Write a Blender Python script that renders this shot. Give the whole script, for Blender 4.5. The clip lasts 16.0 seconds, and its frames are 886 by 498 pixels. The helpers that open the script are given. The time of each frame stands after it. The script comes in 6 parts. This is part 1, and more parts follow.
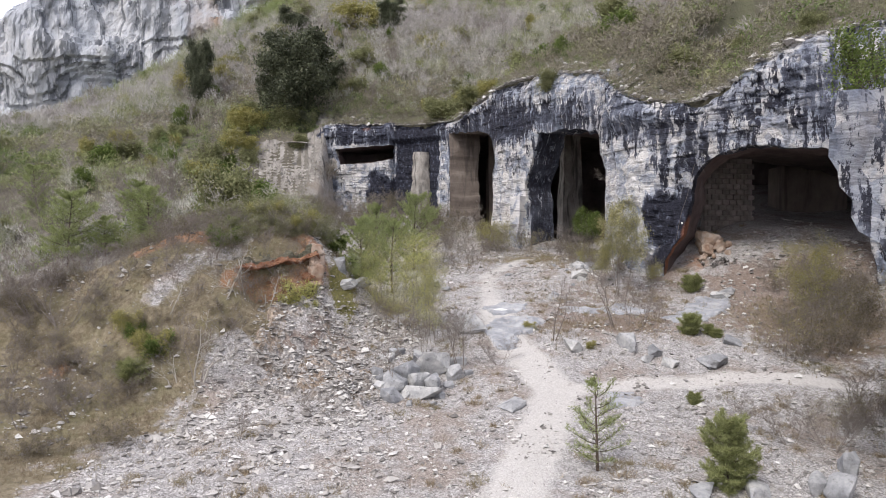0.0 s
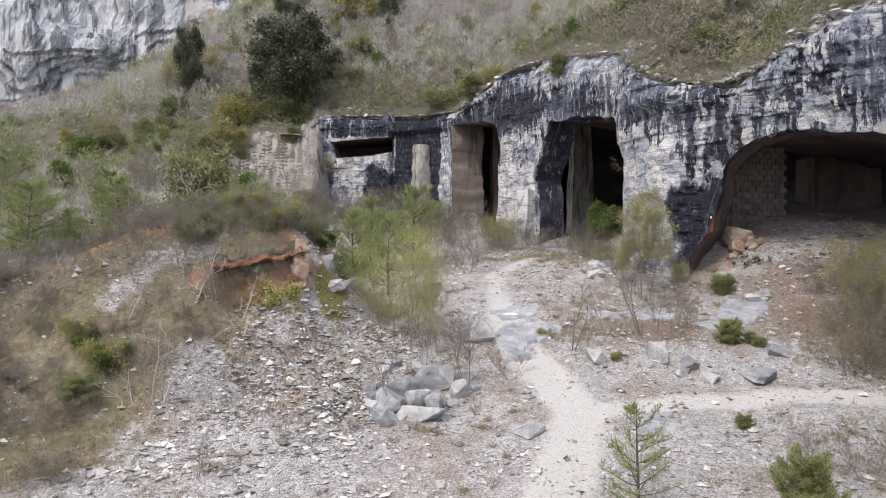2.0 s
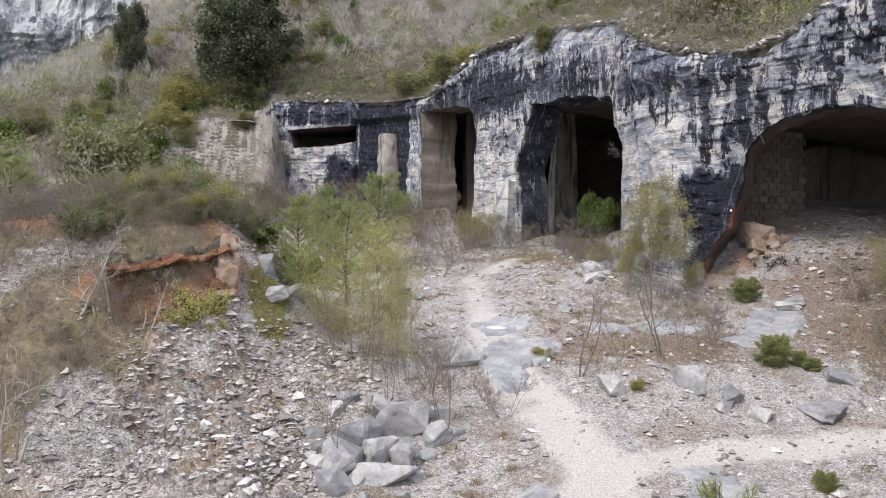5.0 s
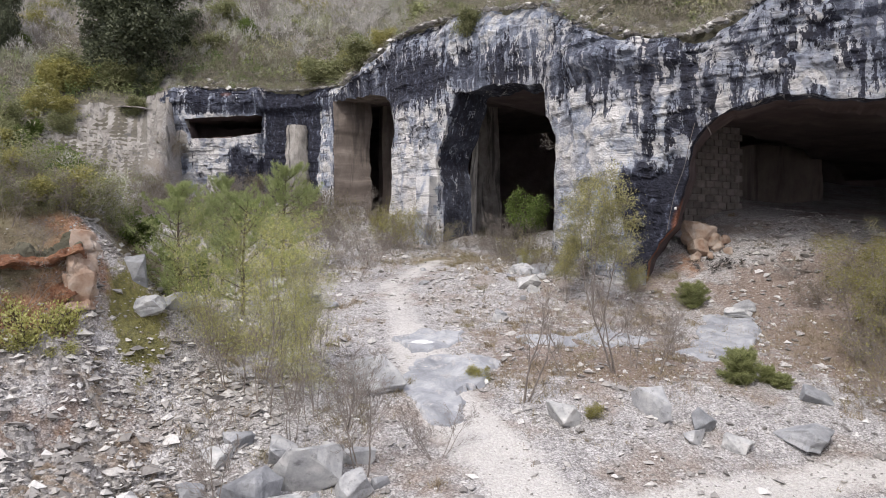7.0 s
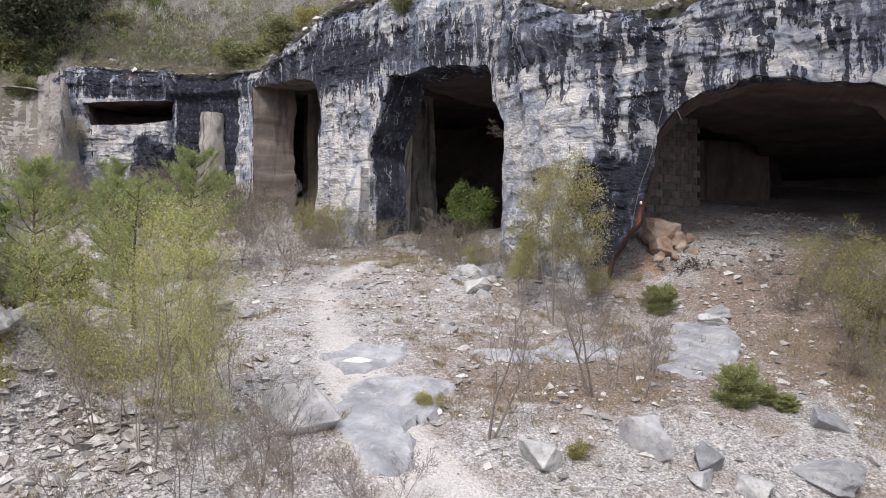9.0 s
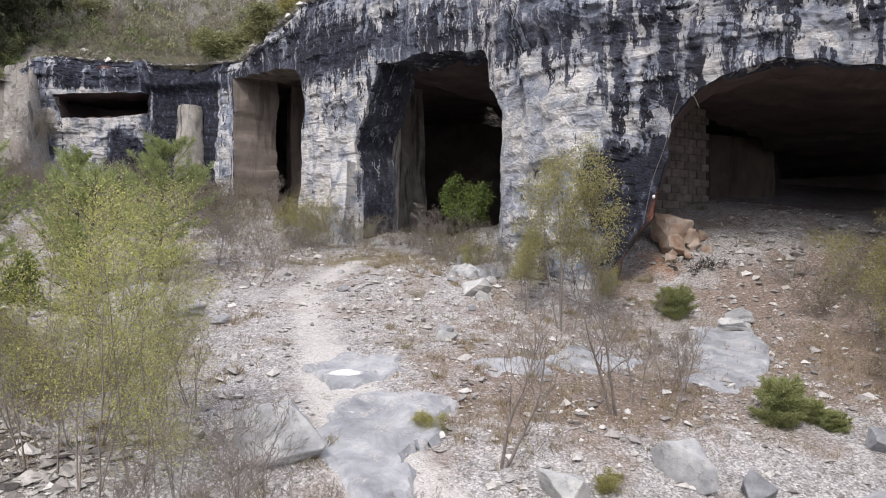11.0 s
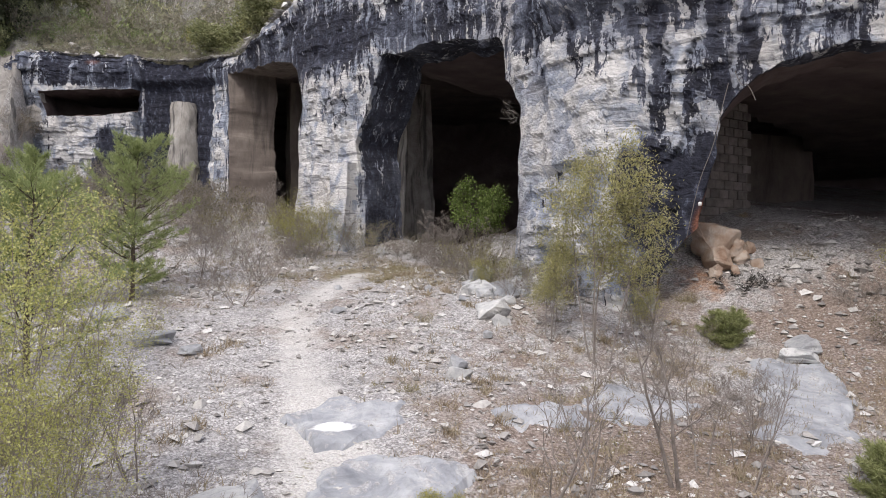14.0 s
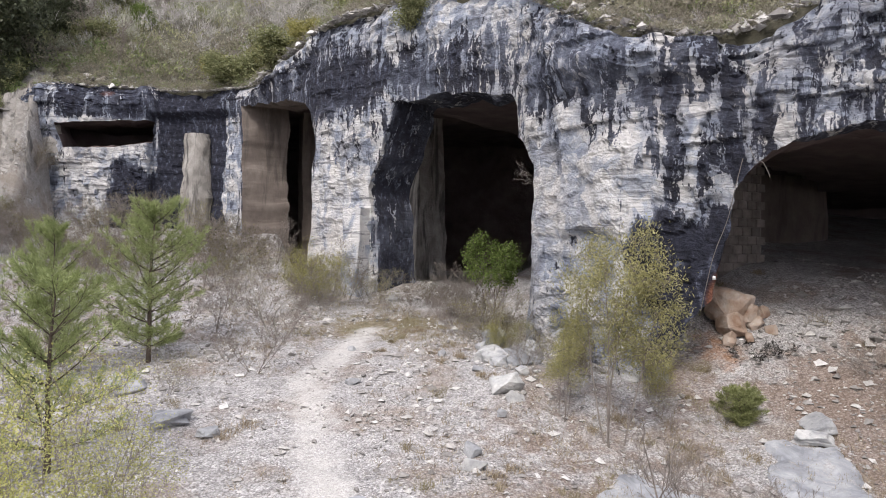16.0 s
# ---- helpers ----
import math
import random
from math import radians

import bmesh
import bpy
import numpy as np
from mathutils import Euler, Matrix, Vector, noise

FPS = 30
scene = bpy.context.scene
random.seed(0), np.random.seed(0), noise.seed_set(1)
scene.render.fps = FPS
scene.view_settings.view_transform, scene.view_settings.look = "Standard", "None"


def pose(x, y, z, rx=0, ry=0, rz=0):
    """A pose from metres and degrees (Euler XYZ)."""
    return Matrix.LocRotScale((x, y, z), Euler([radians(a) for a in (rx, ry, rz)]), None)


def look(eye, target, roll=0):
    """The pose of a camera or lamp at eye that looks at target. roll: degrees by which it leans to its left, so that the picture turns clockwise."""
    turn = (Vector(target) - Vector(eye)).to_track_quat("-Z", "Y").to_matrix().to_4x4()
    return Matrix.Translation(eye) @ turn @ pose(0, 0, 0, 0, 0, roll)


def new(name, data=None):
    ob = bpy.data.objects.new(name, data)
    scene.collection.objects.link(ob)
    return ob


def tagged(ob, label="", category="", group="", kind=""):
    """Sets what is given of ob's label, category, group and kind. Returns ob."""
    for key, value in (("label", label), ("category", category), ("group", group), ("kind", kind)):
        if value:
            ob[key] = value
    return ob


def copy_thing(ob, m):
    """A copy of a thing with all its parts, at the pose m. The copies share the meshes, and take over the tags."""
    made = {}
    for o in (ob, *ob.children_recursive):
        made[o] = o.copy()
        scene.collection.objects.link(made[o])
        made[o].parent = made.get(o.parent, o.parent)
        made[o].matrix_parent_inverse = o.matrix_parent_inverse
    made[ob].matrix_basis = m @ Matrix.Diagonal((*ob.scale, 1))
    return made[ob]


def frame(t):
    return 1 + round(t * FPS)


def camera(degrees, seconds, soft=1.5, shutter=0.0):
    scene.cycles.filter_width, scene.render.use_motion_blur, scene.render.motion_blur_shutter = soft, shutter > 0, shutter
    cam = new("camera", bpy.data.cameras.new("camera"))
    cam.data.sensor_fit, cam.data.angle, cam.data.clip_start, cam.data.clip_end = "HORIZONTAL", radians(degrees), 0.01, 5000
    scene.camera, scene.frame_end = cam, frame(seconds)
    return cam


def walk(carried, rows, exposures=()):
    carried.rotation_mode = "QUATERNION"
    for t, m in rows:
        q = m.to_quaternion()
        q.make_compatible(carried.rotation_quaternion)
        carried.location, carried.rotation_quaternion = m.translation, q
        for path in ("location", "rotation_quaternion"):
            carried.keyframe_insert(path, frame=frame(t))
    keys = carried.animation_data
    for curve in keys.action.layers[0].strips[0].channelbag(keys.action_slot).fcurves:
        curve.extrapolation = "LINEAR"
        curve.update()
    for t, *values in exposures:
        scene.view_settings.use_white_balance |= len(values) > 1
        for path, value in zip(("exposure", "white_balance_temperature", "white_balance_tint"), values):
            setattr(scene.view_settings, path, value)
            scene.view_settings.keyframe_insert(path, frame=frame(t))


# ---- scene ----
cam = camera(64.4, 16.0, soft=0.95)
METRES, EYE, TILT, LEAN, TURN = 35.0, 10.0, 0.0, 0.0, 0.0
ROWS = [
    (0.0, 0.0, 0.0, 0.0, 0.0, 0.0, -0.0),
    (0.5, -0.0004, 0.0384, -0.0008, 0.02, -0.01, -0.01),
    (1.0, -0.0009, 0.0774, -0.0016, 0.04, -0.02, -0.01),
    (1.5, -0.0019, 0.1172, -0.0031, 0.05, -0.03, -0.03),
    (2.0, -0.0031, 0.1572, -0.0047, 0.06, -0.05, -0.04),
    (2.5, -0.0046, 0.198, -0.0054, 0.05, -0.05, -0.06),
    (3.0, -0.0056, 0.2389, -0.0062, 0.05, -0.04, -0.07),
    (5.5, -0.0079, 0.4375, -0.0082, -3.94, 0.01, -0.14),
    (6.0, -0.0076, 0.4758, -0.0084, -5.65, 0.04, -0.17),
    (6.5, -0.0068, 0.513, -0.0086, -7.95, 0.09, -0.18),
    (7.0, -0.0057, 0.5502, -0.0088, -9.69, 0.11, -0.19),
    (7.5, -0.0038, 0.5878, -0.0098, -11.44, 0.16, -0.21),
    (8.0, -0.0015, 0.6256, -0.0105, -12.96, 0.18, -0.23),
    (8.5, 0.0017, 0.663, -0.0113, -14.33, 0.2, -0.25),
    (9.0, 0.0053, 0.6999, -0.0117, -15.72, 0.23, -0.27),
    (11.5, 0.0187, 0.7986, -0.0151, -16.97, 0.3, -0.29),
    (12.0, 0.0235, 0.8159, -0.0149, -16.91, 0.3, -0.32),
    (12.5, 0.0319, 0.8472, -0.0149, -16.93, 0.33, -0.34),
    (13.0, 0.0418, 0.8846, -0.0146, -16.93, 0.37, -0.38),
    (13.5, 0.046, 0.9018, -0.0117, -16.68, 0.36, -0.39),
    (14.0, 0.0476, 0.9045, 0.0021, -16.37, 0.33, -0.37),
    (14.5, 0.0485, 0.9041, 0.0222, -16.13, 0.37, -0.39),
    (15.0, 0.0478, 0.9027, 0.0423, -15.92, 0.4, -0.41),
    (15.5, 0.0449, 0.9019, 0.0612, -15.72, 0.45, -0.45),
    (16.0, 0.0414, 0.9018, 0.0801, -15.57, 0.44, -0.49),
]
walk(cam, [(t, pose(0, 0, EYE, TILT, LEAN, TURN) @ pose(METRES * x, METRES * y, METRES * z, 90 + pitch, roll, yaw)) for t, x, y, z, yaw, pitch, roll in ROWS], [(0, 0.06), (5, 0.1), (9, 0.11), (14.4, 0.12), (16, 0.22)])


# ---- light ----
world = bpy.data.worlds.new("overcast_sky")
scene.world = world
world.use_nodes = True
wn = world.node_tree.nodes
sky = wn.new("ShaderNodeTexSky")
sky.sky_type, sky.sun_disc, sky.sun_elevation, sky.sun_rotation = "NISHITA", False, radians(48), radians(215)
sky.air_density, sky.dust_density, sky.ozone_density = 1.0, 6.0, 1.0
veil = wn.new("ShaderNodeMix")
veil.data_type = "RGBA"
veil.inputs["Factor"].default_value = 0.75
veil.inputs["B"].default_value = (11.2, 11.1, 12.8, 1)
world.node_tree.links.new(sky.outputs[0], veil.inputs["A"])
world.node_tree.links.new(veil.outputs["Result"], wn["Background"].inputs["Color"])
wn["Background"].inputs["Strength"].default_value = 0.125
sun = new("sun", bpy.data.lights.new("sun", "SUN"))
sun.data.energy, sun.data.angle, sun.data.color = 2.2, radians(14), (1.0, 0.955, 0.91)
sun.matrix_world = look((0, 0, 0), (0.57, 0.82, -1.15))
scene.view_settings.exposure = 0.15

# ---- plan of the land ----
def lattice(ix, iy, iz, seed):
    h = (ix * 374761393 + iy * 668265263 + iz * 2147483647 + seed * 974711) & 0xFFFFFFFF
    h = ((h ^ (h >> 13)) * 1274126177) & 0xFFFFFFFF
    return ((h ^ (h >> 16)) & 0xFFFF) / 32767.5 - 1.0


def vnoise(x, y, z, seed=0):
    """Smooth lattice noise, -1 to 1, over arrays."""
    x, y, z = np.broadcast_arrays(np.asarray(x, float), np.asarray(y, float), np.asarray(z, float))
    fx, fy, fz = np.floor(x), np.floor(y), np.floor(z)
    ix, iy, iz = fx.astype(np.int64), fy.astype(np.int64), fz.astype(np.int64)
    a, b, c = x - fx, y - fy, z - fz
    a, b, c = (q * q * (3 - 2 * q) for q in (a, b, c))
    r = 0
    for i in (0, 1):
        for j in (0, 1):
            for k in (0, 1):
                r = r + lattice(ix + i, iy + j, iz + k, seed) * (a if i else 1 - a) * (b if j else 1 - b) * (c if k else 1 - c)
    return r


def fbm(x, y, z=0.0, octaves=4, seed=0, gain=0.5):
    r, amp = 0, 1.0
    for o in range(octaves):
        r = r + amp * vnoise(np.asarray(x) * 2 ** o, np.asarray(y) * 2 ** o, np.asarray(z) * 2 ** o, seed + o)
        amp *= gain
    return r


def step(a, b, x):
    q = np.clip((np.asarray(x, float) - a) / (b - a), 0, 1)
    return q * q * (3 - 2 * q)


def smax(a, b, k):
    h = np.clip(0.5 + 0.5 * (a - b) / k, 0, 1)
    return b + (a - b) * h + k * h * (1 - h)


# the cliff's foot line in plan with the height of its upper lip, from the spur round to the low block
CLIFF = np.array([(75, 30, 32), (29, 47.3, 25.6), (24, 50.0, 24.6), (21.5, 51.5, 22.6), (19.3, 54.2, 21.4), (16.5, 56.6, 22.0),
                  (14.6, 59.5, 23.4), (14.2, 64.5, 26.3), (10.5, 73.5, 28.6), (6.2, 79.5, 28.5), (1.2, 97, 27.8), (-4, 102.5, 28.2),
                  (-16.8, 104.5, 28.6), (-20.5, 103.6, 26.4), (-50, 96, 22), (-150, 90, 22)], float)


def cliff_line():
    seg = np.hypot(*np.diff(CLIFF[:, :2], axis=0).T)
    at = np.concatenate([[0], np.cumsum(seg)])
    u = np.arange(0, at[-1], 0.25)
    pts = np.stack([np.interp(u, at, CLIFF[:, k]) for k in range(3)], 1)
    w = np.exp(-0.5 * (np.arange(-12, 13) / 3.2) ** 2)
    w /= w.sum()
    pad = np.pad(pts, ((12, 12), (0, 0)), mode="edge")
    pts = np.stack([np.convolve(pad[:, k], w, "valid") for k in range(3)], 1)
    return u, pts, at


LINE_U, LINE, CORNER_U = cliff_line()
TANGENT = np.gradient(LINE[:, :2], axis=0)
TANGENT /= np.linalg.norm(TANGENT, axis=1)[:, None]
OUTWARD = np.stack([-TANGENT[:, 1], TANGENT[:, 0]], 1)     # towards the open quarry floor


def to_line(x, y):
    """Distance behind the cliff line (minus: in front), the place along it and the lip's height there."""
    x, y = np.asarray(x, float).ravel(), np.asarray(y, float).ravel()
    s, u, top = np.empty_like(x), np.empty_like(x), np.empty_like(x)
    pts = LINE[::4]
    nrm = OUTWARD[::4]
    for i in range(0, len(x), 4000):
        d = (x[i:i + 4000, None] - pts[None, :, 0]) ** 2 + (y[i:i + 4000, None] - pts[None, :, 1]) ** 2
        k = d.argmin(1)
        dx, dy = x[i:i + 4000] - pts[k, 0], y[i:i + 4000] - pts[k, 1]
        sign = np.where(dx * nrm[k, 0] + dy * nrm[k, 1] > 0, -1.0, 1.0)
        along = np.clip(dx * TANGENT[::4][k, 0] + dy * TANGENT[::4][k, 1], -0.6, 0.6)
        s[i:i + 4000] = sign * np.sqrt(np.clip(d[np.arange(len(k)), k] - along ** 2, 0, None))
        u[i:i + 4000], top[i:i + 4000] = LINE_U[::4][k] + along, pts[k, 2]
    return s, u, top


def hill(x, y):
    """The wooded slope behind the cliff's lip."""
    shape = np.shape(x)
    s, u, top = to_line(x, y)
    x, y = np.ravel(x), np.ravel(y)
    far = np.clip(s, 0, None)
    far = np.clip(far - 0.7 * step(-26, -16, x), 0, None)
    z = top - 0.1 + 0.62 * far - 0.0006 * np.clip(far - 40, 0, None) ** 2 * (far < 300)
    left = step(-20, -115, x)
    z = z - left * far * 0.34 - 6.5 * step(-32, -75, x) * step(100, 145, y)
    z = z + 0.5 * fbm(x * 0.15, y * 0.15, 0, 4, 5) * step(0, 3, far) + 2.2 * fbm(x * 0.03, y * 0.03, 0, 3, 9) * step(4, 30, far)
    return z.reshape(shape)


def ground(x, y, fine=True):
    """The quarry floor, its spoil mound, the scree and the slope below the wood."""
    shape = np.shape(x)
    x, y = np.asarray(x, float).ravel(), np.asarray(y, float).ravel()
    z = np.interp(y, (-400, -60, 0, 25, 33, 40, 44, 48, 52, 58, 68, 79, 100, 140), (-60, -16, -5, 0.6, 1.9, 3.5, 4.7, 5.6, 6.4, 7.4, 8.7, 10.7, 14.8, 17))
    z = z + step(2, 12, x) * step(52, 60, y) * (1 - step(62, 72, y) * step(19, 16, x)) * 0.9 - step(4, -12, x) * step(50, 62, y) * step(85, 70, y) * 0.8
    # scree that runs up into the wide cave
    p = (x - 22) * 0.35 + (y - 52) * 0.25
    z = z + step(17.5, 21, x) * (1 - step(64, 76, y) * step(26, 19, x)) * 3.5 * step(-1.8, 5, p)
    # heap in the mouth of the tall cave
    z = z + 0.9 * np.exp(-((x - 11.3) / 1.8) ** 2 - ((y - 78) / 2.2) ** 2)
    # level floors of the halls
    floor_in = step(4, 6, x) * step(40, 34, x) * step(77, 83, y)
    z = z * (1 - floor_in) + np.minimum(z, 10.6) * floor_in
    # spoil mound
    crest = np.interp(x, (-60, -40, -30, -22, -16.5, -12, -8.2, -4.5, -2), (2, 3.5, 5.6, 8.3, 11.0, 11.7, 10.5, 6.3, 3.0))
    ridge = np.interp(x, (-40, -30, -22, -16, -12, -8, -4), (34, 38, 42, 43.3, 44.3, 44.8, 46))
    front = np.interp(x, (-18, -9), (0.95, 1.2))
    mound = crest - front * np.clip(ridge - y, 0, None) - 0.7 * np.clip(y - ridge - 6, 0, None)
    z = smax(mound, z, 1.2)
    # ledge below the undercut earth bank
    w = ((x + 12.2) * 4.4 + (y - 41.7) * 1.9) / 22.97
    out = (x + 12.2 - 4.4 * w) * 0.396 - (y - 41.7 - 1.9 * w) * 0.918
    z = z - 0.9 * step(0.02, 0.2, w) * step(1.0, 0.86, w) * step(-0.35, 0.1, out) * step(2.2, 0.7, out)
    # slope up to the wood, on the far side of the mound
    s, u, top = to_line(x, y)
    left = step(-15.6, -17.6, x)
    rise = top + 0.45 * np.clip(s, -38, 0) + 0.2 * np.clip(s + 38, -60, 0)
    steep = top - 0.6 + 1.5 * np.clip(s, -6, 0) + 0.22 * np.clip(s + 6, -32, 0) + 0.2 * np.clip(s + 38, -60, 0)
    rise = rise + (np.minimum(steep, rise) - rise) * step(-36, -25, x)
    up = np.where(s > 0, hill(x, y) - 0.0, rise)
    left = left * step(40, 64, y)
    z = z * (1 - left) + smax(up, z, 3.0) * left
    if fine:
        z = z + 0.10 * fbm(x * 0.45, y * 0.45, 0, 4, 21) + 0.28 * fbm(x * 0.16, y * 0.16, 0, 2, 33)
        face = np.exp(-((x + 6.5) / 4.2) ** 2 - ((y - 39.5) / 4.5) ** 2)
        z = z + face * (0.30 * fbm(x * 0.7, y * 0.7, 0, 3, 35) + 0.22 * np.floor(2.5 * vnoise(x * 0.9, y * 0.6, 0, 36)) / 2.5)
    return z.reshape(shape)


# ---- end of plan ----

# ---- materials ----
def material(name, rough=0.9):
    m = bpy.data.materials.new(name)
    m.use_nodes = True
    m.node_tree.nodes["Principled BSDF"].inputs["Roughness"].default_value = rough
    m.node_tree.nodes["Principled BSDF"].inputs["Specular IOR Level"].default_value = 0.25
    return m


class Graph:
    """Short hand for node graphs on world-sized coordinates."""

    def __init__(self, m):
        self.t, self.m = m.node_tree, m
        self.bsdf = self.t.nodes["Principled BSDF"]
        self.geo = self.t.nodes.new("ShaderNodeNewGeometry")
        self.pos = self.geo.outputs["Position"]

    def link(self, a, b):
        self.t.links.new(a, b)

    def scaled(self, x, y, z):
        n = self.t.nodes.new("ShaderNodeVectorMath")
        n.operation = "MULTIPLY"
        self.link(self.pos, n.inputs[0])
        n.inputs[1].default_value = (x, y, z)
        return n.outputs[0]

    def noise(self, scale=1.0, stretch=(1, 1, 1), detail=6, rough=0.6, warp=0.0):
        n = self.t.nodes.new("ShaderNodeTexNoise")
        self.link(self.scaled(*[scale * q for q in stretch]), n.inputs["Vector"])
        n.inputs["Scale"].default_value, n.inputs["Detail"].default_value = 1.0, detail
        n.inputs["Roughness"].default_value, n.inputs["Distortion"].default_value = rough, warp
        return n.outputs["Fac"]

    def cells(self, scale, feature="F1", stretch=(1, 1, 1), out="Distance"):
        n = self.t.nodes.new("ShaderNodeTexVoronoi")
        n.feature = feature
        self.link(self.scaled(*[scale * q for q in stretch]), n.inputs["Vector"])
        n.inputs["Scale"].default_value = 1.0
        return n.outputs[out]

    def ramp(self, fac, *stops):
        n = self.t.nodes.new("ShaderNodeValToRGB")
        e = n.color_ramp.elements
        while len(e) < len(stops):
            e.new(0.5)
        for k, (p, c) in enumerate(stops):
            e[k].position, e[k].color = p, ((c, c, c, 1) if isinstance(c, (int, float)) else (*c, 1))
        self.link(fac, n.inputs["Fac"])
        return n.outputs["Color"]

    def mix(self, fac, a, b, mode="MIX"):
        n = self.t.nodes.new("ShaderNodeMix")
        n.data_type, n.blend_type = "RGBA", mode
        for key, v in (("Factor", fac), ("A", a), ("B", b)):
            if isinstance(v, (int, float)):
                n.inputs[key].default_value = v if key == "Factor" else (v, v, v, 1)
            elif isinstance(v, tuple):
                n.inputs[key].default_value = (*v, 1)
            else:
                self.link(v, n.inputs[key])
        return n.outputs["Result"]

    def math(self, op, a, b=0.0):
        n = self.t.nodes.new("ShaderNodeMath")
        n.operation = op
        for k, v in enumerate((a, b)):
            if isinstance(v, (int, float)):
                n.inputs[k].default_value = v
            else:
                self.link(v, n.inputs[k])
        return n.outputs[0]

    def attr(self, name):
        n = self.t.nodes.new("ShaderNodeAttribute")
        n.attribute_name = name
        return n.outputs["Fac"]

    def rnd(self, island=False):
        if island:
            return self.geo.outputs["Random Per Island"]
        return self.t.nodes.new("ShaderNodeObjectInfo").outputs["Random"]

    def done(self, colour, height=None, strength=0.5, distance=0.1):
        if isinstance(colour, tuple):
            self.bsdf.inputs["Base Color"].default_value = (*colour, 1)
        else:
            self.link(colour, self.bsdf.inputs["Base Color"])
        if height is not None:
            n = self.t.nodes.new("ShaderNodeBump")
            n.inputs["Strength"].default_value, n.inputs["Distance"].default_value = strength, distance
            self.link(height, n.inputs["Height"])
            self.link(n.outputs[0], self.bsdf.inputs["Normal"])
        return self.m


def rock_face():
    g = Graph(material("streaked_limestone"))
    blocks = g.cells(1.3, "F1", (1, 1, 0.9), "Color")
    shade = g.t.nodes.new("ShaderNodeSeparateColor")
    g.link(blocks, shade.inputs[0])
    mott = g.math("ADD", g.math("MULTIPLY", shade.outputs[0], 0.16), g.math("MULTIPLY", g.noise(0.7, (1, 1, 0.7), 8, 0.66, 0.4), 0.86))
    mott = g.math("ADD", mott, g.math("MULTIPLY", g.attr("block"), 0.055))
    mott = g.math("ADD", mott, g.math("MULTIPLY", g.math("SUBTRACT", 0.42, g.attr("soot")), 0.22))
    pale = g.ramp(mott, (0.33, (0.14, 0.16, 0.205)), (0.42, (0.255, 0.285, 0.35)), (0.50, (0.385, 0.415, 0.47)), (0.56, (0.58, 0.58, 0.585)), (0.66, (0.70, 0.687, 0.668)))
    cream = g.mix(g.ramp(g.noise(0.25, (1, 1, 0.8), 5, 0.6, 0.4), (0.48, 0.0), (0.66, 0.4)), pale, (0.62, 0.57, 0.51))
    beds = g.noise(2.0, (0.35, 0.35, 1.5), 7, 0.72, 1.2)
    crack = g.cells(0.8, "DISTANCE_TO_EDGE", (1, 1, 1.7))
    bedline = g.ramp(g.noise(1.7, (0.15, 0.15, 1.5), 8, 0.7, 0.8), (0.38, 0.65), (0.43, 0.0))
    cream = g.mix(bedline, cream, (0.12, 0.12, 0.13))
    gap = g.math("MULTIPLY", g.attr("joint"), g.ramp(g.noise(1.7, (1, 1, 1), 5, 0.7), (0.42, 0.0), (0.58, 1.0)))
    cream = g.mix(g.math("MULTIPLY", gap, 0.75), cream, (0.075, 0.075, 0.08))
    streak = g.noise(2.3, (1, 1, 0.13), 6, 0.62, 0.5)
    fine = g.noise(9.0, (1, 1, 0.55), 6, 0.74, 0.3)
    soot = g.math("ADD", g.math("ADD", g.math("ADD", 0.5, g.math("MULTIPLY", g.math("SUBTRACT", streak, 0.5), 1.35)), g.math("MULTIPLY", g.math("SUBTRACT", fine, 0.5), 0.7)), g.math("MULTIPLY", g.math("SUBTRACT", g.attr("soot"), 0.5), 0.72))
    soot = g.math("ADD", soot, g.math("MULTIPLY", g.math("SUBTRACT", shade.outputs[1], 0.5), 0.10))
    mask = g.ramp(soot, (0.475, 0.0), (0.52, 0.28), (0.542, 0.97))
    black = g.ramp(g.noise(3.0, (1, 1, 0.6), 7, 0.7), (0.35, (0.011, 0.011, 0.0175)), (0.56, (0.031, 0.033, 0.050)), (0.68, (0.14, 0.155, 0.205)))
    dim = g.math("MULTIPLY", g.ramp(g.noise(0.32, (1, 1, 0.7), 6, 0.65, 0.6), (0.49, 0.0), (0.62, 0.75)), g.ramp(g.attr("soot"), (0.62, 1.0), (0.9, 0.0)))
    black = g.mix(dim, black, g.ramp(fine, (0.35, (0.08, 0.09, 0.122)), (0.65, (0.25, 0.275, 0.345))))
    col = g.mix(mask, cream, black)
    col = g.mix(g.ramp(g.attr("rust"), (0.25, 0.0), (0.8, 0.8)), col, g.ramp(fine, (0.35, (0.16, 0.06, 0.034)), (0.65, (0.42, 0.17, 0.09))))
    height = g.math("ADD", g.math("ADD", beds, g.math("MULTIPLY", g.noise(6.0, (1, 1, 1.3), 7, 0.72), 0.8)), g.math("MULTIPLY", g.ramp(crack, (0.0, 0.0), (0.08, 1.0)), 0.2))
    return g.done(col, height, 1.0, 0.2)


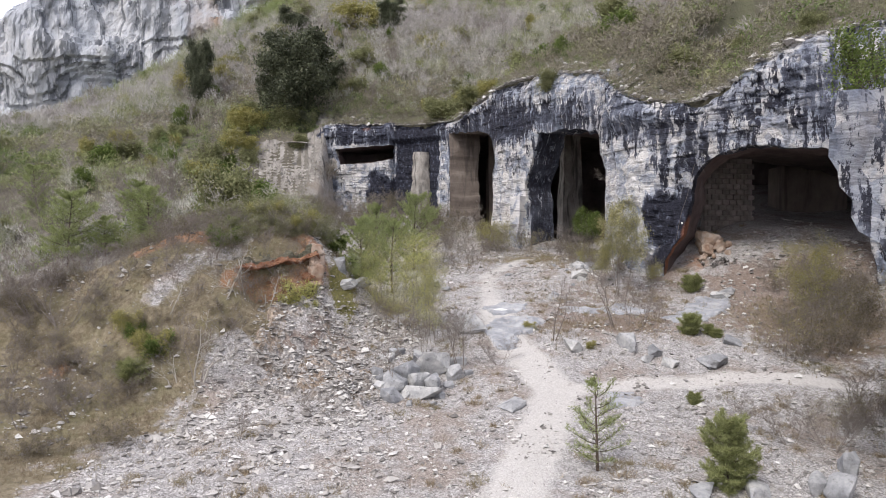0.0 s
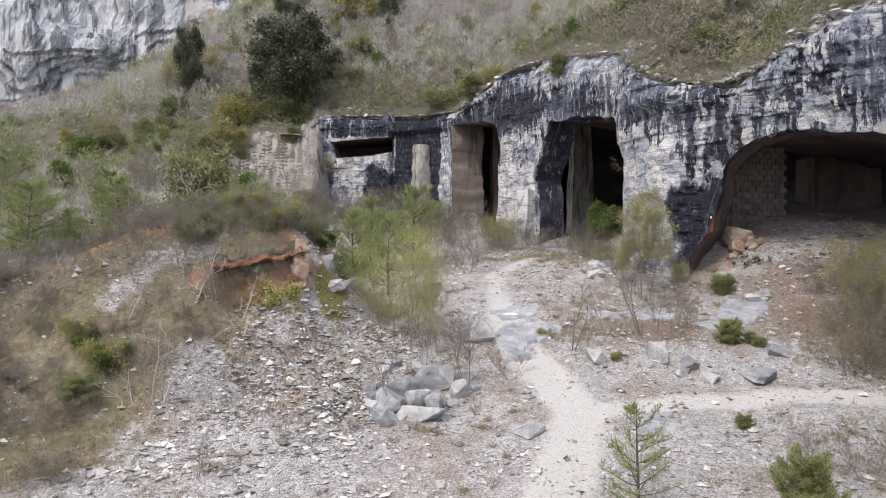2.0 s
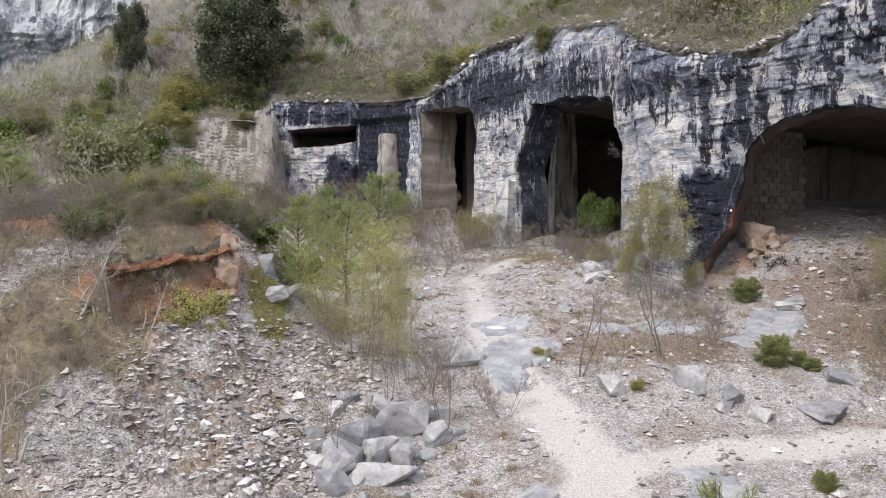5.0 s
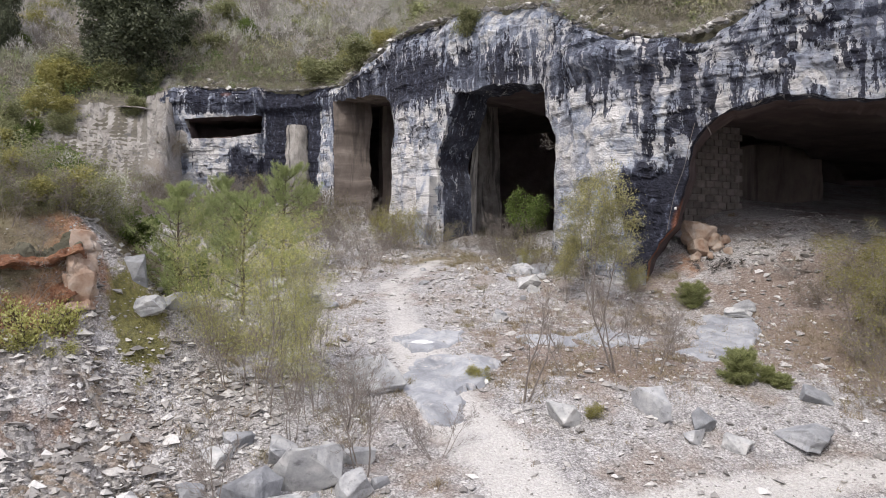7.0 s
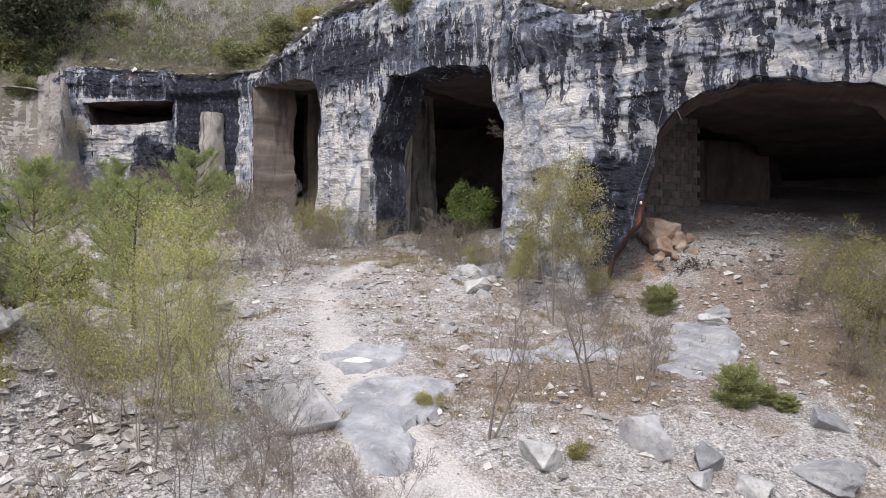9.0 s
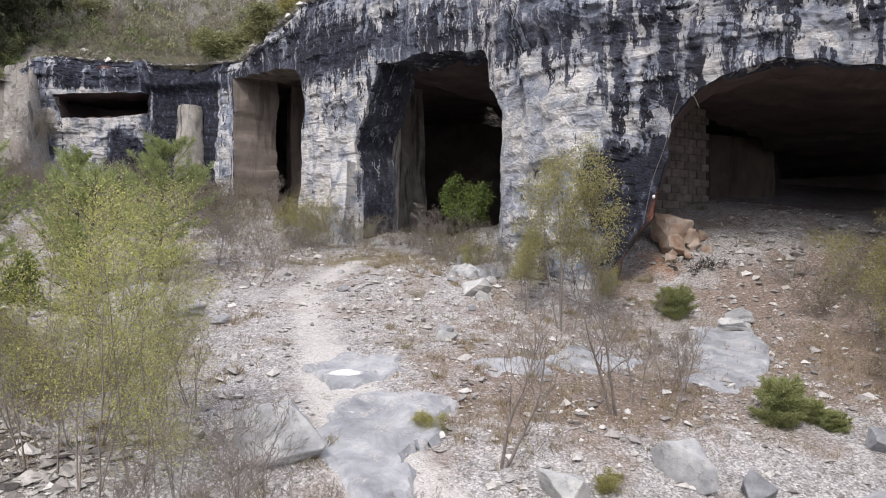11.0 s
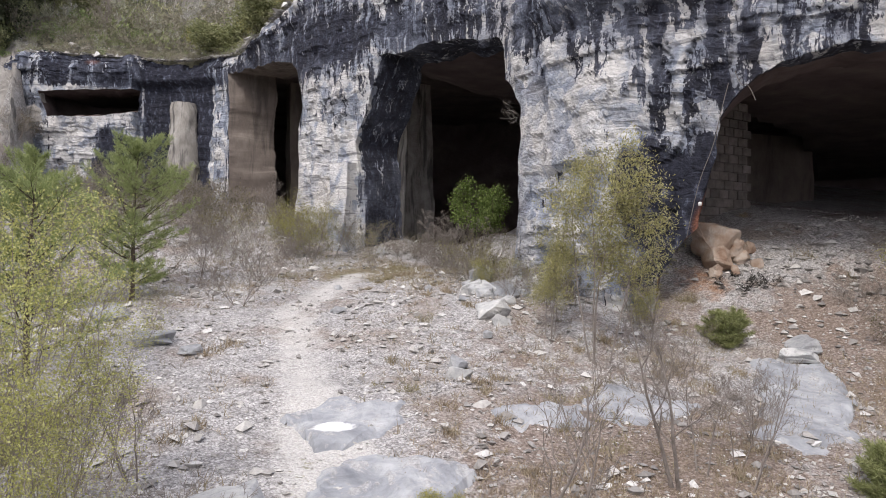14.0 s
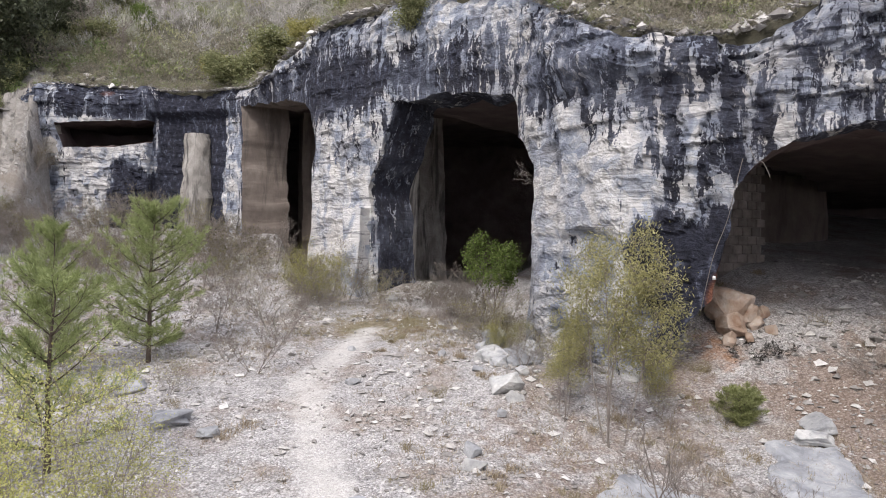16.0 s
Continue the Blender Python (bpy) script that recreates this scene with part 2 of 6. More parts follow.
def rock_cut():
    g = Graph(material("quarried_stone"))
    col = g.ramp(g.noise(0.5, (1, 1, 0.6), 6, 0.6), (0.3, (0.125, 0.102, 0.088)), (0.6, (0.21, 0.178, 0.155)), (0.8, (0.32, 0.285, 0.25)))
    tool = g.noise(4.0, (1, 1, 0.7), 7, 0.7, 0.5)
    col = g.mix(0.25, col, g.ramp(tool, (0.3, 0.55), (0.65, 1.0)), "MULTIPLY")
    col = g.mix(g.ramp(g.noise(0.8, (1, 1, 0.12), 6, 0.6, 0.6), (0.52, 0.0), (0.64, 0.6)), col, (0.045, 0.04, 0.036))
    return g.done(col, tool, 0.4, 0.06)


def earth():
    g = Graph(material("quarry_ground"))
    grit = g.noise(9.0, (1, 1, 1), 6, 0.75)
    pebble, gap = g.t.nodes.new("ShaderNodeSeparateColor"), g.cells(15.0)
    g.link(g.cells(15.0, "F1", (1, 1, 1), "Color"), pebble.inputs[0])
    small = g.t.nodes.new("ShaderNodeSeparateColor")
    g.link(g.cells(38.0, "F1", (1, 1, 1), "Color"), small.inputs[0])
    grit = g.math("ADD", g.math("MULTIPLY", grit, 0.5), g.math("ADD", g.math("MULTIPLY", pebble.outputs[0], 0.24), g.math("MULTIPLY", small.outputs[0], 0.24)))
    grit = g.math("SUBTRACT", grit, g.ramp(gap, (0.45, 0.0), (0.8, 0.16)))
    stone = g.ramp(grit, (0.22, (0.17, 0.16, 0.152)), (0.48, (0.40, 0.385, 0.375)), (0.72, (0.66, 0.645, 0.63)))
    stone = g.mix(0.8, stone, g.ramp(g.noise(2.3, (1, 1, 1), 7, 0.72, 0.4), (0.34, 0.58), (0.5, 0.98), (0.64, 1.22)), "MULTIPLY")
    stone = g.mix(g.ramp(g.noise(0.35, (1, 1, 1), 5, 0.6), (0.49, 0.0), (0.62, 0.7)), stone, g.ramp(grit, (0.25, (0.15, 0.115, 0.09)), (0.7, (0.38, 0.32, 0.27))))
    grass = g.ramp(g.noise(3.5, (1, 1, 1), 6, 0.7), (0.3, (0.105, 0.086, 0.056)), (0.5, (0.20, 0.168, 0.112)), (0.7, (0.31, 0.27, 0.195)))
    grass = g.mix(g.ramp(g.noise(0.6, (1, 1, 1), 4), (0.46, 0.0), (0.66, 0.45)), grass, (0.15, 0.15, 0.07))
    turf = g.math("ADD", g.attr("turf"), g.math("MULTIPLY", g.math("SUBTRACT", g.noise(1.1, (1, 1, 1), 6, 0.7), 0.5), 1.1))
    col = g.mix(g.ramp(turf, (0.42, 0.0), (0.6, 1.0)), stone, grass)
    dirt = g.math("ADD", g.attr("soil"), g.math("MULTIPLY", g.math("SUBTRACT", g.noise(0.9, (1, 1, 1), 6, 0.7), 0.5), 1.3))
    col = g.mix(g.ramp(dirt, (0.42, 0.0), (0.68, 0.85)), col, g.ramp(grit, (0.3, (0.13, 0.095, 0.075)), (0.5, (0.24, 0.185, 0.15)), (0.7, (0.38, 0.315, 0.265))))
    litter = g.ramp(g.noise(1.2, (1, 1, 1), 6, 0.7), (0.3, (0.075, 0.069, 0.052)), (0.55, (0.14, 0.127, 0.10)), (0.75, (0.22, 0.20, 0.165)))
    col = g.mix(g.attr("wood"), col, litter)
    trodden = g.ramp(grit, (0.2, (0.43, 0.41, 0.385)), (0.75, (0.65, 0.63, 0.60)))
    way = g.math("ADD", g.attr("way"), g.math("MULTIPLY", g.math("SUBTRACT", g.noise(1.6, (1, 1, 1), 5, 0.7), 0.5), 0.6))
    col = g.mix(g.ramp(way, (0.42, 0.0), (0.7, 0.95)), col, trodden)
    moss = g.math("ADD", g.attr("moss"), g.math("MULTIPLY", g.math("SUBTRACT", g.noise(1.8, (1, 1, 1), 6, 0.72), 0.5), 1.2))
    col = g.mix(g.ramp(moss, (0.5, 0.0), (0.62, 0.9)), col, g.ramp(g.noise(6.0, (1, 1, 1), 5, 0.7), (0.35, (0.085, 0.08, 0.022)), (0.65, (0.23, 0.215, 0.06))))
    red = g.math("ADD", g.attr("red"), g.math("MULTIPLY", g.math("SUBTRACT", g.noise(1.3, (1, 1, 1), 5, 0.7), 0.5), 0.8))
    col = g.mix(g.ramp(red, (0.5, 0.0), (0.75, 0.9)), col, g.ramp(grit, (0.3, (0.22, 0.11, 0.06)), (0.7, (0.46, 0.29, 0.185))))
    height = g.math("ADD", grit, g.math("MULTIPLY", g.ramp(gap, (0.1, 1.0), (0.75, 0.0)), 0.6))
    return g.done(col, height, 0.7, 0.045)


# leaf litter, darkened so that gaps between the scrub read as shadow
def wood_floor():
    g = Graph(material("hillside_litter"))
    col = g.ramp(g.noise(1.2, (1, 1, 1), 6, 0.7), (0.3, (0.06, 0.058, 0.042)), (0.55, (0.115, 0.108, 0.08)), (0.75, (0.19, 0.178, 0.138)))
    col = g.mix(g.ramp(g.noise(0.12, (1, 1, 1), 5, 0.6), (0.48, 0.0), (0.66, 0.6)), col, (0.12, 0.125, 0.072))
    return g.done(col, g.noise(4.0, (1, 1, 1), 5), 0.8, 0.15)


# quarried stone with the dimness of the halls darkened into its colour
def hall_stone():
    g = Graph(material("shaded_hall_stone"))
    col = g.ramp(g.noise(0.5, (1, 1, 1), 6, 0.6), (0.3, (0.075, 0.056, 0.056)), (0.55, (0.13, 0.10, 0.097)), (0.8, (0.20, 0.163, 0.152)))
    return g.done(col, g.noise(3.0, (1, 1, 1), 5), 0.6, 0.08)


def weathered_cut():
    g = Graph(material("weathered_quarry_stone"))
    col = g.ramp(g.noise(0.9, (1, 1, 0.5), 7, 0.68, 0.5), (0.32, (0.18, 0.168, 0.15)), (0.5, (0.31, 0.29, 0.262)), (0.68, (0.45, 0.43, 0.395)))
    col = g.mix(g.ramp(g.noise(1.6, (1, 1, 0.12), 6, 0.65, 0.5), (0.52, 0.0), (0.62, 0.8)), col, (0.07, 0.068, 0.066))
    return g.done(col, g.noise(3.0, (1, 1, 1.6), 7, 0.74, 0.6), 0.9, 0.14)


ROCK, CUT, EARTH, LITTER, HALL, PALE_CUT = rock_face(), rock_cut(), earth(), wood_floor(), hall_stone(), weathered_cut()


# ---- meshes ----
def mesh_from(name, verts, faces, mats, index=None, smooth=False):
    me = bpy.data.meshes.new(name)
    if isinstance(faces, np.ndarray):
        n, k = faces.shape
        me.vertices.add(len(verts))
        me.vertices.foreach_set("co", np.asarray(verts, np.float32).ravel())
        me.loops.add(n * k)
        me.loops.foreach_set("vertex_index", faces.astype(np.int32).ravel())
        me.polygons.add(n)
        me.polygons.foreach_set("loop_start", np.arange(0, n * k, k, dtype=np.int32))
        me.update(calc_edges=True)
    else:
        me.from_pydata([tuple(v) for v in verts], [], faces)
    for m in mats if isinstance(mats, (list, tuple)) else [mats]:
        me.materials.append(m)
    if index is not None:
        me.polygons.foreach_set("material_index", np.asarray(index, np.int32))
    me.polygons.foreach_set("use_smooth", np.full(len(me.polygons), bool(smooth)))
    me.update()
    return me


def paint(me, name, values):
    a = me.attributes.new(name, "FLOAT", "POINT")
    a.data.foreach_set("value", np.asarray(values, np.float32).ravel())


def grid_faces(nx, ny):
    i = np.arange(nx * ny).reshape(ny, nx)
    return np.stack([i[:-1, :-1], i[:-1, 1:], i[1:, 1:], i[1:, :-1]], -1).reshape(-1, 4)


def spread(lo, hi, near_lo, near_hi, fine, coarse):
    """Grid lines, fine between near_lo and near_hi, then ever wider to lo and hi."""
    a = list(np.arange(near_lo, near_hi + fine, fine))
    d = fine
    while a[0] > lo:
        d = min(d * 1.18, coarse)
        a.insert(0, a[0] - d)
    d = fine
    while a[-1] < hi:
        d = min(d * 1.18, coarse)
        a.append(a[-1] + d)
    return np.array(a)


def sheet(name, xs, ys, height, mat):
    X, Y = np.meshgrid(xs, ys)
    Z = height(X, Y)
    me = mesh_from(name, np.stack([X, Y, Z], -1).reshape(-1, 3), grid_faces(len(xs), len(ys)), mat, None, True)
    return new(name, me), X, Y, Z


def near_path(x, y, pts, width):
    """1 on a way that runs through pts, falling to 0 at its width."""
    d = np.full(np.shape(x), 1e9)
    for (ax, ay), (bx, by) in zip(pts, pts[1:]):
        lx, ly = bx - ax, by - ay
        q = np.clip(((x - ax) * lx + (y - ay) * ly) / (lx * lx + ly * ly), 0, 1)
        d = np.minimum(d, np.hypot(x - ax - q * lx, y - ay - q * ly))
    return np.clip(1.15 - d / width * 0.65, 0, 1)


def blob(x, y, cx, cy, rx, ry):
    return np.exp(-((x - cx) / rx) ** 2 - ((y - cy) / ry) ** 2)


# ---- the ground ----
floor_ob, X, Y, Z = sheet("ground", spread(-700, 700, -32, 32, 0.32, 40), spread(-600, 130, 22, 84, 0.32, 40), ground, EARTH)
tagged(floor_ob, "pale limestone rubble ground with dry grass patches", "ground", kind="structure")
PATHS = [[(2, 18), (2.6, 26), (4.6, 32.2), (5.8, 35.8), (5.1, 40), (4.0, 43.1), (3.7, 48), (3.6, 55), (3.8, 60), (6.0, 64), (7.5, 67)],
         [(5.8, 36.2), (10.5, 37.7), (15.4, 38.0), (18.4, 37.3), (22.8, 36.5), (34, 35)]]
way = np.maximum(near_path(X, Y, PATHS[0], 1.3) * (1 - 0.35 * step(46, 54, Y)), near_path(X, Y, PATHS[1], 0.9) * 0.85)
BAND = [(-16.2, 39.6), (-14.6, 41.6), (-12.6, 43.2)]
LEA = step(-1.5, 2.5, -8 - np.minimum((43 - Y) * 0.66, 4.0 + (43 - Y) * 0.1) - X + 3.6 * fbm(X * 0.3, Y * 0.3, 0, 4, 52)) * step(53, 48, Y) * (1 - 0.55 * near_path(X, Y, BAND, 0.8))
turf = 0.8 * LEA * step(20, 26, Y) + 0.5 * step(60, 70, Y) + 0.45 * step(-20, -30, X) + 0.3 * blob(X, Y, 9, 53, 4, 4) + 0.6 * blob(X, Y, 9.2, 66.8, 4.4, 3.4) + 0.5 * blob(X, Y, 9.5, 45.3, 4.5, 1.8) + 0.4 * blob(X, Y, 13, 47.5, 4, 2.5) + 0.75 * blob(X, Y, 24, 44, 5, 4.5) + 0.65 * blob(X, Y, 22.5, 47.6, 3.4, 3.4)
turf = turf - 0.5 * step(60, 70, Y) * (0.8 + 0.5 * vnoise(X * 0.2, Y * 0.2, 0, 55))
turf = np.clip(turf + 0.4 * blob(X, Y, -3, 48, 4, 4) + 0.5 * step(18, 10, Y), 0, 1)
red = 0.85 * blob(X, Y, -15.6, 43.2, 2.4, 0.8) + 0.7 * blob(X, Y, -18.2, 42.6, 1.6, 0.7) + 0.35 * blob(X, Y, -12.4, 42.6, 1.8, 0.9) + 1.0 * near_path(X, Y, [(-12.6, 41.0), (-8.2, 42.9)], 0.55) + 0.9 * blob(X, Y, -8.3, 44.3, 1.6, 0.8) + 0.62 * blob(X, Y, -5.9, 38.4, 0.8, 0.9) + 0.6 * blob(X, Y, -5.0, 37.0, 0.8, 0.5) + 0.6 * blob(X, Y, -7.3, 40.6, 0.8, 0.6) + 0.55 * blob(X, Y, -22.5, 33.5, 1.5, 1.2) + 0.7 * blob(X, Y, 20.5, 57, 1.6, 2.5) + 0.7 * blob(X, Y, -20, 36.5, 2, 1)
wood = step(52, 60, Y) * step(-14, -22, X)
moss = 1.0 * blob(X, Y, -6.4, 44.3, 1.1, 1.2) + 0.3 * blob(X, Y, -5.8, 42.0, 1.2, 1.4) + 0.6 * blob(X, Y, -8.3, 42.0, 1.5, 0.8) + 0.55 * blob(X, Y, -5.6, 46.5, 0.8, 1.4) + 0.45 * blob(X, Y, 3, 46, 1.6, 5)
soil = 0.27 * blob(X, Y, -6.5, 40.5, 3.5, 4) + 0.13 * step(38, 42, Y) * step(66, 58, Y) + 0.85 * blob(X, Y, 11.0, 46.5, 5.0, 3.2) + 0.45 * blob(X, Y, 11.5, 53, 5, 4) + (0.55 - 0.34 * step(53, 57, Y)) * step(19, 22, X) * step(46, 52, Y) + 0.85 * blob(X, Y, 23.5, 45, 6, 6) + 0.45 * blob(X, Y, 2, 38.5, 3, 3) + 0.35 * blob(X, Y, -8, 39, 3, 3) + 0.5 * blob(X, Y, 18, 56, 2.5, 3)
for key, v in (("soil", soil), ("way", way), ("turf", turf), ("red", red), ("wood", wood), ("moss", moss)):
    paint(floor_ob.data, key, v)

# ---- the wooded hillside ----
def hillside():
    X, Y = np.meshgrid(spread(-320, 320, -45, 45, 0.8, 12), spread(28, 520, 44, 130, 0.8, 12))
    s, u, top = to_line(X, Y)
    s = s.reshape(X.shape)
    Z = hill(X, Y)
    f = grid_faces(X.shape[1], X.shape[0])
    Z = Z - 0.15 * (X < -18) * (Y < 126)
    keep = (s.ravel()[f] > np.where(X.ravel()[f] > -18, 2.0, 0.2)).all(1)
    verts = np.stack([X, Y, Z], -1).reshape(-1, 3)
    # rim strip that follows the lip
    rim_u = np.arange(20, 131, 0.4)
    rows = []
    for d, sink in ((1.1, 1.3), (1.5, 0.3), (1.9, 0.0), (2.5, -0.03), (3.4, -0.03)):
        p = np.stack([np.interp(rim_u, LINE_U, LINE[:, k]) - d * np.interp(rim_u, LINE_U, OUTWARD[:, k]) for k in (0, 1)], 1)
        rows.append(np.column_stack([p, hill(p[:, 0], p[:, 1]) - sink]))
    n0 = len(verts)
    verts = np.concatenate([verts, *rows])
    f = np.concatenate([f[keep], grid_faces(len(rim_u), 5)[:, ::-1] + n0])
    used, inv = np.unique(f, return_inverse=True)
    return mesh_from("hillside", verts[used], inv.reshape(f.shape), LITTER, None, True)


tagged(new("hillside", hillside()), "steep wooded hillside with leaf litter", "hillside", kind="structure")

# ---- the cliff and its caves ----
MOUTHS = {
    "narrow": [(109.2, 26.0), (97, 24.4), (93.6, 23.5), (92.3, 22.4), (91.4, 20.0), (92.2, 18.6), (92, 15.4), (94, 9), (108.6, 9), (108.9, 15.4), (109, 24.2)],
    "tall": [(83.9, 22.2), (78, 21.8), (73.3, 20.9), (72.7, 20.2), (72.7, 18.6), (71.1, 17.1), (71.2, 13.7), (72, 7), (85.6, 7), (85.6, 15.9), (86.0, 17.0), (85.3, 18.6), (84.4, 20.4)],
    "wide": [(64.2, 5), (63.6, 9), (62.2, 11.2), (61.7, 13.4), (61.3, 15.2), (60.6, 16.4), (59.3, 17.1), (57.0, 17.5), (55, 17.3), (51, 16.8), (50.2, 15.6), (49.4, 12), (48.5, 5)],
    "window": [(128.3, 24.7), (124, 25.0), (119.6, 25.2), (119.8, 23.2), (123, 22.6), (127.6, 22.5)],
}
INWARD = {"narrow": (0.97, 0.2), "tall": (0.9, 0.42), "wide": (0.55, 0.83), "window": (0.1, 1.0)}
DEPTH = {"narrow": (0.5, 1.2, 2.4, 4.2), "tall": (0.5, 1.2, 2.2, 3.4), "wide": (0.4, 1.0, 2.0, 4.0), "window": (0.5, 1.5, 4.0)}


def to_polygon(u, z, poly):
    """Signed distance (inside: minus) from a closed outline and the nearest place on it."""
    p = np.array(poly, float)
    q = np.roll(p, -1, 0)
    best, bu, bz = np.full(u.shape, 1e9), np.zeros_like(u), np.zeros_like(z)
    inside = np.zeros(u.shape, bool)
    for (ax, az), (bx, bz_) in zip(p, q):
        lx, lz = bx - ax, bz_ - az
        w = np.clip(((u - ax) * lx + (z - az) * lz) / (lx * lx + lz * lz), 0, 1)
        cx, cz = ax + w * lx, az + w * lz
        d = np.hypot(u - cx, z - cz)
        m = d < best
        best, bu, bz = np.where(m, d, best), np.where(m, cx, bu), np.where(m, cz, bz)
        inside ^= ((az > z) != (bz_ > z)) & (u < lx * (z - az) / (lz if lz else 1e-9) + ax)
    return np.where(inside, -best, best), bu, bz


def cliff():
    us = np.arange(38, 131.2, 0.115)
    nz = 165
    lx, ly, top = (np.interp(us, LINE_U, LINE[:, k]) for k in range(3))
    o0 = [np.interp(us, LINE_U, OUTWARD[:, k]) for k in range(2)]
    foot = ground(lx, ly, False) - 2.5
    top = top + 0.3 * fbm(us * 0.35, 0 * us, 0, 4, 61) + 0.22 * np.round(2.2 * vnoise(us * 0.33, 0 * us, 0, 63))
    U, V = np.meshgrid(us, np.linspace(0, 1, nz))
    Zc = foot + (top - foot) * V
    # mouths
    cut = np.full(U.shape, 1e9)
    owner = np.full(U.shape, -1)
    wob = 0.16 * fbm(U * 0.9, Zc * 0.9, 0, 4, 71)
    NU, NZ = U.copy(), Zc.copy()
    for k, (name, poly) in enumerate(MOUTHS.items()):
        d, bu, bz = to_polygon(U, Zc, poly)
        d2 = d + wob * (1 if name != "window" else 0.5)
        m = d2 < cut
        cut, owner = np.where(m, d2, cut), np.where(m, k, owner)
    f = grid_faces(len(us), nz)
    keep = cut.ravel()[f].mean(1) > 0
    used = np.zeros(U.size, bool)
    used[f[keep].ravel()] = True
    rim = used.reshape(U.shape) & (cut < 0.12)
    # pull rim vertices on to the outline, with the wobble left in
    gu, gz = np.gradient(cut, us, axis=1), np.gradient(cut, axis=0) / np.maximum(np.gradient(Zc, axis=0), 1e-3)
    gl = np.maximum(gu ** 2 + gz ** 2, 0.2)
    NU = np.where(rim, U - np.clip(cut * gu / gl, -0.3, 0.3), U)
    NZ = np.where(rim, Zc - np.clip(cut * gz / gl, -0.3, 0.3), Zc)
    bx, by = np.interp(NU, LINE_U, LINE[:, 0]), np.interp(NU, LINE_U, LINE[:, 1])
    ox, oy = np.interp(NU, LINE_U, OUTWARD[:, 0]), np.interp(NU, LINE_U, OUTWARD[:, 1])
    # relief: beds, flutes, ledges and a rounded lip
    up = top - NZ
    beds = vnoise(bx * 0.12, by * 0.12, NZ * 1.9 + 0.5 * vnoise(bx * 0.3, by * 0.3, NZ * 0.4, 3), 81) * 0.16 + vnoise(bx * 0.3, by * 0.3, NZ * 4.2, 82) * 0.08
    flutes = vnoise(NU * 0.8, 0, NZ * 0.12, 83) * 0.3 + vnoise(NU * 2.1, 0, NZ * 0.4, 84) * 0.13
    rough = 0.35 * fbm(bx * 0.3, by * 0.3, NZ * 0.3, 5, 85)
    warp = 0.45 * vnoise(NU * 0.1, 0, NZ * 0.1, 88) + 0.12 * vnoise(NU * 0.6, 0, NZ * 0.6, 89)

    def masonry(tall, long, seed):
        bed = np.floor(NZ / tall + warp).astype(np.int64)
        cell = np.floor(NU / long + 1.7 * lattice(bed, bed * 0, bed * 0, seed) + 0.25 * vnoise(NU * 1.1, 0, NZ * 1.3, seed + 1)).astype(np.int64)
        return lattice(bed, cell, bed * 0 + 5, seed + 2)

    small, large = masonry(0.42, 0.8, 150), masonry(1.25, 2.3, 160)
    tough = 0.45 + 0.55 * step(0.35, 0.62, 0.5 + 0.5 * vnoise(NU * 0.12, 3.0, NZ * 0.15, 170))
    blocky = (0.15 * small + 0.17 * large) * tough * (1 - 0.75 * step(110, 112, U) * step(121, 119.5, U))
    joint = np.clip(np.abs(np.gradient(small, axis=0)) + np.abs(np.gradient(small, axis=1)) + np.abs(np.gradient(large, axis=0)) + np.abs(np.gradient(large, axis=1)), 0, 1) * tough
    off = beds * 0.6 + flutes * 0.7 + rough + blocky - 0.7 * np.clip(1 - up / 1.5, 0, 1) ** 2 - 0.12 * np.floor(3 * np.clip(1 - up / 1.9, 0, 1))
    off = off * step(-0.02, 1.5, cut)
    off = off - 0.5 * step(17, 12, NZ) * step(66, 60, U) + 0.7 * step(19.5, 21, NZ) * step(56, 62, U) * step(72, 66, U)
    off = off + 0.5 * step(22.5, 25, NZ) * step(118, 121, U)
    off = off - 0.4 * step(13.7, 13.2, NZ + 0.5 * vnoise(NU * 0.8, 0, 0, 174)) * step(65.2, 66.2, NU) * step(70.5, 68.5, NU)
    off = off - 0.9 * step(110.8, 112.2, NU) * step(120.2, 119.6, NU) * step(26.2, 25.4, NZ)
    P = np.stack([bx + ox * off, by + oy * off, NZ], -1).reshape(-1, 3)
    verts = [P]
    faces = [f[keep]]
    index = [np.zeros(keep.sum(), int)]
    # the lip runs back under the hillside
    lip = np.arange(len(us)) + (nz - 1) * len(us)
    n = U.size
    for back, fall in ((1.9, 0.0), (2.8, 0.2), (4.2, 0.8)):
        q = np.stack([lx - back * o0[0], ly - back * o0[1], top - fall], 1)
        verts.append(q)
        now = n + np.arange(len(us))
        faces.append(np.stack([lip[:-1], lip[1:], now[1:], now[:-1]], 1))
        index.append(np.zeros(len(us) - 1, int))
        lip, n = now, n + len(us)
    rusty = [np.zeros(3 * len(us))]
    # reveals: the rim drawn into the rock
    e = np.concatenate([f[keep][:, [a, b]] for a, b in ((0, 1), (1, 2), (2, 3), (3, 0))])
    key = np.sort(e, 1)
    _, first, count = np.unique(key, axis=0, return_index=True, return_counts=True)
    edge = e[first[count == 1]]
    ring = used & (cut.ravel() < 0.6) & (owner.ravel() >= 0)
    edge = edge[ring[edge].all(1)]
    for k, name in enumerate(MOUTHS):
        mine = edge[(owner.ravel()[edge] == k).all(1)]
        ids, inv = np.unique(mine, return_inverse=True)
        inv = inv.reshape(mine.shape)
        if not len(ids):
            continue
        last = ids
        d = INWARD[name]
        red_jamb = (name == "wide") * step(13.2, 11.6, NZ.ravel()[ids]) * (U.ravel()[ids] > 60)
        base = P[ids].copy()
        links = np.maximum(np.bincount(inv.ravel(), minlength=len(ids)), 1)[:, None]
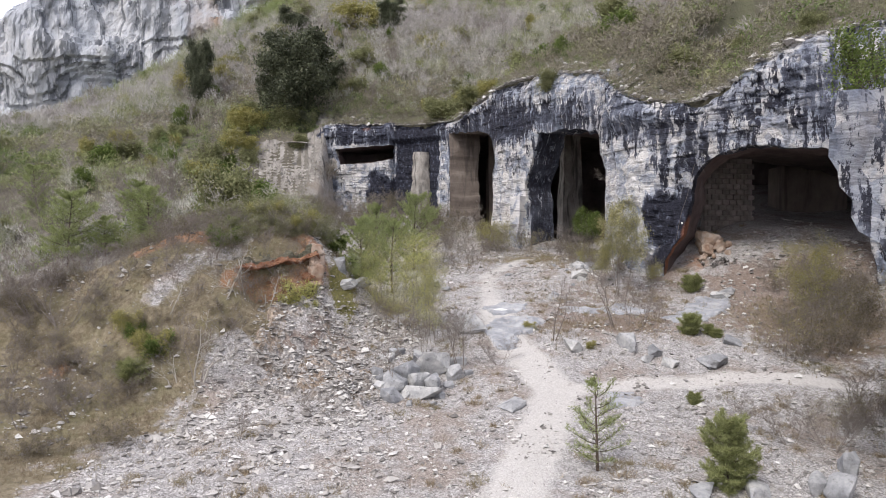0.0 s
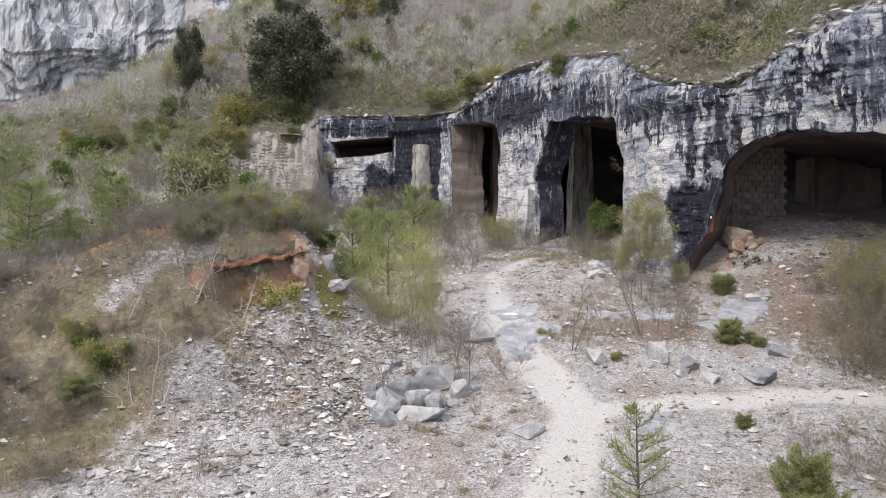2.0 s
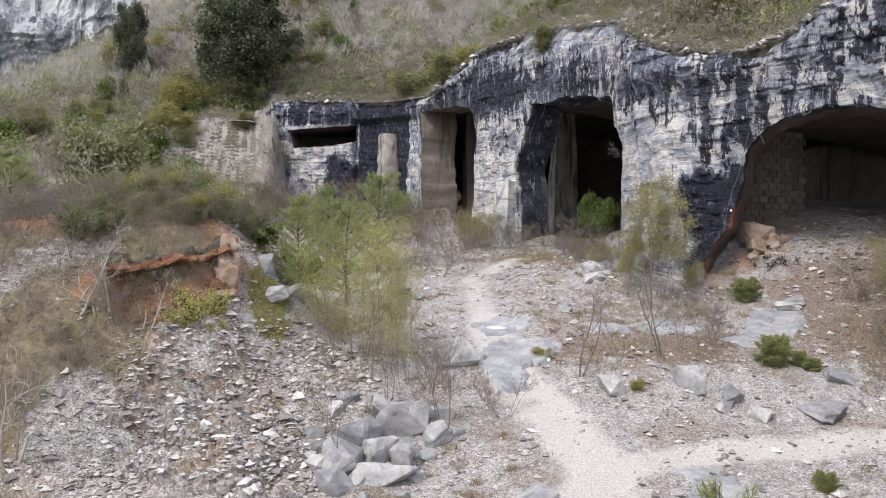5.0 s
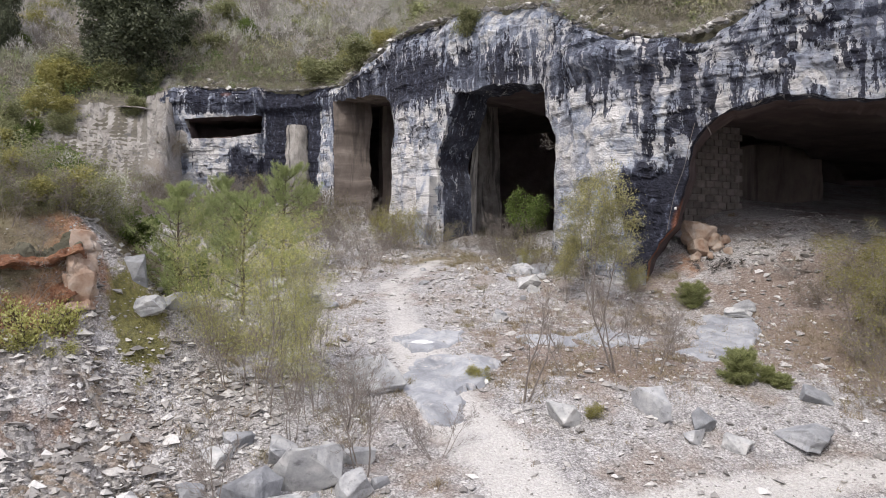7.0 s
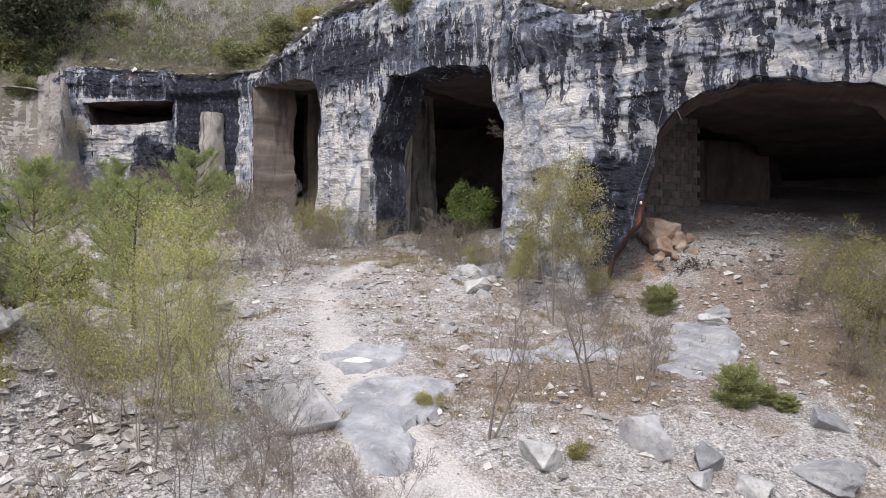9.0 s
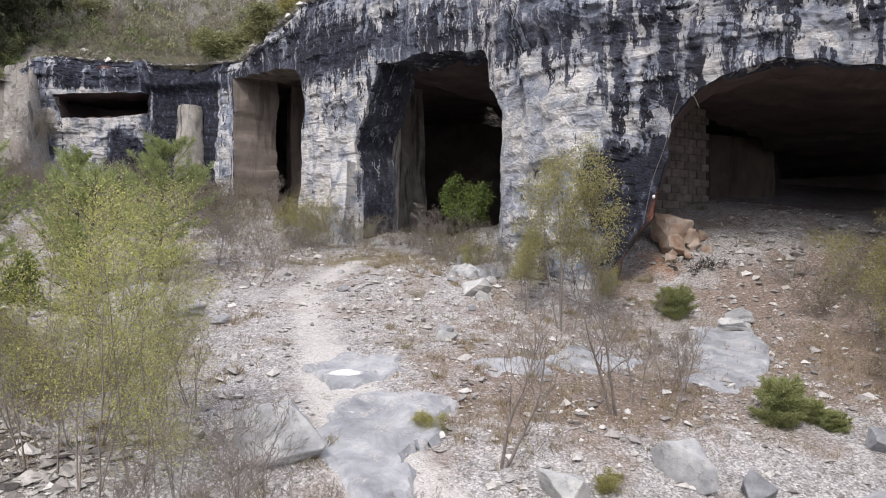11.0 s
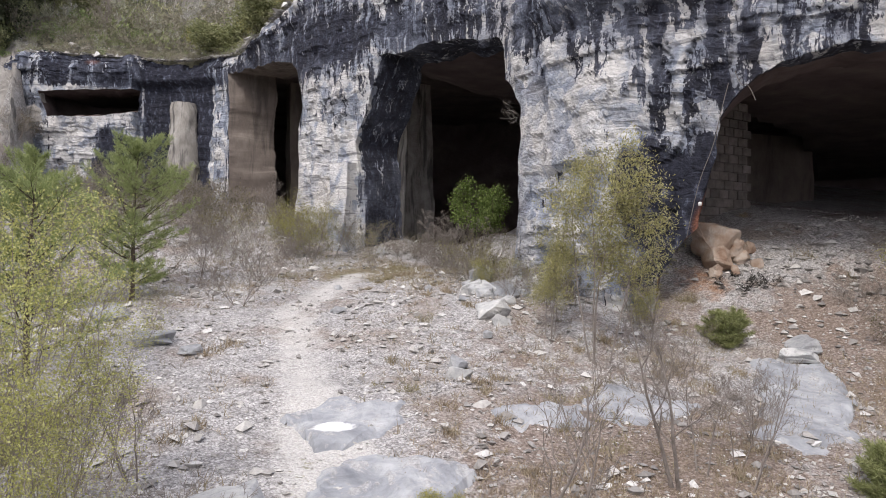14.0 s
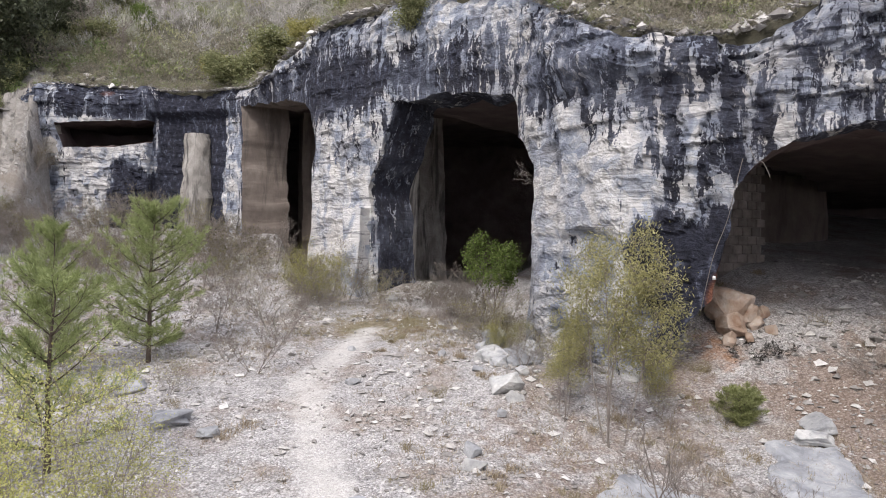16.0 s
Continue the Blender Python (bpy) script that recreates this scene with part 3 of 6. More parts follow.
        for _ in range(8):
            total = np.zeros_like(base)
            np.add.at(total, inv[:, 0], base[inv[:, 1]])
            np.add.at(total, inv[:, 1], base[inv[:, 0]])
            base = 0.5 * base + 0.5 * total / links
        for depth in DEPTH[name]:
            q = base + np.array([d[0] * depth, d[1] * depth, 0])
            j = (0.3 if name == 'tall' else 0.25) * fbm(q[:, 0] * 0.5, q[:, 1] * 0.5, q[:, 2] * 0.5, 5, 90)
            q = q + np.stack([j * 0.6, j * -0.5, j], 1)
            verts.append(q)
            rusty.append(red_jamb * (depth < 1.5))
            now = n + np.arange(len(ids))
            faces.append(np.stack([last[inv[:, 1]], last[inv[:, 0]], now[inv[:, 0]], now[inv[:, 1]]], 1))
            # deeper reveals switch to the hall stone that carries shade in its colour
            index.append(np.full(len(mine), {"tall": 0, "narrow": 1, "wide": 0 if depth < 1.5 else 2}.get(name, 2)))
            last, n = now, n + len(ids)
    verts, faces, index = np.concatenate(verts), np.concatenate(faces), np.concatenate(index)
    used, inv = np.unique(faces, return_inverse=True)
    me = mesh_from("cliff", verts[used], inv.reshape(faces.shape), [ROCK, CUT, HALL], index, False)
    # soot and lichen: black drips under the lip, black feet of the piers, pale faces between
    wave = 0.35 * fbm(U * 0.7, NZ * 0.5, 0, 3, 181)
    edge = U + wave
    soot = 0.36 + 0.16 * step(8.5, 4.5, up) - 0.12 * step(3.4, 0.8, up)
    pier = step(60.4, 61.2, edge) * step(72.4, 71.4, edge)
    soot = soot + pier * (0.17 * step(18.9, 19.7, NZ + wave) - 0.13 * step(19.2, 18.2, NZ + wave) - 0.16 * blob(U, NZ, 70.4, 17, 1.9, 7))
    soot = soot - 0.20 * pier * blob(U, NZ, 66.2, 15.5, 1.5, 2.6)
    for u0, wide, lo, hi, power in ((63.6, 0.34, 14.0, 19.6, 0.38), (61.4, 0.5, 15.8, 19.6, 0.42), (64.7, 0.26, 16.4, 19.6, 0.26), (62.5, 0.2, 14.6, 16.6, 0.2), (66.0, 0.2, 17.6, 19.8, 0.25), (67.4, 0.25, 18.6, 20.2, 0.25)):
        soot = soot + power * np.exp(-((U + 0.4 * wave - u0) / wide) ** 2) * step(lo - 0.5, lo + 0.3, NZ) * step(hi + 0.6, hi - 0.2, NZ)
    foot_black = step(67.2, 65.0, edge + 2.0 * wave + 0.22 * (14.0 - NZ)) * step(60.2, 60.8, U) * step(16.0, 13.6, NZ + 2.4 * wave + 0.25 * (U - 63)) * step(7.5, 9.2, NZ)
    soot = np.maximum(soot, 1.05 * foot_black)
    # over the tall mouth and the pier between the two halls
    tallside = step(72, 73.5, edge) * step(93.5, 92, edge)
    soot = soot + tallside * (0.10 * step(26.0, 25.0, NZ + wave) * step(20.5, 22.0, NZ) + 0.10 * blob(U, NZ, 84, 23.5, 4, 1.8))
    pale_foot = step(85.6, 86.4, edge) * step(93.2, 92.6, edge)
    soot = soot + pale_foot * (0.24 * step(21.4, 23.0, NZ + wave) + 0.03 * step(20.5, 19.5, NZ) - 0.36 * step(18.3, 17.6, NZ + 2.2 * wave))
    soot = soot + 0.24 * step(92, 93.5, edge) * step(110, 108.5, edge) * step(27.6, 26.6, NZ + wave)
    # low block: black recess, grey brow, cream beds below the slot
    low = step(109.6, 110.4, edge)
    black_bay = step(112.0, 112.8, edge) * step(120.3, 119.5, edge)
    soot = soot * (1 - low) + low * (0.33 + 0.36 * step(25.0, 25.6, NZ) + 0.2 * blob(U, NZ, 126.5, 26.6, 0.6, 1.4) + 0.2 * blob(U, NZ, 121.2, 26.4, 0.6, 1.4) - 0.22 * blob(U, NZ, 124.4, 20.6, 3.4, 1.9))
    soot = np.maximum(soot, 1.05 * black_bay * (1 - 0.45 * np.exp(-((U - 119.4) / 0.3) ** 2)))
    soot = np.maximum(soot, 1.0 * step(118.8, 119.6, edge) * step(124.4, 121.6, edge + 2.5 * wave) * step(22.2, 19.8, NZ + 2.5 * wave) * step(14, 15.5, NZ))
    soot = soot + 0.16 * step(66.0, 66.8, edge) * step(72, 71, U) * step(13.9, 13.2, NZ)
    soot = np.where(U > 128.2, 0.38 + 0.2 * step(24.8, 25.6, NZ), soot)
    soot = soot + 0.04 * step(59.6, 57.5, U) * step(16, 18.5, NZ) + 0.16 * blob(U, NZ, 52, 19, 2.5, 2) - 0.2 * blob(U, NZ, 55.4, 18.6, 1.0, 0.8)
    soot = soot - 0.15 * step(72, 74, edge) * step(91, 89, edge) * step(24.0, 25.2, NZ + wave)
    dull = pier * blob(U, NZ, 70.6, 18, 1.9, 8) + 0.8 * step(71, 73, U) * step(96, 90, U) * step(24.8, 26.0, NZ) + 0.5 * pier * step(13.9, 13.2, NZ) + 0.5 * low * step(25.0, 25.6, NZ)
    rust = blob(U, NZ, 62.2, 10.8, 0.5, 1.6) * step(62.9, 62.3, U + 0.2 * (NZ - 10)) + 0.5 * blob(U, NZ, 123.6, 27.6, 0.9, 0.5)
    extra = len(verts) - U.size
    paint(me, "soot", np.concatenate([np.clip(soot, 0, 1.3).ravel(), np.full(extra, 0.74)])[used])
    paint(me, "rust", np.concatenate([rust.ravel(), *rusty])[used])
    paint(me, "block", np.concatenate([(0.5 * small + 0.5 * large - 1.3 * dull).ravel(), np.zeros(extra)])[used])
    paint(me, "joint", np.concatenate([joint.ravel(), np.zeros(extra)])[used])
    return me


tagged(new("cliff", cliff()), "limestone cliff with black streaks and quarry caves", "cliff", kind="structure")


# ---- the halls behind the mouths ----
def chamber():
    ring = [(70, 34), (66, 80), (42, 112), (6, 124), (-18, 110)]
    verts, faces = [], []
    at = np.concatenate([[0], np.cumsum([math.dist(a, b) for a, b in zip(ring, ring[1:])])])
    w = np.arange(0, at[-1], 1.5)
    x, y = np.interp(w, at, [p[0] for p in ring]), np.interp(w, at, [p[1] for p in ring])
    zz = np.linspace(0, 1, 24)
    X, Zg = np.meshgrid(x, zz)
    Y = np.broadcast_to(y, X.shape)
    Zg = 2 + Zg * (np.minimum(hill(x, y) - 1.5, 36) - 2)
    j = 0.6 * fbm(X * 0.2, Y * 0.2, Zg * 0.2, 3, 101)
    P = np.stack([X + j, Y - j, Zg], -1).reshape(-1, 3)
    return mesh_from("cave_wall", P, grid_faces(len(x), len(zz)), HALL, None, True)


def vault():
    X, Y = np.meshgrid(np.arange(-20, 72, 1.0), np.arange(34, 126, 1.0))
    s, u, top = to_line(X, Y)
    z = np.interp(u, (40, 50, 57, 64, 70, 86, 92, 108, 116, 130), (17.6, 17.6, 17.9, 17.9, 22.0, 22.9, 24.4, 26.4, 25.7, 25.3))
    z = (z + 0.25 * fbm(X.ravel() * 0.25, Y.ravel() * 0.25, 0, 4, 103)).reshape(X.shape)
    f = grid_faces(X.shape[1], X.shape[0])
    f = f[(s[f] > 0.9).all(1)]
    used, inv = np.unique(f, return_inverse=True)
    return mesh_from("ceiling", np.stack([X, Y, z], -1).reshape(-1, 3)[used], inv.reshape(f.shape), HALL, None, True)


tagged(new("wall_hall", chamber()), "rough quarried back wall of the dark halls", "wall", kind="structure")
tagged(new("ceiling", vault()), "flat quarried stone ceiling of the halls", "ceiling", kind="structure")


def rough_box(sx, sy, sz, cuts, amp, seed, taper=0.0):
    """A worn block on its base: a box with cut faces pushed in and out."""
    n = cuts
    bm = bmesh.new()
    bmesh.ops.create_cube(bm, size=1)
    bmesh.ops.subdivide_edges(bm, edges=bm.edges[:], cuts=n, use_grid_fill=True)
    c = np.array([v.co[:] for v in bm.verts])
    c[:, 2] += 0.5
    k = 1 - taper * c[:, 2]
    c = c * np.array([sx, sy, sz])
    c[:, 0] *= k
    c[:, 1] *= k
    d = amp * fbm(c[:, 0] * 0.6 + seed * 7.3, c[:, 1] * 0.6, c[:, 2] * 0.5, 4, seed)
    d2 = amp * fbm(c[:, 0] * 0.6, c[:, 1] * 0.6 + seed * 3.1, c[:, 2] * 0.5, 4, seed + 9)
    c[:, 0] += d
    c[:, 1] += d2
    for v, q in zip(bm.verts, c):
        v.co = q
    return bm


def from_bm(name, bm, mat, smooth=False):
    me = bpy.data.meshes.new(name)
    bm.to_mesh(me)
    bm.free()
    me.materials.append(mat)
    me.polygons.foreach_set("use_smooth", np.full(len(me.polygons), smooth))
    return me


def part(name, data, parent, label=""):
    ob = new(name, data)
    ob.parent = parent
    if label:
        ob["label"] = label
    return ob


def level(x, y):
    return float(ground(np.array([x]), np.array([y]))[0])


def hill_level(x, y):
    return float(hill(np.array([x]), np.array([y]))[0])


for k, (x, y, sx, sy, top, turn, taper) in enumerate([(38.5, 74.5, 7.0, 3.0, 18.6, 5, 0.03), (16.4, 90.5, 2.9, 2.2, 24.5, 10, 0.28), (7.2, 101.5, 1.6, 2.0, 26.5, 8, 0.08), (9.5, 100, 3.0, 2.4, 26.5, 0, 0.05)]):
    z = level(x, y) - 0.6
    me = from_bm("pillar", rough_box(sx, sy, top - z, 16, 0.05 if k == 0 else 0.16, 200 + k, taper), PALE_CUT if k == 1 else CUT)
    ob = new("cave_pillar", me)
    ob.matrix_world = pose(x, y, z, 0, 0, turn)
    tagged(ob, "rough brown quarried stone pillar left inside the hall", "pillar", kind="structure")

k = np.searchsorted(LINE_U, 86.35)
px, py = LINE[k, 0] + 0.2 * OUTWARD[k, 0], LINE[k, 1] + 0.2 * OUTWARD[k, 1]
pz = level(px, py) - 0.8
ob = new("stone_pilaster", from_bm("stone_pilaster", rough_box(1.55, 1.7, 15.7 - pz, 12, 0.14, 231, 0.03), ROCK))
ob.matrix_world = pose(px, py, pz, 0, 0, math.degrees(math.atan2(TANGENT[k, 1], TANGENT[k, 0])))
paint(ob.data, "soot", np.full(len(ob.data.vertices), 0.18))
paint(ob.data, "rust", np.zeros(len(ob.data.vertices)))
paint(ob.data, "block", np.zeros(len(ob.data.vertices)))
tagged(ob, "pale square-cut stone pilaster in the cave mouth", "pillar", kind="structure")

def column(x, y, wide, deep, top, turn, soot, seed, name, label, rounding=0.6, mat=None):
    """A weathered rock column whose head is rounded off."""
    z = level(x, y) - 1.0
    h = top - z
    bm = rough_box(2, 2, 1, 14, 0, seed)
    for v in bm.verts:
        a, b, t = v.co.x, v.co.y, v.co.z
        r = max(abs(a), abs(b)) / max(math.hypot(a, b), 1e-6)
        k = (1 - rounding + rounding * r) * (1 - 0.12 * t - 0.25 * max(0, (t - 0.8) / 0.2) ** 3 * rounding)
        v.co = (a * k * wide / 2, b * k * deep / 2, t * h)
    c = np.array([v.co[:] for v in bm.verts])
    j = 0.30 * fbm(c[:, 0] * 0.5 + seed, c[:, 1] * 0.5, c[:, 2] * 0.5, 4, seed) + 0.12 * np.floor(3 * vnoise(c[:, 0] * 0.2, c[:, 1] * 0.2, c[:, 2] * 1.2, seed + 3)) / 3
    for v, d in zip(bm.verts, j):
        v.co.x, v.co.y = v.co.x * (1 + d), v.co.y * (1 + d)
    ob = new(name, from_bm(name, bm, mat or ROCK))
    ob.matrix_world = pose(x, y, z, 0, 0, turn)
    for key, value in (("soot", soot), ("rust", 0), ("block", -1.6)):
        paint(ob.data, key, np.full(len(ob.data.vertices), float(value)))
    tagged(ob, label, "rock", kind="structure")


column(-3.2, 102.2, 2.8, 2.8, 24.0, 20, 0.30, 241, "rock_column", "rounded beige rock column standing proud of the cliff", 0.8, PALE_CUT)
column(-16.7, 105.0, 2.2, 1.6, 25.6, 0, 0.34, 242, "rock_pillar", "pale rock pillar under the dark overhang", 0.4, PALE_CUT)
column(-21.0, 103.6, 5.2, 3.6, 25.6, 12, 0.3, 243, "rock_buttress", "stepped pale buttress of bedded limestone", 0.3, PALE_CUT)

def bedded_bank():
    """Stepped beds of broken limestone on the steep ground beside the low block."""
    us, ss = np.arange(129.6, 143.5, 0.11), np.arange(-7.2, 0.2, 0.09)
    W, S = np.meshgrid(us, ss)
    X = np.interp(W, LINE_U, LINE[:, 0]) - S * np.interp(W, LINE_U, OUTWARD[:, 0])
    Y = np.interp(W, LINE_U, LINE[:, 1]) - S * np.interp(W, LINE_U, OUTWARD[:, 1])
    base = ground(X, Y)
    q = base / 0.5 + 0.5 * fbm(X * 0.5, Y * 0.5, 0, 4, 271)
    run = q - np.floor(q)
    Z = base + 0.22 + 0.5 * (run ** 5 - run) + 0.12 * fbm(X * 1.6, Y * 1.6, 0, 4, 272)
    d = np.minimum.reduce([W - us[0], us[-1] - W, S - ss[0], ss[-1] - S + 0.6]) + 0.6 * fbm(X * 0.8, Y * 0.8, 0, 3, 273)
    Z = Z - 0.6 * step(0.7, 0.0, d)
    me = mesh_from("bedded_bank", np.stack([X, Y, Z], -1).reshape(-1, 3), grid_faces(len(us), len(ss)), PALE_CUT, None, False)
    return me


tagged(new("bedded_bank", bedded_bank()), "steep bank of broken bedded limestone beside the cliff", "rock", kind="structure")

# ---- far crag ----
def crag_rock():
    g = Graph(material("grey_crag"))
    col = g.ramp(g.noise(0.09, (1, 1, 0.5), 7, 0.65, 0.5), (0.32, (0.46, 0.495, 0.55)), (0.5, (0.63, 0.655, 0.695)), (0.68, (0.78, 0.785, 0.79)))
    dark = g.ramp(g.noise(0.26, (1, 1, 0.12), 7, 0.65, 0.6), (0.505, 0.0), (0.57, 0.8))
    col = g.mix(dark, col, (0.14, 0.155, 0.18))
    col = g.mix(g.ramp(g.noise(0.5, (0.4, 0.4, 1.2), 7, 0.7, 0.8), (0.33, 0.5), (0.41, 0.0)), col, (0.33, 0.35, 0.38))
    warm = g.math("MULTIPLY", g.ramp(g.noise(0.07, (1, 1, 0.35), 6, 0.6), (0.45, 0.0), (0.6, 0.9)), g.attr("warm"))
    col = g.mix(warm, col, (0.42, 0.27, 0.15))
    return g.done(col, g.math("ADD", g.noise(0.5, (1, 1, 0.4), 7, 0.7), g.noise(2.0, (1, 1, 0.6), 5)), 1.0, 1.2)


def crag():
    pts = np.array([(-260, 250, 70), (-152, 214, 76), (-132, 209, 82), (-122, 205, 86), (-112, 203, 97), (-100, 206, 104), (-75, 206, 110), (-55, 214, 112), (-44, 226, 116), (10, 250, 125)], float)
    at = np.concatenate([[0], np.cumsum(np.hypot(*np.diff(pts[:, :2], axis=0).T))])
    w = np.arange(0, at[-1], 0.7)
    lx, ly, top = (np.interp(w, at, pts[:, k]) for k in range(3))
    foot = hill(lx, ly) - 12
    W, V = np.meshgrid(w, np.linspace(0, 1, 110))
    Zg = foot + (top - foot) * V
    X, Y = np.broadcast_to(lx, W.shape), np.broadcast_to(ly, W.shape)
    off = 4.0 * fbm(X * 0.06, Y * 0.06, Zg * 0.04, 5, 111) + 1.6 * fbm(X * 0.25, Y * 0.25, Zg * 0.16, 5, 112) + 1.4 * np.floor(3 * vnoise(X * 0.05, Y * 0.05, Zg * 0.12, 113))
    off = off - 6 * step(0.9, 1.0, V)
    me = mesh_from("crag", np.stack([X + off * 0.35, Y - off, Zg], -1).reshape(-1, 3), grid_faces(len(w), 110), crag_rock(), None, False)
    paint(me, "warm", 0.8 * step(-84, -66, X))
    return me


tagged(new("far_crag", crag()), "tall grey limestone crag with dark water streaks", "cliff", kind="structure")

# ---- rock spur that closes the quarry on its near side ----
def boulder_bm(seed, corners=15):
    """A broken block: the hull of a few scattered corners, its edges chipped."""
    rng = np.random.default_rng(seed)
    bm = bmesh.new()
    p = rng.normal(size=(corners, 3))
    p /= np.linalg.norm(p, axis=1)[:, None]
    p = np.sign(p) * np.abs(p) ** 0.65
    for q in p * rng.uniform(0.82, 1.05, (corners, 1)):
        bm.verts.new(q)
    hull = bmesh.ops.convex_hull(bm, input=bm.verts[:])
    bmesh.ops.delete(bm, geom=[v for v in bm.verts if not v.link_faces], context="VERTS")
    bmesh.ops.dissolve_limit(bm, angle_limit=0.2, verts=bm.verts[:], edges=bm.edges[:])
    bmesh.ops.bevel(bm, geom=bm.edges[:], offset=0.05, segments=2, affect="EDGES", profile=0.6)
    bmesh.ops.triangulate(bm, faces=bm.faces[:])
    bmesh.ops.subdivide_edges(bm, edges=bm.edges[:], cuts=3, use_grid_fill=True)
    c = np.array([v.co[:] for v in bm.verts])
    d = 0.075 * fbm(c[:, 0] * 1.9 + seed, c[:, 1] * 1.9, c[:, 2] * 1.9, 3, seed) + 0.03 * fbm(c[:, 0] * 6, c[:, 1] * 6, c[:, 2] * 6 + seed, 3, seed + 2)
    c = c + c * d[:, None]
    for v, q in zip(bm.verts, c):
        v.co = q
    return bm


def boulder_stone():
    g = Graph(material("grey_boulder"))
    col = g.ramp(g.noise(1.6, (1, 1, 1), 7, 0.65), (0.3, (0.19, 0.195, 0.205)), (0.5, (0.32, 0.325, 0.33)), (0.72, (0.48, 0.478, 0.472)))
    tint = g.ramp(g.rnd(), (0.0, (0.8, 0.81, 0.83)), (0.5, (1.05, 1.05, 1.05)), (1.0, (1.35, 1.33, 1.28)))
    col = g.mix(1.0, col, tint, "MULTIPLY")
    col = g.mix(g.ramp(g.noise(5.0, (1, 1, 1), 5, 0.7), (0.56, 0.0), (0.7, 0.6)), col, (0.12, 0.12, 0.115))
    return g.done(col, g.noise(6.0, (1, 1, 1), 6, 0.7), 0.7, 0.06)


def warm_stone():
    g = Graph(material("ochre_boulder"))
    col = g.ramp(g.noise(1.4, (1, 1, 1), 6, 0.6), (0.32, (0.22, 0.135, 0.092)), (0.48, (0.34, 0.255, 0.195)), (0.7, (0.45, 0.40, 0.35)))
    return g.done(col, g.noise(4.0, (1, 1, 1), 6, 0.7), 0.7, 0.08)


def slab_stone():
    g = Graph(material("worn_bedrock"))
    col = g.ramp(g.noise(0.9, (1, 1, 1), 7, 0.65, 0.6), (0.32, (0.20, 0.208, 0.225)), (0.5, (0.32, 0.33, 0.347)), (0.7, (0.48, 0.485, 0.49)))
    vein = g.noise(0.8, (1, 1, 1), 8, 0.75, 2.0)
    col = g.mix(g.ramp(vein, (0.475, 0.0), (0.495, 0.22), (0.515, 0.0)), col, (0.2, 0.2, 0.2))
    col = g.mix(g.ramp(g.noise(1.7, (1, 1, 1), 8, 0.75, 0.5), (0.54, 0.0), (0.60, 0.6)), col, g.ramp(g.noise(14.0, (1, 1, 1), 4, 0.7), (0.35, (0.25, 0.235, 0.22)), (0.65, (0.56, 0.545, 0.53))))
    lime = g.math("ADD", g.attr("lime"), g.math("MULTIPLY", g.math("SUBTRACT", g.noise(3.5, (1, 1, 1), 5, 0.7), 0.5), 0.7))
    col = g.mix(g.ramp(lime, (0.42, 0.0), (0.62, 0.95)), col, (0.82, 0.82, 0.81))
    return g.done(col, g.math("ADD", g.noise(3.0, (1, 1, 1), 7, 0.72), g.math("MULTIPLY", g.ramp(vein, (0.48, 1.0), (0.5, 0.0), (0.52, 1.0)), 0.1)), 0.7, 0.05)


BOULDER, OCHRE, SLAB = boulder_stone(), warm_stone(), slab_stone()


def spur():
    bm = rough_box(1, 1, 1, 34, 0, 1)
    c = np.array([v.co[:] for v in bm.verts])
    x, y, z = c[:, 0] + 0.5, c[:, 1] + 0.5, c[:, 2]
    lean = 0.36 * np.clip(13.4 - (-2 + 17.0 * z), 0, None)
    Y = 22.4 + y * 13 - x * 4.0
    X = 12.5 + lean + x * 24 + y * 10.5
    Zg = -2 + 17.0 * z + 2.5 * x * z
    j = 0.5 * fbm(X * 0.4, Y * 0.4, Zg * 0.4, 5, 121) + 0.12 * vnoise(X * 0.2, Y * 0.2, Zg * 2.5, 122)
    X, Y, Zg = X + j, Y - j, Zg + 0.4 * j
    for v, q in zip(bm.verts, np.stack([X, Y, Zg], 1)):
        v.co = q
    me = from_bm("rock_spur", bm, ROCK)
    n = len(me.vertices)
    zz = np.array([v.co.z for v in me.vertices])
    paint(me, "soot", np.clip(0.4 + 0.25 * step(12.5, 10, zz), 0, 1))
    paint(me, "rust", np.zeros(n))
    paint(me, "block", np.zeros(n))
    return me


tagged(new("rock_spur", spur()), "leaning grey limestone spur beside the quarry", "rock", kind="structure")

# ---- bedrock slabs ----
SLABS = [
    ("flat grey bedrock slab worn smooth across the path", [(2.8, 50.4), (4.2, 51.2), (5.9, 49.9), (5.8, 48.9), (4.7, 47.9), (3.3, 47.9)]),
    ("broken grey bedrock slab sloping down the path", [(3.2, 47.3), (4.9, 47.7), (6.9, 46.3), (5.7, 44.7), (4.8, 43.2), (4.0, 41.5), (3.1, 41.6), (2.3, 43.8), (2.9, 45.8)]),
    ("blue-grey bare bedrock below the scree", [(17.2, 50.2), (18.6, 52.0), (21.2, 51.0), (19.4, 48.4), (17.4, 46.2), (14.8, 45.2), (13.4, 46.0), (15.6, 47.8)]),
    ("low grey bedrock ledge among dry grass", [(9.9, 49.6), (13.0, 51.1), (15.0, 49.5), (12.0, 47.7)]),
    ("pale bedrock patch beside the side path", [(8.0, 36.8), (10.4, 37.1), (10.2, 34.6), (8.0, 34.1)]),
    ("narrow grey bedrock step in the rubble", [(8.0, 49.3), (11.4, 50.0), (10.7, 48.3), (7.9, 47.9)]),
]
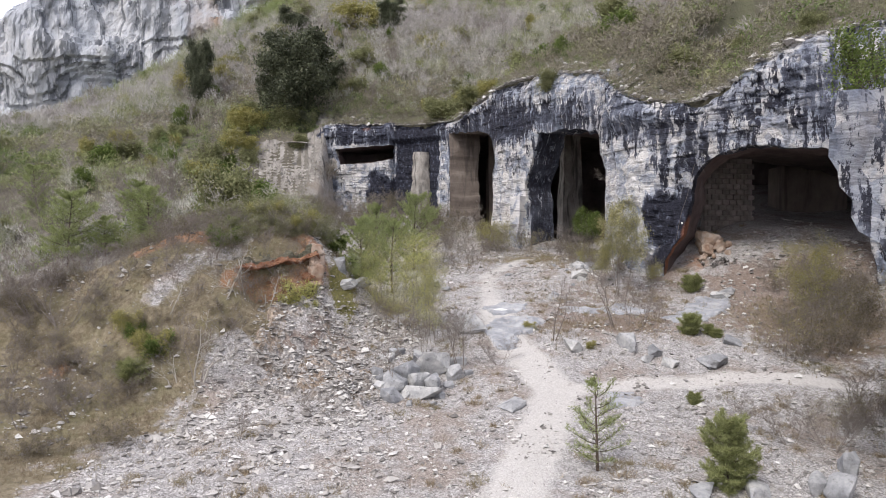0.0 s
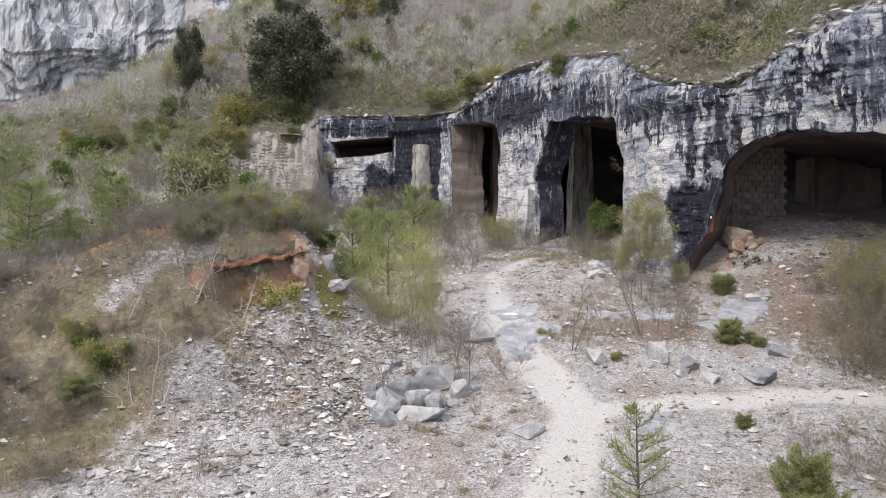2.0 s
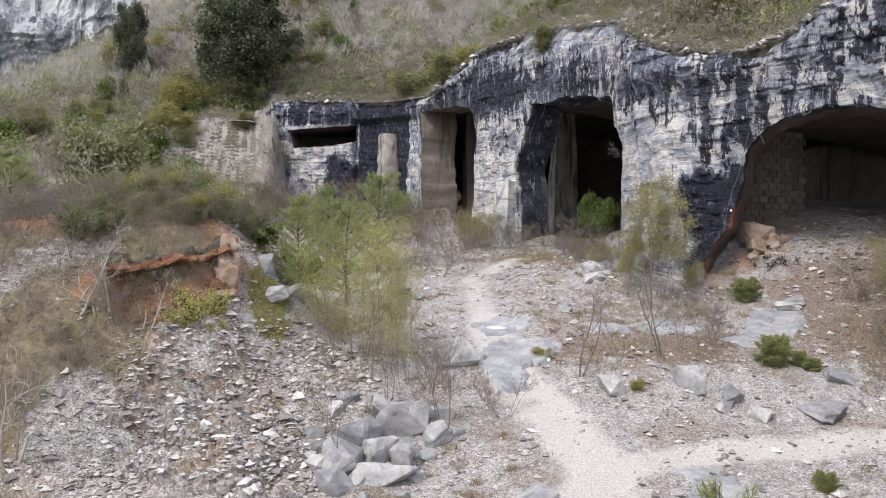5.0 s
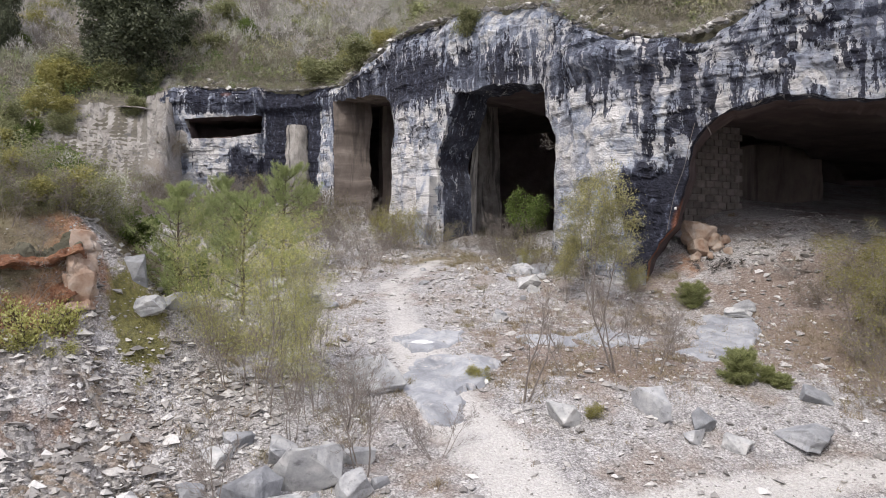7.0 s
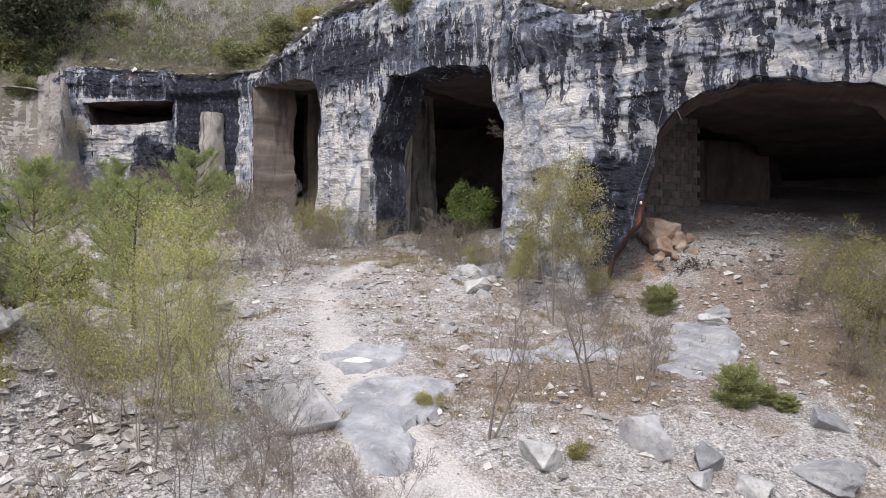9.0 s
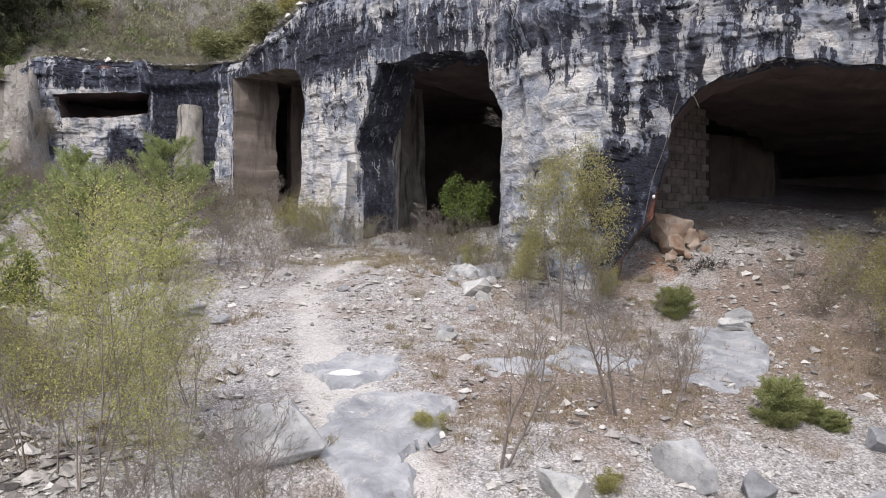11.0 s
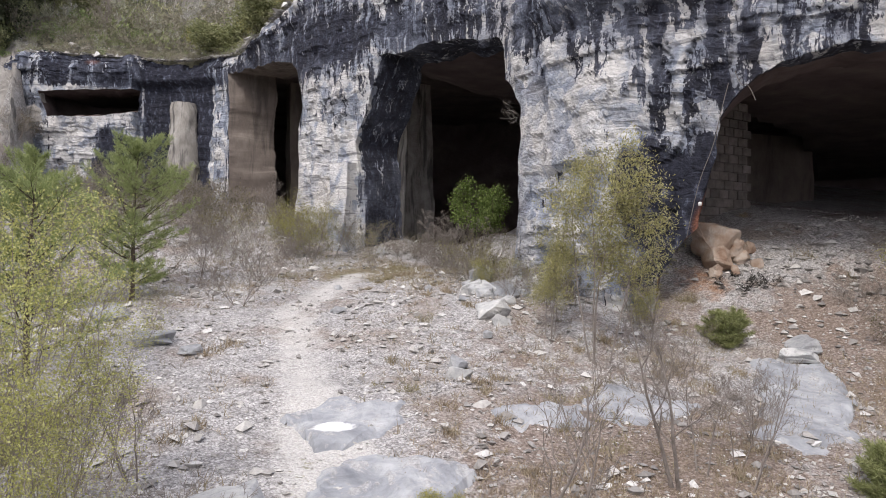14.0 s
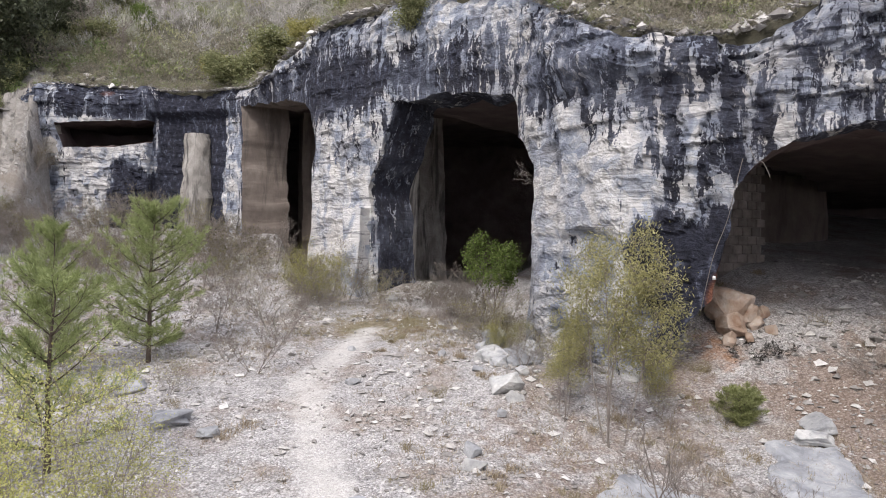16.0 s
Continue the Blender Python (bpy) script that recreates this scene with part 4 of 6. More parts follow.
for label, outline in SLABS:
    p = np.array(outline)
    X, Y = np.meshgrid(np.arange(p[:, 0].min() - 0.4, p[:, 0].max() + 0.5, 0.13), np.arange(p[:, 1].min() - 0.4, p[:, 1].max() + 0.5, 0.13))
    d, _, _ = to_polygon(X, Y, outline)
    d = d + 0.3 * fbm(X * 1.1, Y * 1.1, 0, 4, 131)
    Z = ground(X, Y) + 0.14 + 0.06 * fbm(X * 0.8, Y * 0.8, 0, 3, 132) - 0.3 * step(-0.25, 0.06, d)
    Z = Z + 0.05 * np.floor(3 * vnoise(X * 0.5, Y * 0.5, 3.3, 135))
    f = grid_faces(X.shape[1], X.shape[0])
    f = f[(d.ravel()[f] < 0.1).all(1)]
    used, inv = np.unique(f, return_inverse=True)
    ob = new("bedrock_slab", mesh_from("bedrock_slab", np.stack([X, Y, Z], -1).reshape(-1, 3)[used], inv.reshape(f.shape), SLAB, None, False))
    paint(ob.data, "lime", blob(X, Y, 4.02, 49.05, 0.62, 0.42).ravel()[used])
    tagged(ob, label, "rock slab", kind="structure")

# ---- fractured outcrop on the face of the spoil mound ----
def outcrop_top(X, Y):
    """Height of the fractured rock on the mound, how far outside its outline, and its ledges."""
    line = [(-9.9, 42.3), (-7.0, 43.0), (-5.2, 41.6), (-3.6, 40.2), (-3.2, 37.0), (-4.0, 34.6), (-7.4, 34.4), (-10.6, 36.0), (-10.4, 39.2)]
    d, _, _ = to_polygon(X, Y, line)
    d = d + 0.75 * fbm(X * 0.7, Y * 0.7, 0, 4, 251)
    wx, wy = X + 0.35 * fbm(X * 0.9, Y * 0.9, 0, 3, 252), Y + 0.35 * fbm(X * 0.9, Y * 0.9, 3.0, 3, 253)
    ledge = np.floor(3.4 * vnoise(wx * 0.75, wy * 1.1, 0, 254)) / 3.4 + 0.6 * np.floor(3 * vnoise(wx * 2.3, wy * 3.1, 0, 255)) / 3
    Z = ground(X, Y) + 0.36 + 0.28 * ledge + 0.16 * fbm(X * 1.1, Y * 1.1, 0, 3, 256) + 0.11 * fbm(X * 3.6, Y * 3.6, 0, 4, 257, 0.62)
    return Z - 0.75 * step(-1.0, 0.1, d), d, ledge


def outcrop():
    g = Graph(material("fractured_limestone"))
    grain = g.noise(5.5, (1, 1, 1), 8, 0.76)
    chip = g.t.nodes.new("ShaderNodeSeparateColor")
    g.link(g.cells(4.2, "F1", (1, 1, 1.5), "Color"), chip.inputs[0])
    col = g.ramp(grain, (0.35, (0.24, 0.23, 0.22)), (0.48, (0.43, 0.41, 0.39)), (0.62, (0.63, 0.605, 0.575)))
    col = g.mix(0.9, col, g.ramp(chip.outputs[0], (0.0, 0.62), (0.5, 0.98), (1.0, 1.25)), "MULTIPLY")
    col = g.mix(g.ramp(g.noise(0.55, (1, 1, 1), 6, 0.65, 0.5), (0.47, 0.0), (0.57, 0.8)), col, g.ramp(grain, (0.35, (0.22, 0.155, 0.10)), (0.6, (0.47, 0.37, 0.27))))
    col = g.mix(g.ramp(g.noise(0.8, (1, 1, 0.6), 6, 0.7), (0.56, 0.0), (0.64, 0.6)), col, (0.17, 0.135, 0.10))
    col = g.mix(g.ramp(g.cells(4.2, "DISTANCE_TO_EDGE", (1, 1, 1.5)), (0.0, 0.55), (0.05, 0.0)), col, (0.10, 0.095, 0.09))
    mat = g.done(col, g.math("ADD", grain, g.noise(9.0, (1, 1, 1), 6, 0.75)), 1.0, 0.1)
    X, Y = np.meshgrid(np.arange(-11.4, -2.2, 0.075), np.arange(33.6, 43.8, 0.075))
    Z, d, ledge = outcrop_top(X, Y)
    f = grid_faces(X.shape[1], X.shape[0])
    f = f[(d.ravel()[f] < 0.15).all(1)]
    used, inv = np.unique(f, return_inverse=True)
    return mesh_from("rock_outcrop", np.stack([X - 0.25 * ledge * 0.4, Y - 0.25 * ledge, Z], -1).reshape(-1, 3)[used], inv.reshape(f.shape), mat, None, False)


tagged(new("rock_outcrop", outcrop()), "pale fractured limestone outcrop with ochre streaks", "rock", kind="structure")

# ---- boulders ----
BOULDERS = [
    (13.1, 60.0, 1.5, 1.2), (12.2, 59.2, 1.3, 0.9), (11.5, 59.4, 1.1, 0.8), (8.1, 51.7, 0.75, 0.5), (-0.9, 56.9, 1.3, 0.55), (0.3, 56.2, 0.7, 0.35), (-6.4, 45.6, 2.0, 1.0), (-5.4, 45.9, 1.4, 0.8), (-6.0, 44.9, 1.3, 0.6), (20.9, 52.2, 1.5, 0.7), (6.1, 63.6, 0.35, 0.25),
    (-2.4, 36.9, 1.5, 1.25), (-1.1, 36.1, 1.9, 0.85), (-0.3, 37.5, 1.3, 1.1), (-1.3, 37.8, 1.2, 1.0), (-2.0, 38.8, 1.6, 1.2), (-0.5, 39.3, 1.7, 1.55),
    (0.6, 38.9, 1.0, 0.8), (-3.1, 38.0, 1.0, 0.7), (-2.6, 35.6, 1.1, 0.7), (-3.2, 40.2, 1.0, 0.6), (-1.6, 40.3, 1.2, 0.9), (0.9, 40.2, 0.9, 0.6),
    (-1.9, 36.1, 0.55, 0.4), (-0.1, 36.5, 0.6, 0.4), (0.3, 37.9, 0.5, 0.4), (-3.3, 36.6, 0.6, 0.4), (-0.6, 35.4, 0.5, 0.3), (-1.7, 35.0, 0.45, 0.3), (-3.7, 39.0, 0.7, 0.5), (0.1, 40.7, 0.7, 0.5), (-2.7, 41.2, 0.8, 0.5), (1.4, 39.2, 0.5, 0.35),
    (10.7, 41.8, 1.69, 1.13),
    (7.6, 41.6, 1.03, 0.90), (12.3, 40.9, 0.80, 0.74), (17.2, 41.7, 0.93, 0.84), (1.6, 44.3, 2.0, 1.25), (11.2, 59.9, 1.02, 0.87),
    (10.9, 56.5, 1.14, 0.74), (12.6, 62.0, 1.5, 1.2), (11.8, 60.7, 1.05, 0.66), (10.9, 55.6, 0.73, 0.57)]
SMALLER = [(10.1, 73.7, 0.58, 0.58), (20.3, 51.5, 1.28, 0.43), (-1.0, 57.0, 1.0, 0.77), (-2.9, 60.6, 1.29, 0.75), (8.5, 53.0, 0.65, 0.47), (13.0, 62.7, 0.8, 1.07),
           (13.9, 26.4, 1.06, 0.85), (11.6, 26.1, 1.05, 0.63), (16.0, 27.6, 0.89, 1.11), (14.6, 25.7, 1.03, 1.24), (15.2, 39.7, 1.84, 0.61),
           (5.5, 59.0, 0.59, 0.33), (3.4, 34.5, 1.25, 0.5), (12.9, 39.9, 0.96, 0.51), (11.8, 40.3, 0.81, 0.45), (9.8, 26.1, 1.26, 0.42), 
           (11.4, 58.6, 0.7, 0.5), (12.3, 59.6, 0.8, 0.6), (13.4, 60.6, 0.7, 0.6), (12.0, 57.6, 0.5, 0.35), (10.4, 58.2, 0.45, 0.3), (13.1, 58.9, 0.6, 0.45), (11.6, 61.6, 0.55, 0.45), (14.2, 58.0, 0.7, 0.5), (10.2, 55.0, 0.4, 0.28), (9.6, 60.8, 0.45, 0.3)]
shapes = [from_bm("boulder", boulder_bm(380 + k), BOULDER) for k in range(9)]
rng = np.random.default_rng(7)
for k, (x, y, w, h) in enumerate(BOULDERS + SMALLER):
    ob = new("boulder", shapes[k % 9])
    depth = w * rng.uniform(0.7, 1.0)
    ob.matrix_world = pose(x, y, level(x, y) + h * 0.2, rng.uniform(-8, 8), rng.uniform(-8, 8), rng.uniform(0, 360)) @ Matrix.Diagonal((w * 0.62, depth * 0.62, h * 0.66, 1))
    what = "broken angular grey limestone boulder on the rubble" if h > 0.7 else "low flat grey limestone block in the rubble"
    tagged(ob, what, "boulder", "boulders on the quarry floor")
for k, (x, y, w, h, up) in enumerate([(21.9, 57.9, 1.9, 1.5, 0.25), (21.5, 57.4, 1.3, 1.0, 0), (22.5, 57.7, 1.3, 0.8, 0), (22.9, 58.6, 0.8, 0.5, 0), (21.2, 57.0, 0.7, 0.45, 0), (22.6, 57.3, 0.7, 0.45, 0), (21.0, 56.8, 0.55, 0.35, 0), (23.4, 57.6, 0.6, 0.4, 0), (21.8, 56.6, 0.45, 0.3, 0), (22.9, 56.6, 0.5, 0.3, 0)]):
    ob = new("boulder", from_bm("boulder", boulder_bm(350 + k, 26), OCHRE))
    ob.matrix_world = pose(x, y, level(x, y) + h * 0.34 + up, 10 * k, 12, 30 + 50 * k) @ Matrix.Diagonal((w * 0.6, w * 0.55, h * 0.6, 1))
    tagged(ob, "rust-stained ochre boulder against the cave jamb", "boulder", "ochre rocks in the cave mouth")


# ---- red earth bank on the spoil mound ----
def bank():
    g = Graph(material("red_earth"))
    col = g.ramp(g.noise(1.6, (1, 1, 1.6), 7, 0.72), (0.3, (0.10, 0.046, 0.029)), (0.5, (0.235, 0.112, 0.066)), (0.62, (0.36, 0.20, 0.12)), (0.74, (0.47, 0.33, 0.23)))
    col = g.mix(g.ramp(g.noise(5.0, (1, 1, 1), 6, 0.75), (0.55, 0.0), (0.62, 0.8)), col, g.ramp(g.noise(11.0), (0.4, (0.13, 0.10, 0.07)), (0.6, (0.34, 0.30, 0.26))))
    mat = g.done(col, g.noise(6.0, (1, 1, 1.5), 7, 0.74), 1.0, 0.14)
    w = np.linspace(0, 1, 110)
    prof = np.array([(-1.2, 0.72), (-0.7, 0.50), (-0.2, 0.22), (0.35, -0.02), (0.85, -0.22), (0.88, -0.32), (0.5, -0.38), (0.0, -0.44), (-0.5, -0.62), (-0.5, -1.05), (0.1, -1.4), (0.7, -2.1)])
    v = np.linspace(0, 1, 60)
    po, pz = (np.interp(v, np.linspace(0, 1, len(prof)), prof[:, k]) for k in (0, 1))
    W, V = np.meshgrid(w, v)
    size = np.sin(np.clip(0.08 + 0.88 * W, 0, 1) * math.pi) ** 0.6
    lip = 0.75 + 0.25 * np.sin(W * 5 + 1) + 0.35 * fbm(W * 7, 0 * W, 0, 4, 143)
    deep = np.where(po[:, None] > 0, po[:, None] * lip, po[:, None] * (0.6 + 0.7 * size))
    deep = deep + 0.38 * fbm(W * 3.1, 0 * W, 0, 3, 146) * step(-1.2, -0.2, po[:, None])
    X, Y = -12.2 + 4.4 * W + 0.396 * deep, 41.7 + 1.9 * W - 0.918 * deep
    back = ground(-12.2 + 4.4 * w - 0.24, 41.7 + 1.9 * w + 0.55)
    Zg = back[None, :] - 0.42 + pz[:, None] * (0.45 + 0.55 * size) + 0.18 * fbm(W * 4.3, 0 * W, 0, 3, 147)
    j = 0.17 * fbm(X * 1.6, Y * 1.6, Zg * 3.0, 4, 141) + 0.07 * fbm(X * 4, Y * 4, Zg * 8, 3, 145)
    return mesh_from("earth_bank", np.stack([X + j * 0.5, Y - j, Zg + 0.6 * j], -1).reshape(-1, 3), grid_faces(110, 60), [mat, LITTER], (np.arange(109 * 59) // 109 < 15).astype(int), False)


tagged(new("earth_bank", bank()), "undercut bank of bare red earth", "earth bank", kind="structure")
z = level(-7.8, 43.3) - 0.5
for k, (w, h, turn) in enumerate([(0.95, 1.1, 10), (0.8, 0.8, 34), (0.72, 0.6, 4)]):
    bm = rough_box(w, w * 0.9, h, 9, 0.0, 341 + k, 0.12)
    for v in bm.verts:
        v.co *= 1 - 0.10 * ((v.co.x / w * 2) ** 4 * (v.co.y / w * 2.2) ** 4) + 0.35 * float(fbm(np.array([v.co.x * 1.6]), np.array([v.co.y * 1.6]), np.array([v.co.z * 2.2 + k * 5]), 4, 345)[0])
    bmesh.ops.bevel(bm, geom=[e for e in bm.edges if e.is_manifold and e.calc_face_angle() > 0.9], offset=0.05, segments=2, affect="EDGES")
    ob = new("ochre_block", from_bm("ochre_block", bm, OCHRE))
    ob.matrix_world = pose(-7.8 + 0.05 * k, 43.3 + 0.06 * k, z, 0, 0, turn)
    z += h - 0.03
    tagged(ob, "layered ochre stone block at the earth bank's end", "boulder", "ochre blocks by the earth bank")


# ---- block wall in the wide cave ----
def block_wall():
    g = Graph(material("wall_block"))
    col = g.ramp(g.noise(2.0, (1, 1, 1), 5), (0.3, (0.16, 0.138, 0.124)), (0.7, (0.275, 0.246, 0.226)))
    col = g.mix(1.0, col, g.ramp(g.rnd(), (0.0, 0.75), (1.0, 1.15)), "MULTIPLY")
    mat = g.done(col, g.noise(7.0), 0.6, 0.03)
    core = from_bm("block_wall", rough_box(4.9, 0.5, 6.9, 2, 0.0, 5), mat)
    wall = new("block_wall", core)
    ang = math.degrees(math.atan2(63.0 - 61.7, 27.6 - 22.9))
    wall.matrix_world = pose(25.2, 62.35 + 0.12, 11.4, 0, 0, ang)
    tagged(wall, "coursed wall of squared brown stone blocks", "wall", kind="structure")
    bm = bmesh.new()
    bmesh.ops.create_cube(bm, size=1)
    bmesh.ops.scale(bm, vec=(0.73, 0.2, 0.445), verts=bm.verts)
    bmesh.ops.bevel(bm, geom=bm.edges[:], offset=0.025, segments=1, affect="EDGES")
    me = from_bm("stone_block", bm, mat)
    rng = np.random.default_rng(11)
    for r in range(14):
        for c in range(7):
            x = -2.2 + c * 0.745 + (0.36 if r % 2 else 0)
            if x > 2.3:
                continue
            ob = new("stone_block", me)
            ob.parent = wall
            ob.matrix_local = pose(x, -0.26 + rng.uniform(-0.02, 0.02), 0.4 + r * 0.462, 0, 0, rng.uniform(-1.5, 1.5)) @ Matrix.Diagonal((rng.uniform(0.93, 1.0), 1, rng.uniform(0.94, 1.0), 1))


block_wall()


# ---- plants ----
def bark(name, dark, light):
    g = Graph(material(name))
    return g.done(g.ramp(g.noise(8.0, (1, 1, 0.3), 5, 0.7), (0.3, dark), (0.7, light)), g.noise(20.0, (1, 1, 0.3), 4), 0.5, 0.02)


def foliage(name, dark, mid, light, rough=0.7):
    g = Graph(material(name, rough))
    col = g.ramp(g.rnd(True), (0.0, dark), (0.55, mid), (1.0, light))
    col = g.mix(0.6, col, g.ramp(g.noise(0.8, (1, 1, 1), 3), (0.3, 0.6), (0.7, 1.25)), "MULTIPLY")
    g.done(col)
    thin, both = g.t.nodes.new("ShaderNodeBsdfTranslucent"), g.t.nodes.new("ShaderNodeMixShader")
    g.link(col, thin.inputs["Color"])
    both.inputs["Fac"].default_value = 0.4
    g.link(g.bsdf.outputs[0], both.inputs[1])
    g.link(thin.outputs[0], both.inputs[2])
    g.link(both.outputs[0], g.t.nodes["Material Output"].inputs["Surface"])
    return g.m


BARK_GREY = bark("grey_bark", (0.19, 0.17, 0.145), (0.39, 0.355, 0.315))
BARK_BROWN = bark("brown_bark", (0.06, 0.045, 0.036), (0.14, 0.11, 0.09))
BARK_TREE = bark("brown_grey_bark", (0.13, 0.11, 0.095), (0.31, 0.275, 0.245))
BARK_PALE = bark("pale_bark", (0.30, 0.28, 0.245), (0.52, 0.49, 0.44))
LEAF_SPRING = foliage("spring_leaves", (0.33, 0.335, 0.10), (0.46, 0.46, 0.16), (0.56, 0.55, 0.25))
LEAF_YELLOW = foliage("yellow_green_leaves", (0.21, 0.195, 0.06), (0.34, 0.32, 0.115), (0.46, 0.43, 0.19))
LEAF_BRIGHT = foliage("bright_green_leaves", (0.075, 0.11, 0.025), (0.14, 0.19, 0.05), (0.22, 0.27, 0.085))
LEAF_DARK = foliage("dark_evergreen_leaves", (0.048, 0.058, 0.035), (0.095, 0.108, 0.066), (0.17, 0.185, 0.115), 0.5)
LEAF_OLIVE = foliage("olive_leaves", (0.14, 0.155, 0.07), (0.245, 0.255, 0.125), (0.36, 0.36, 0.20))
LEAF_THICKET = foliage("dull_thicket_leaves", (0.08, 0.07, 0.035), (0.14, 0.12, 0.06), (0.21, 0.185, 0.10))
LEAF_CATKIN = foliage("yellow_catkins", (0.24, 0.225, 0.095), (0.37, 0.35, 0.155), (0.48, 0.455, 0.235))
NEEDLES = foliage("pine_needles", (0.19, 0.23, 0.09), (0.30, 0.35, 0.145), (0.42, 0.46, 0.22))
LEAF_BROWN = foliage("withered_leaves", (0.06, 0.04, 0.02), (0.12, 0.085, 0.04), (0.19, 0.14, 0.07))


def unit(v):
    return v / max(np.linalg.norm(v), 1e-9)


def shoot(rng, p, d, length, r, pieces, wander, lift, segs, tip=0.25):
    """One wandering limb, added to segs; returns its points and directions."""
    pts, dirs = [p], [d]
    for i in range(pieces):
        d = unit(d + wander * rng.normal(size=3) + np.array([0, 0, lift]))
        q = p + d * length / pieces
        segs.append((*p, *q, r * (1 - (1 - tip) * i / pieces), r * (1 - (1 - tip) * (i + 1) / pieces)))
        p = q
        pts.append(p)
        dirs.append(d)
    return pts, dirs


def grow(seed, height, stems=1, splay=0.15, kids=(7, 5, 4), reach=(0.45, 0.5, 0.45), angle=0.8, lift=0.12, wander=0.16, girth=0.022, low=0.25, foot=0.15):
    """Trunk and limb segments of a leafless tree or shrub, and the points where leaves can sit."""
    rng = np.random.default_rng(seed)
    trunks, limbs, tips = [], [], []

    def fork(pts, dirs, length, r, depth):
        if depth >= len(kids):
            tips.extend(pts[1:])
            return
        n = kids[depth]
        for k in range(n):
            w = (low if depth == 0 else 0.2) + (1 - (low if depth == 0 else 0.2)) * (k + rng.uniform(0, 1)) / n
            i = min(int(w * (len(pts) - 1)), len(pts) - 2)
            f = w * (len(pts) - 1) - i
            p = pts[i] * (1 - f) + pts[i + 1] * f
            side = unit(np.cross(dirs[i + 1], rng.normal(size=3)))
            d = unit(dirs[i + 1] * math.cos(angle) + side * math.sin(angle) * rng.uniform(0.7, 1.2))
            ln = length * reach[depth] * rng.uniform(0.65, 1.15) * (1.15 - 0.6 * w)
            rr = r * (1 - 0.7 * w) * 0.6
            a, b = shoot(rng, p, d, ln, rr, 4 if depth == 0 else 3 if depth == 1 else 2, wander, lift, limbs)
            fork(a, b, ln, rr, depth + 1)

    for s in range(stems):
        a = rng.uniform(0, 2 * math.pi)
        d = unit(np.array([math.cos(a) * splay, math.sin(a) * splay, 1]))
        h = height * rng.uniform(0.75, 1.0) if stems > 1 else height
        p = np.array([math.cos(a), math.sin(a), 0]) * foot * (stems > 1) + np.array([0, 0, -0.15])
        trunk = []
        a, b = shoot(rng, p, d, h, girth * height / 2.2, 7, wander * 0.5, 0.05, trunk, 0.2)
        trunks.append(np.array(trunk))
        fork(a, b, h, girth * height / 2.2, 0)
    return trunks, np.array(limbs), np.array(tips)


def prisms(segs, sides=4):
    """Tapered rods along segments."""
    p, q, r0, r1 = segs[:, :3], segs[:, 3:6], segs[:, 6], segs[:, 7]
    d = q - p
    d = d / np.maximum(np.linalg.norm(d, axis=1), 1e-9)[:, None]
    a = np.cross(d, np.where(np.abs(d[:, 2:3]) > 0.9, [[1.0, 0, 0]], [[0, 0, 1.0]]))
    a /= np.linalg.norm(a, axis=1)[:, None]
    b = np.cross(d, a)
    w = np.arange(sides) * 2 * math.pi / sides
    ring = np.cos(w)[None, :, None] * a[:, None, :] + np.sin(w)[None, :, None] * b[:, None, :]
    v = np.concatenate([p[:, None] + ring * r0[:, None, None], q[:, None] + ring * r1[:, None, None]], 1)
    k = np.arange(sides)
    f = np.stack([k, (k + 1) % sides, (k + 1) % sides + sides, k + sides], 1)
    f = (np.arange(len(segs)) * 2 * sides)[:, None, None] + f[None]
    return v.reshape(-1, 3), f.reshape(-1, 4)


def rods(segs, sides):
    """One unbroken tapered stem along a run of segments."""
    pts = np.concatenate([segs[:1, :3], segs[:, 3:6]])
    r = np.concatenate([segs[:1, 6], segs[:, 7]])
    w = np.arange(sides) * 2 * math.pi / sides
    v = pts[:, None] + r[:, None, None] * np.stack([np.cos(w), np.sin(w), 0 * w], 1)[None]
    i = np.arange(len(pts) * sides).reshape(len(pts), sides)
    j = np.roll(i, -1, 1)
    return v.reshape(-1, 3), np.stack([i[:-1], j[:-1], j[1:], i[1:]], -1).reshape(-1, 4)


def blades(centres, rng, length, width, up=0.0, out=None):
    """Leaf-shaped diamonds about the centres, each turned its own way."""
    n = len(centres)
    d = rng.normal(size=(n, 3)) + np.array([0, 0, up])
    if out is not None:
        d = d * 0.7 + out
    d /= np.linalg.norm(d, axis=1)[:, None]
    e = np.cross(d, rng.normal(size=(n, 3)))
    e /= np.linalg.norm(e, axis=1)[:, None]
    ln, wd = length * rng.uniform(0.6, 1.3, n)[:, None], width * rng.uniform(0.6, 1.3, n)[:, None]
    v = np.stack([centres, centres + d * ln * 0.5 + e * wd * 0.5, centres + d * ln, centres + d * ln * 0.5 - e * wd * 0.5], 1)
    return v.reshape(-1, 3), np.arange(n * 4).reshape(n, 4)


def slivers(centres, rng, length, width, up):
    """Thin three-cornered blades that rise from the centres."""
    n = len(centres)
    d = rng.normal(size=(n, 3)) + np.array([0, 0, up])
    d /= np.linalg.norm(d, axis=1)[:, None]
    e = np.cross(d, rng.normal(size=(n, 3)))
    e /= np.linalg.norm(e, axis=1)[:, None]
    ln = (length * rng.uniform(0.6, 1.3, n))[:, None]
    v = np.stack([centres - e * width * 0.5, centres + e * width * 0.5, centres + d * ln], 1)
    return v.reshape(-1, 3), np.arange(n * 3).reshape(n, 3)


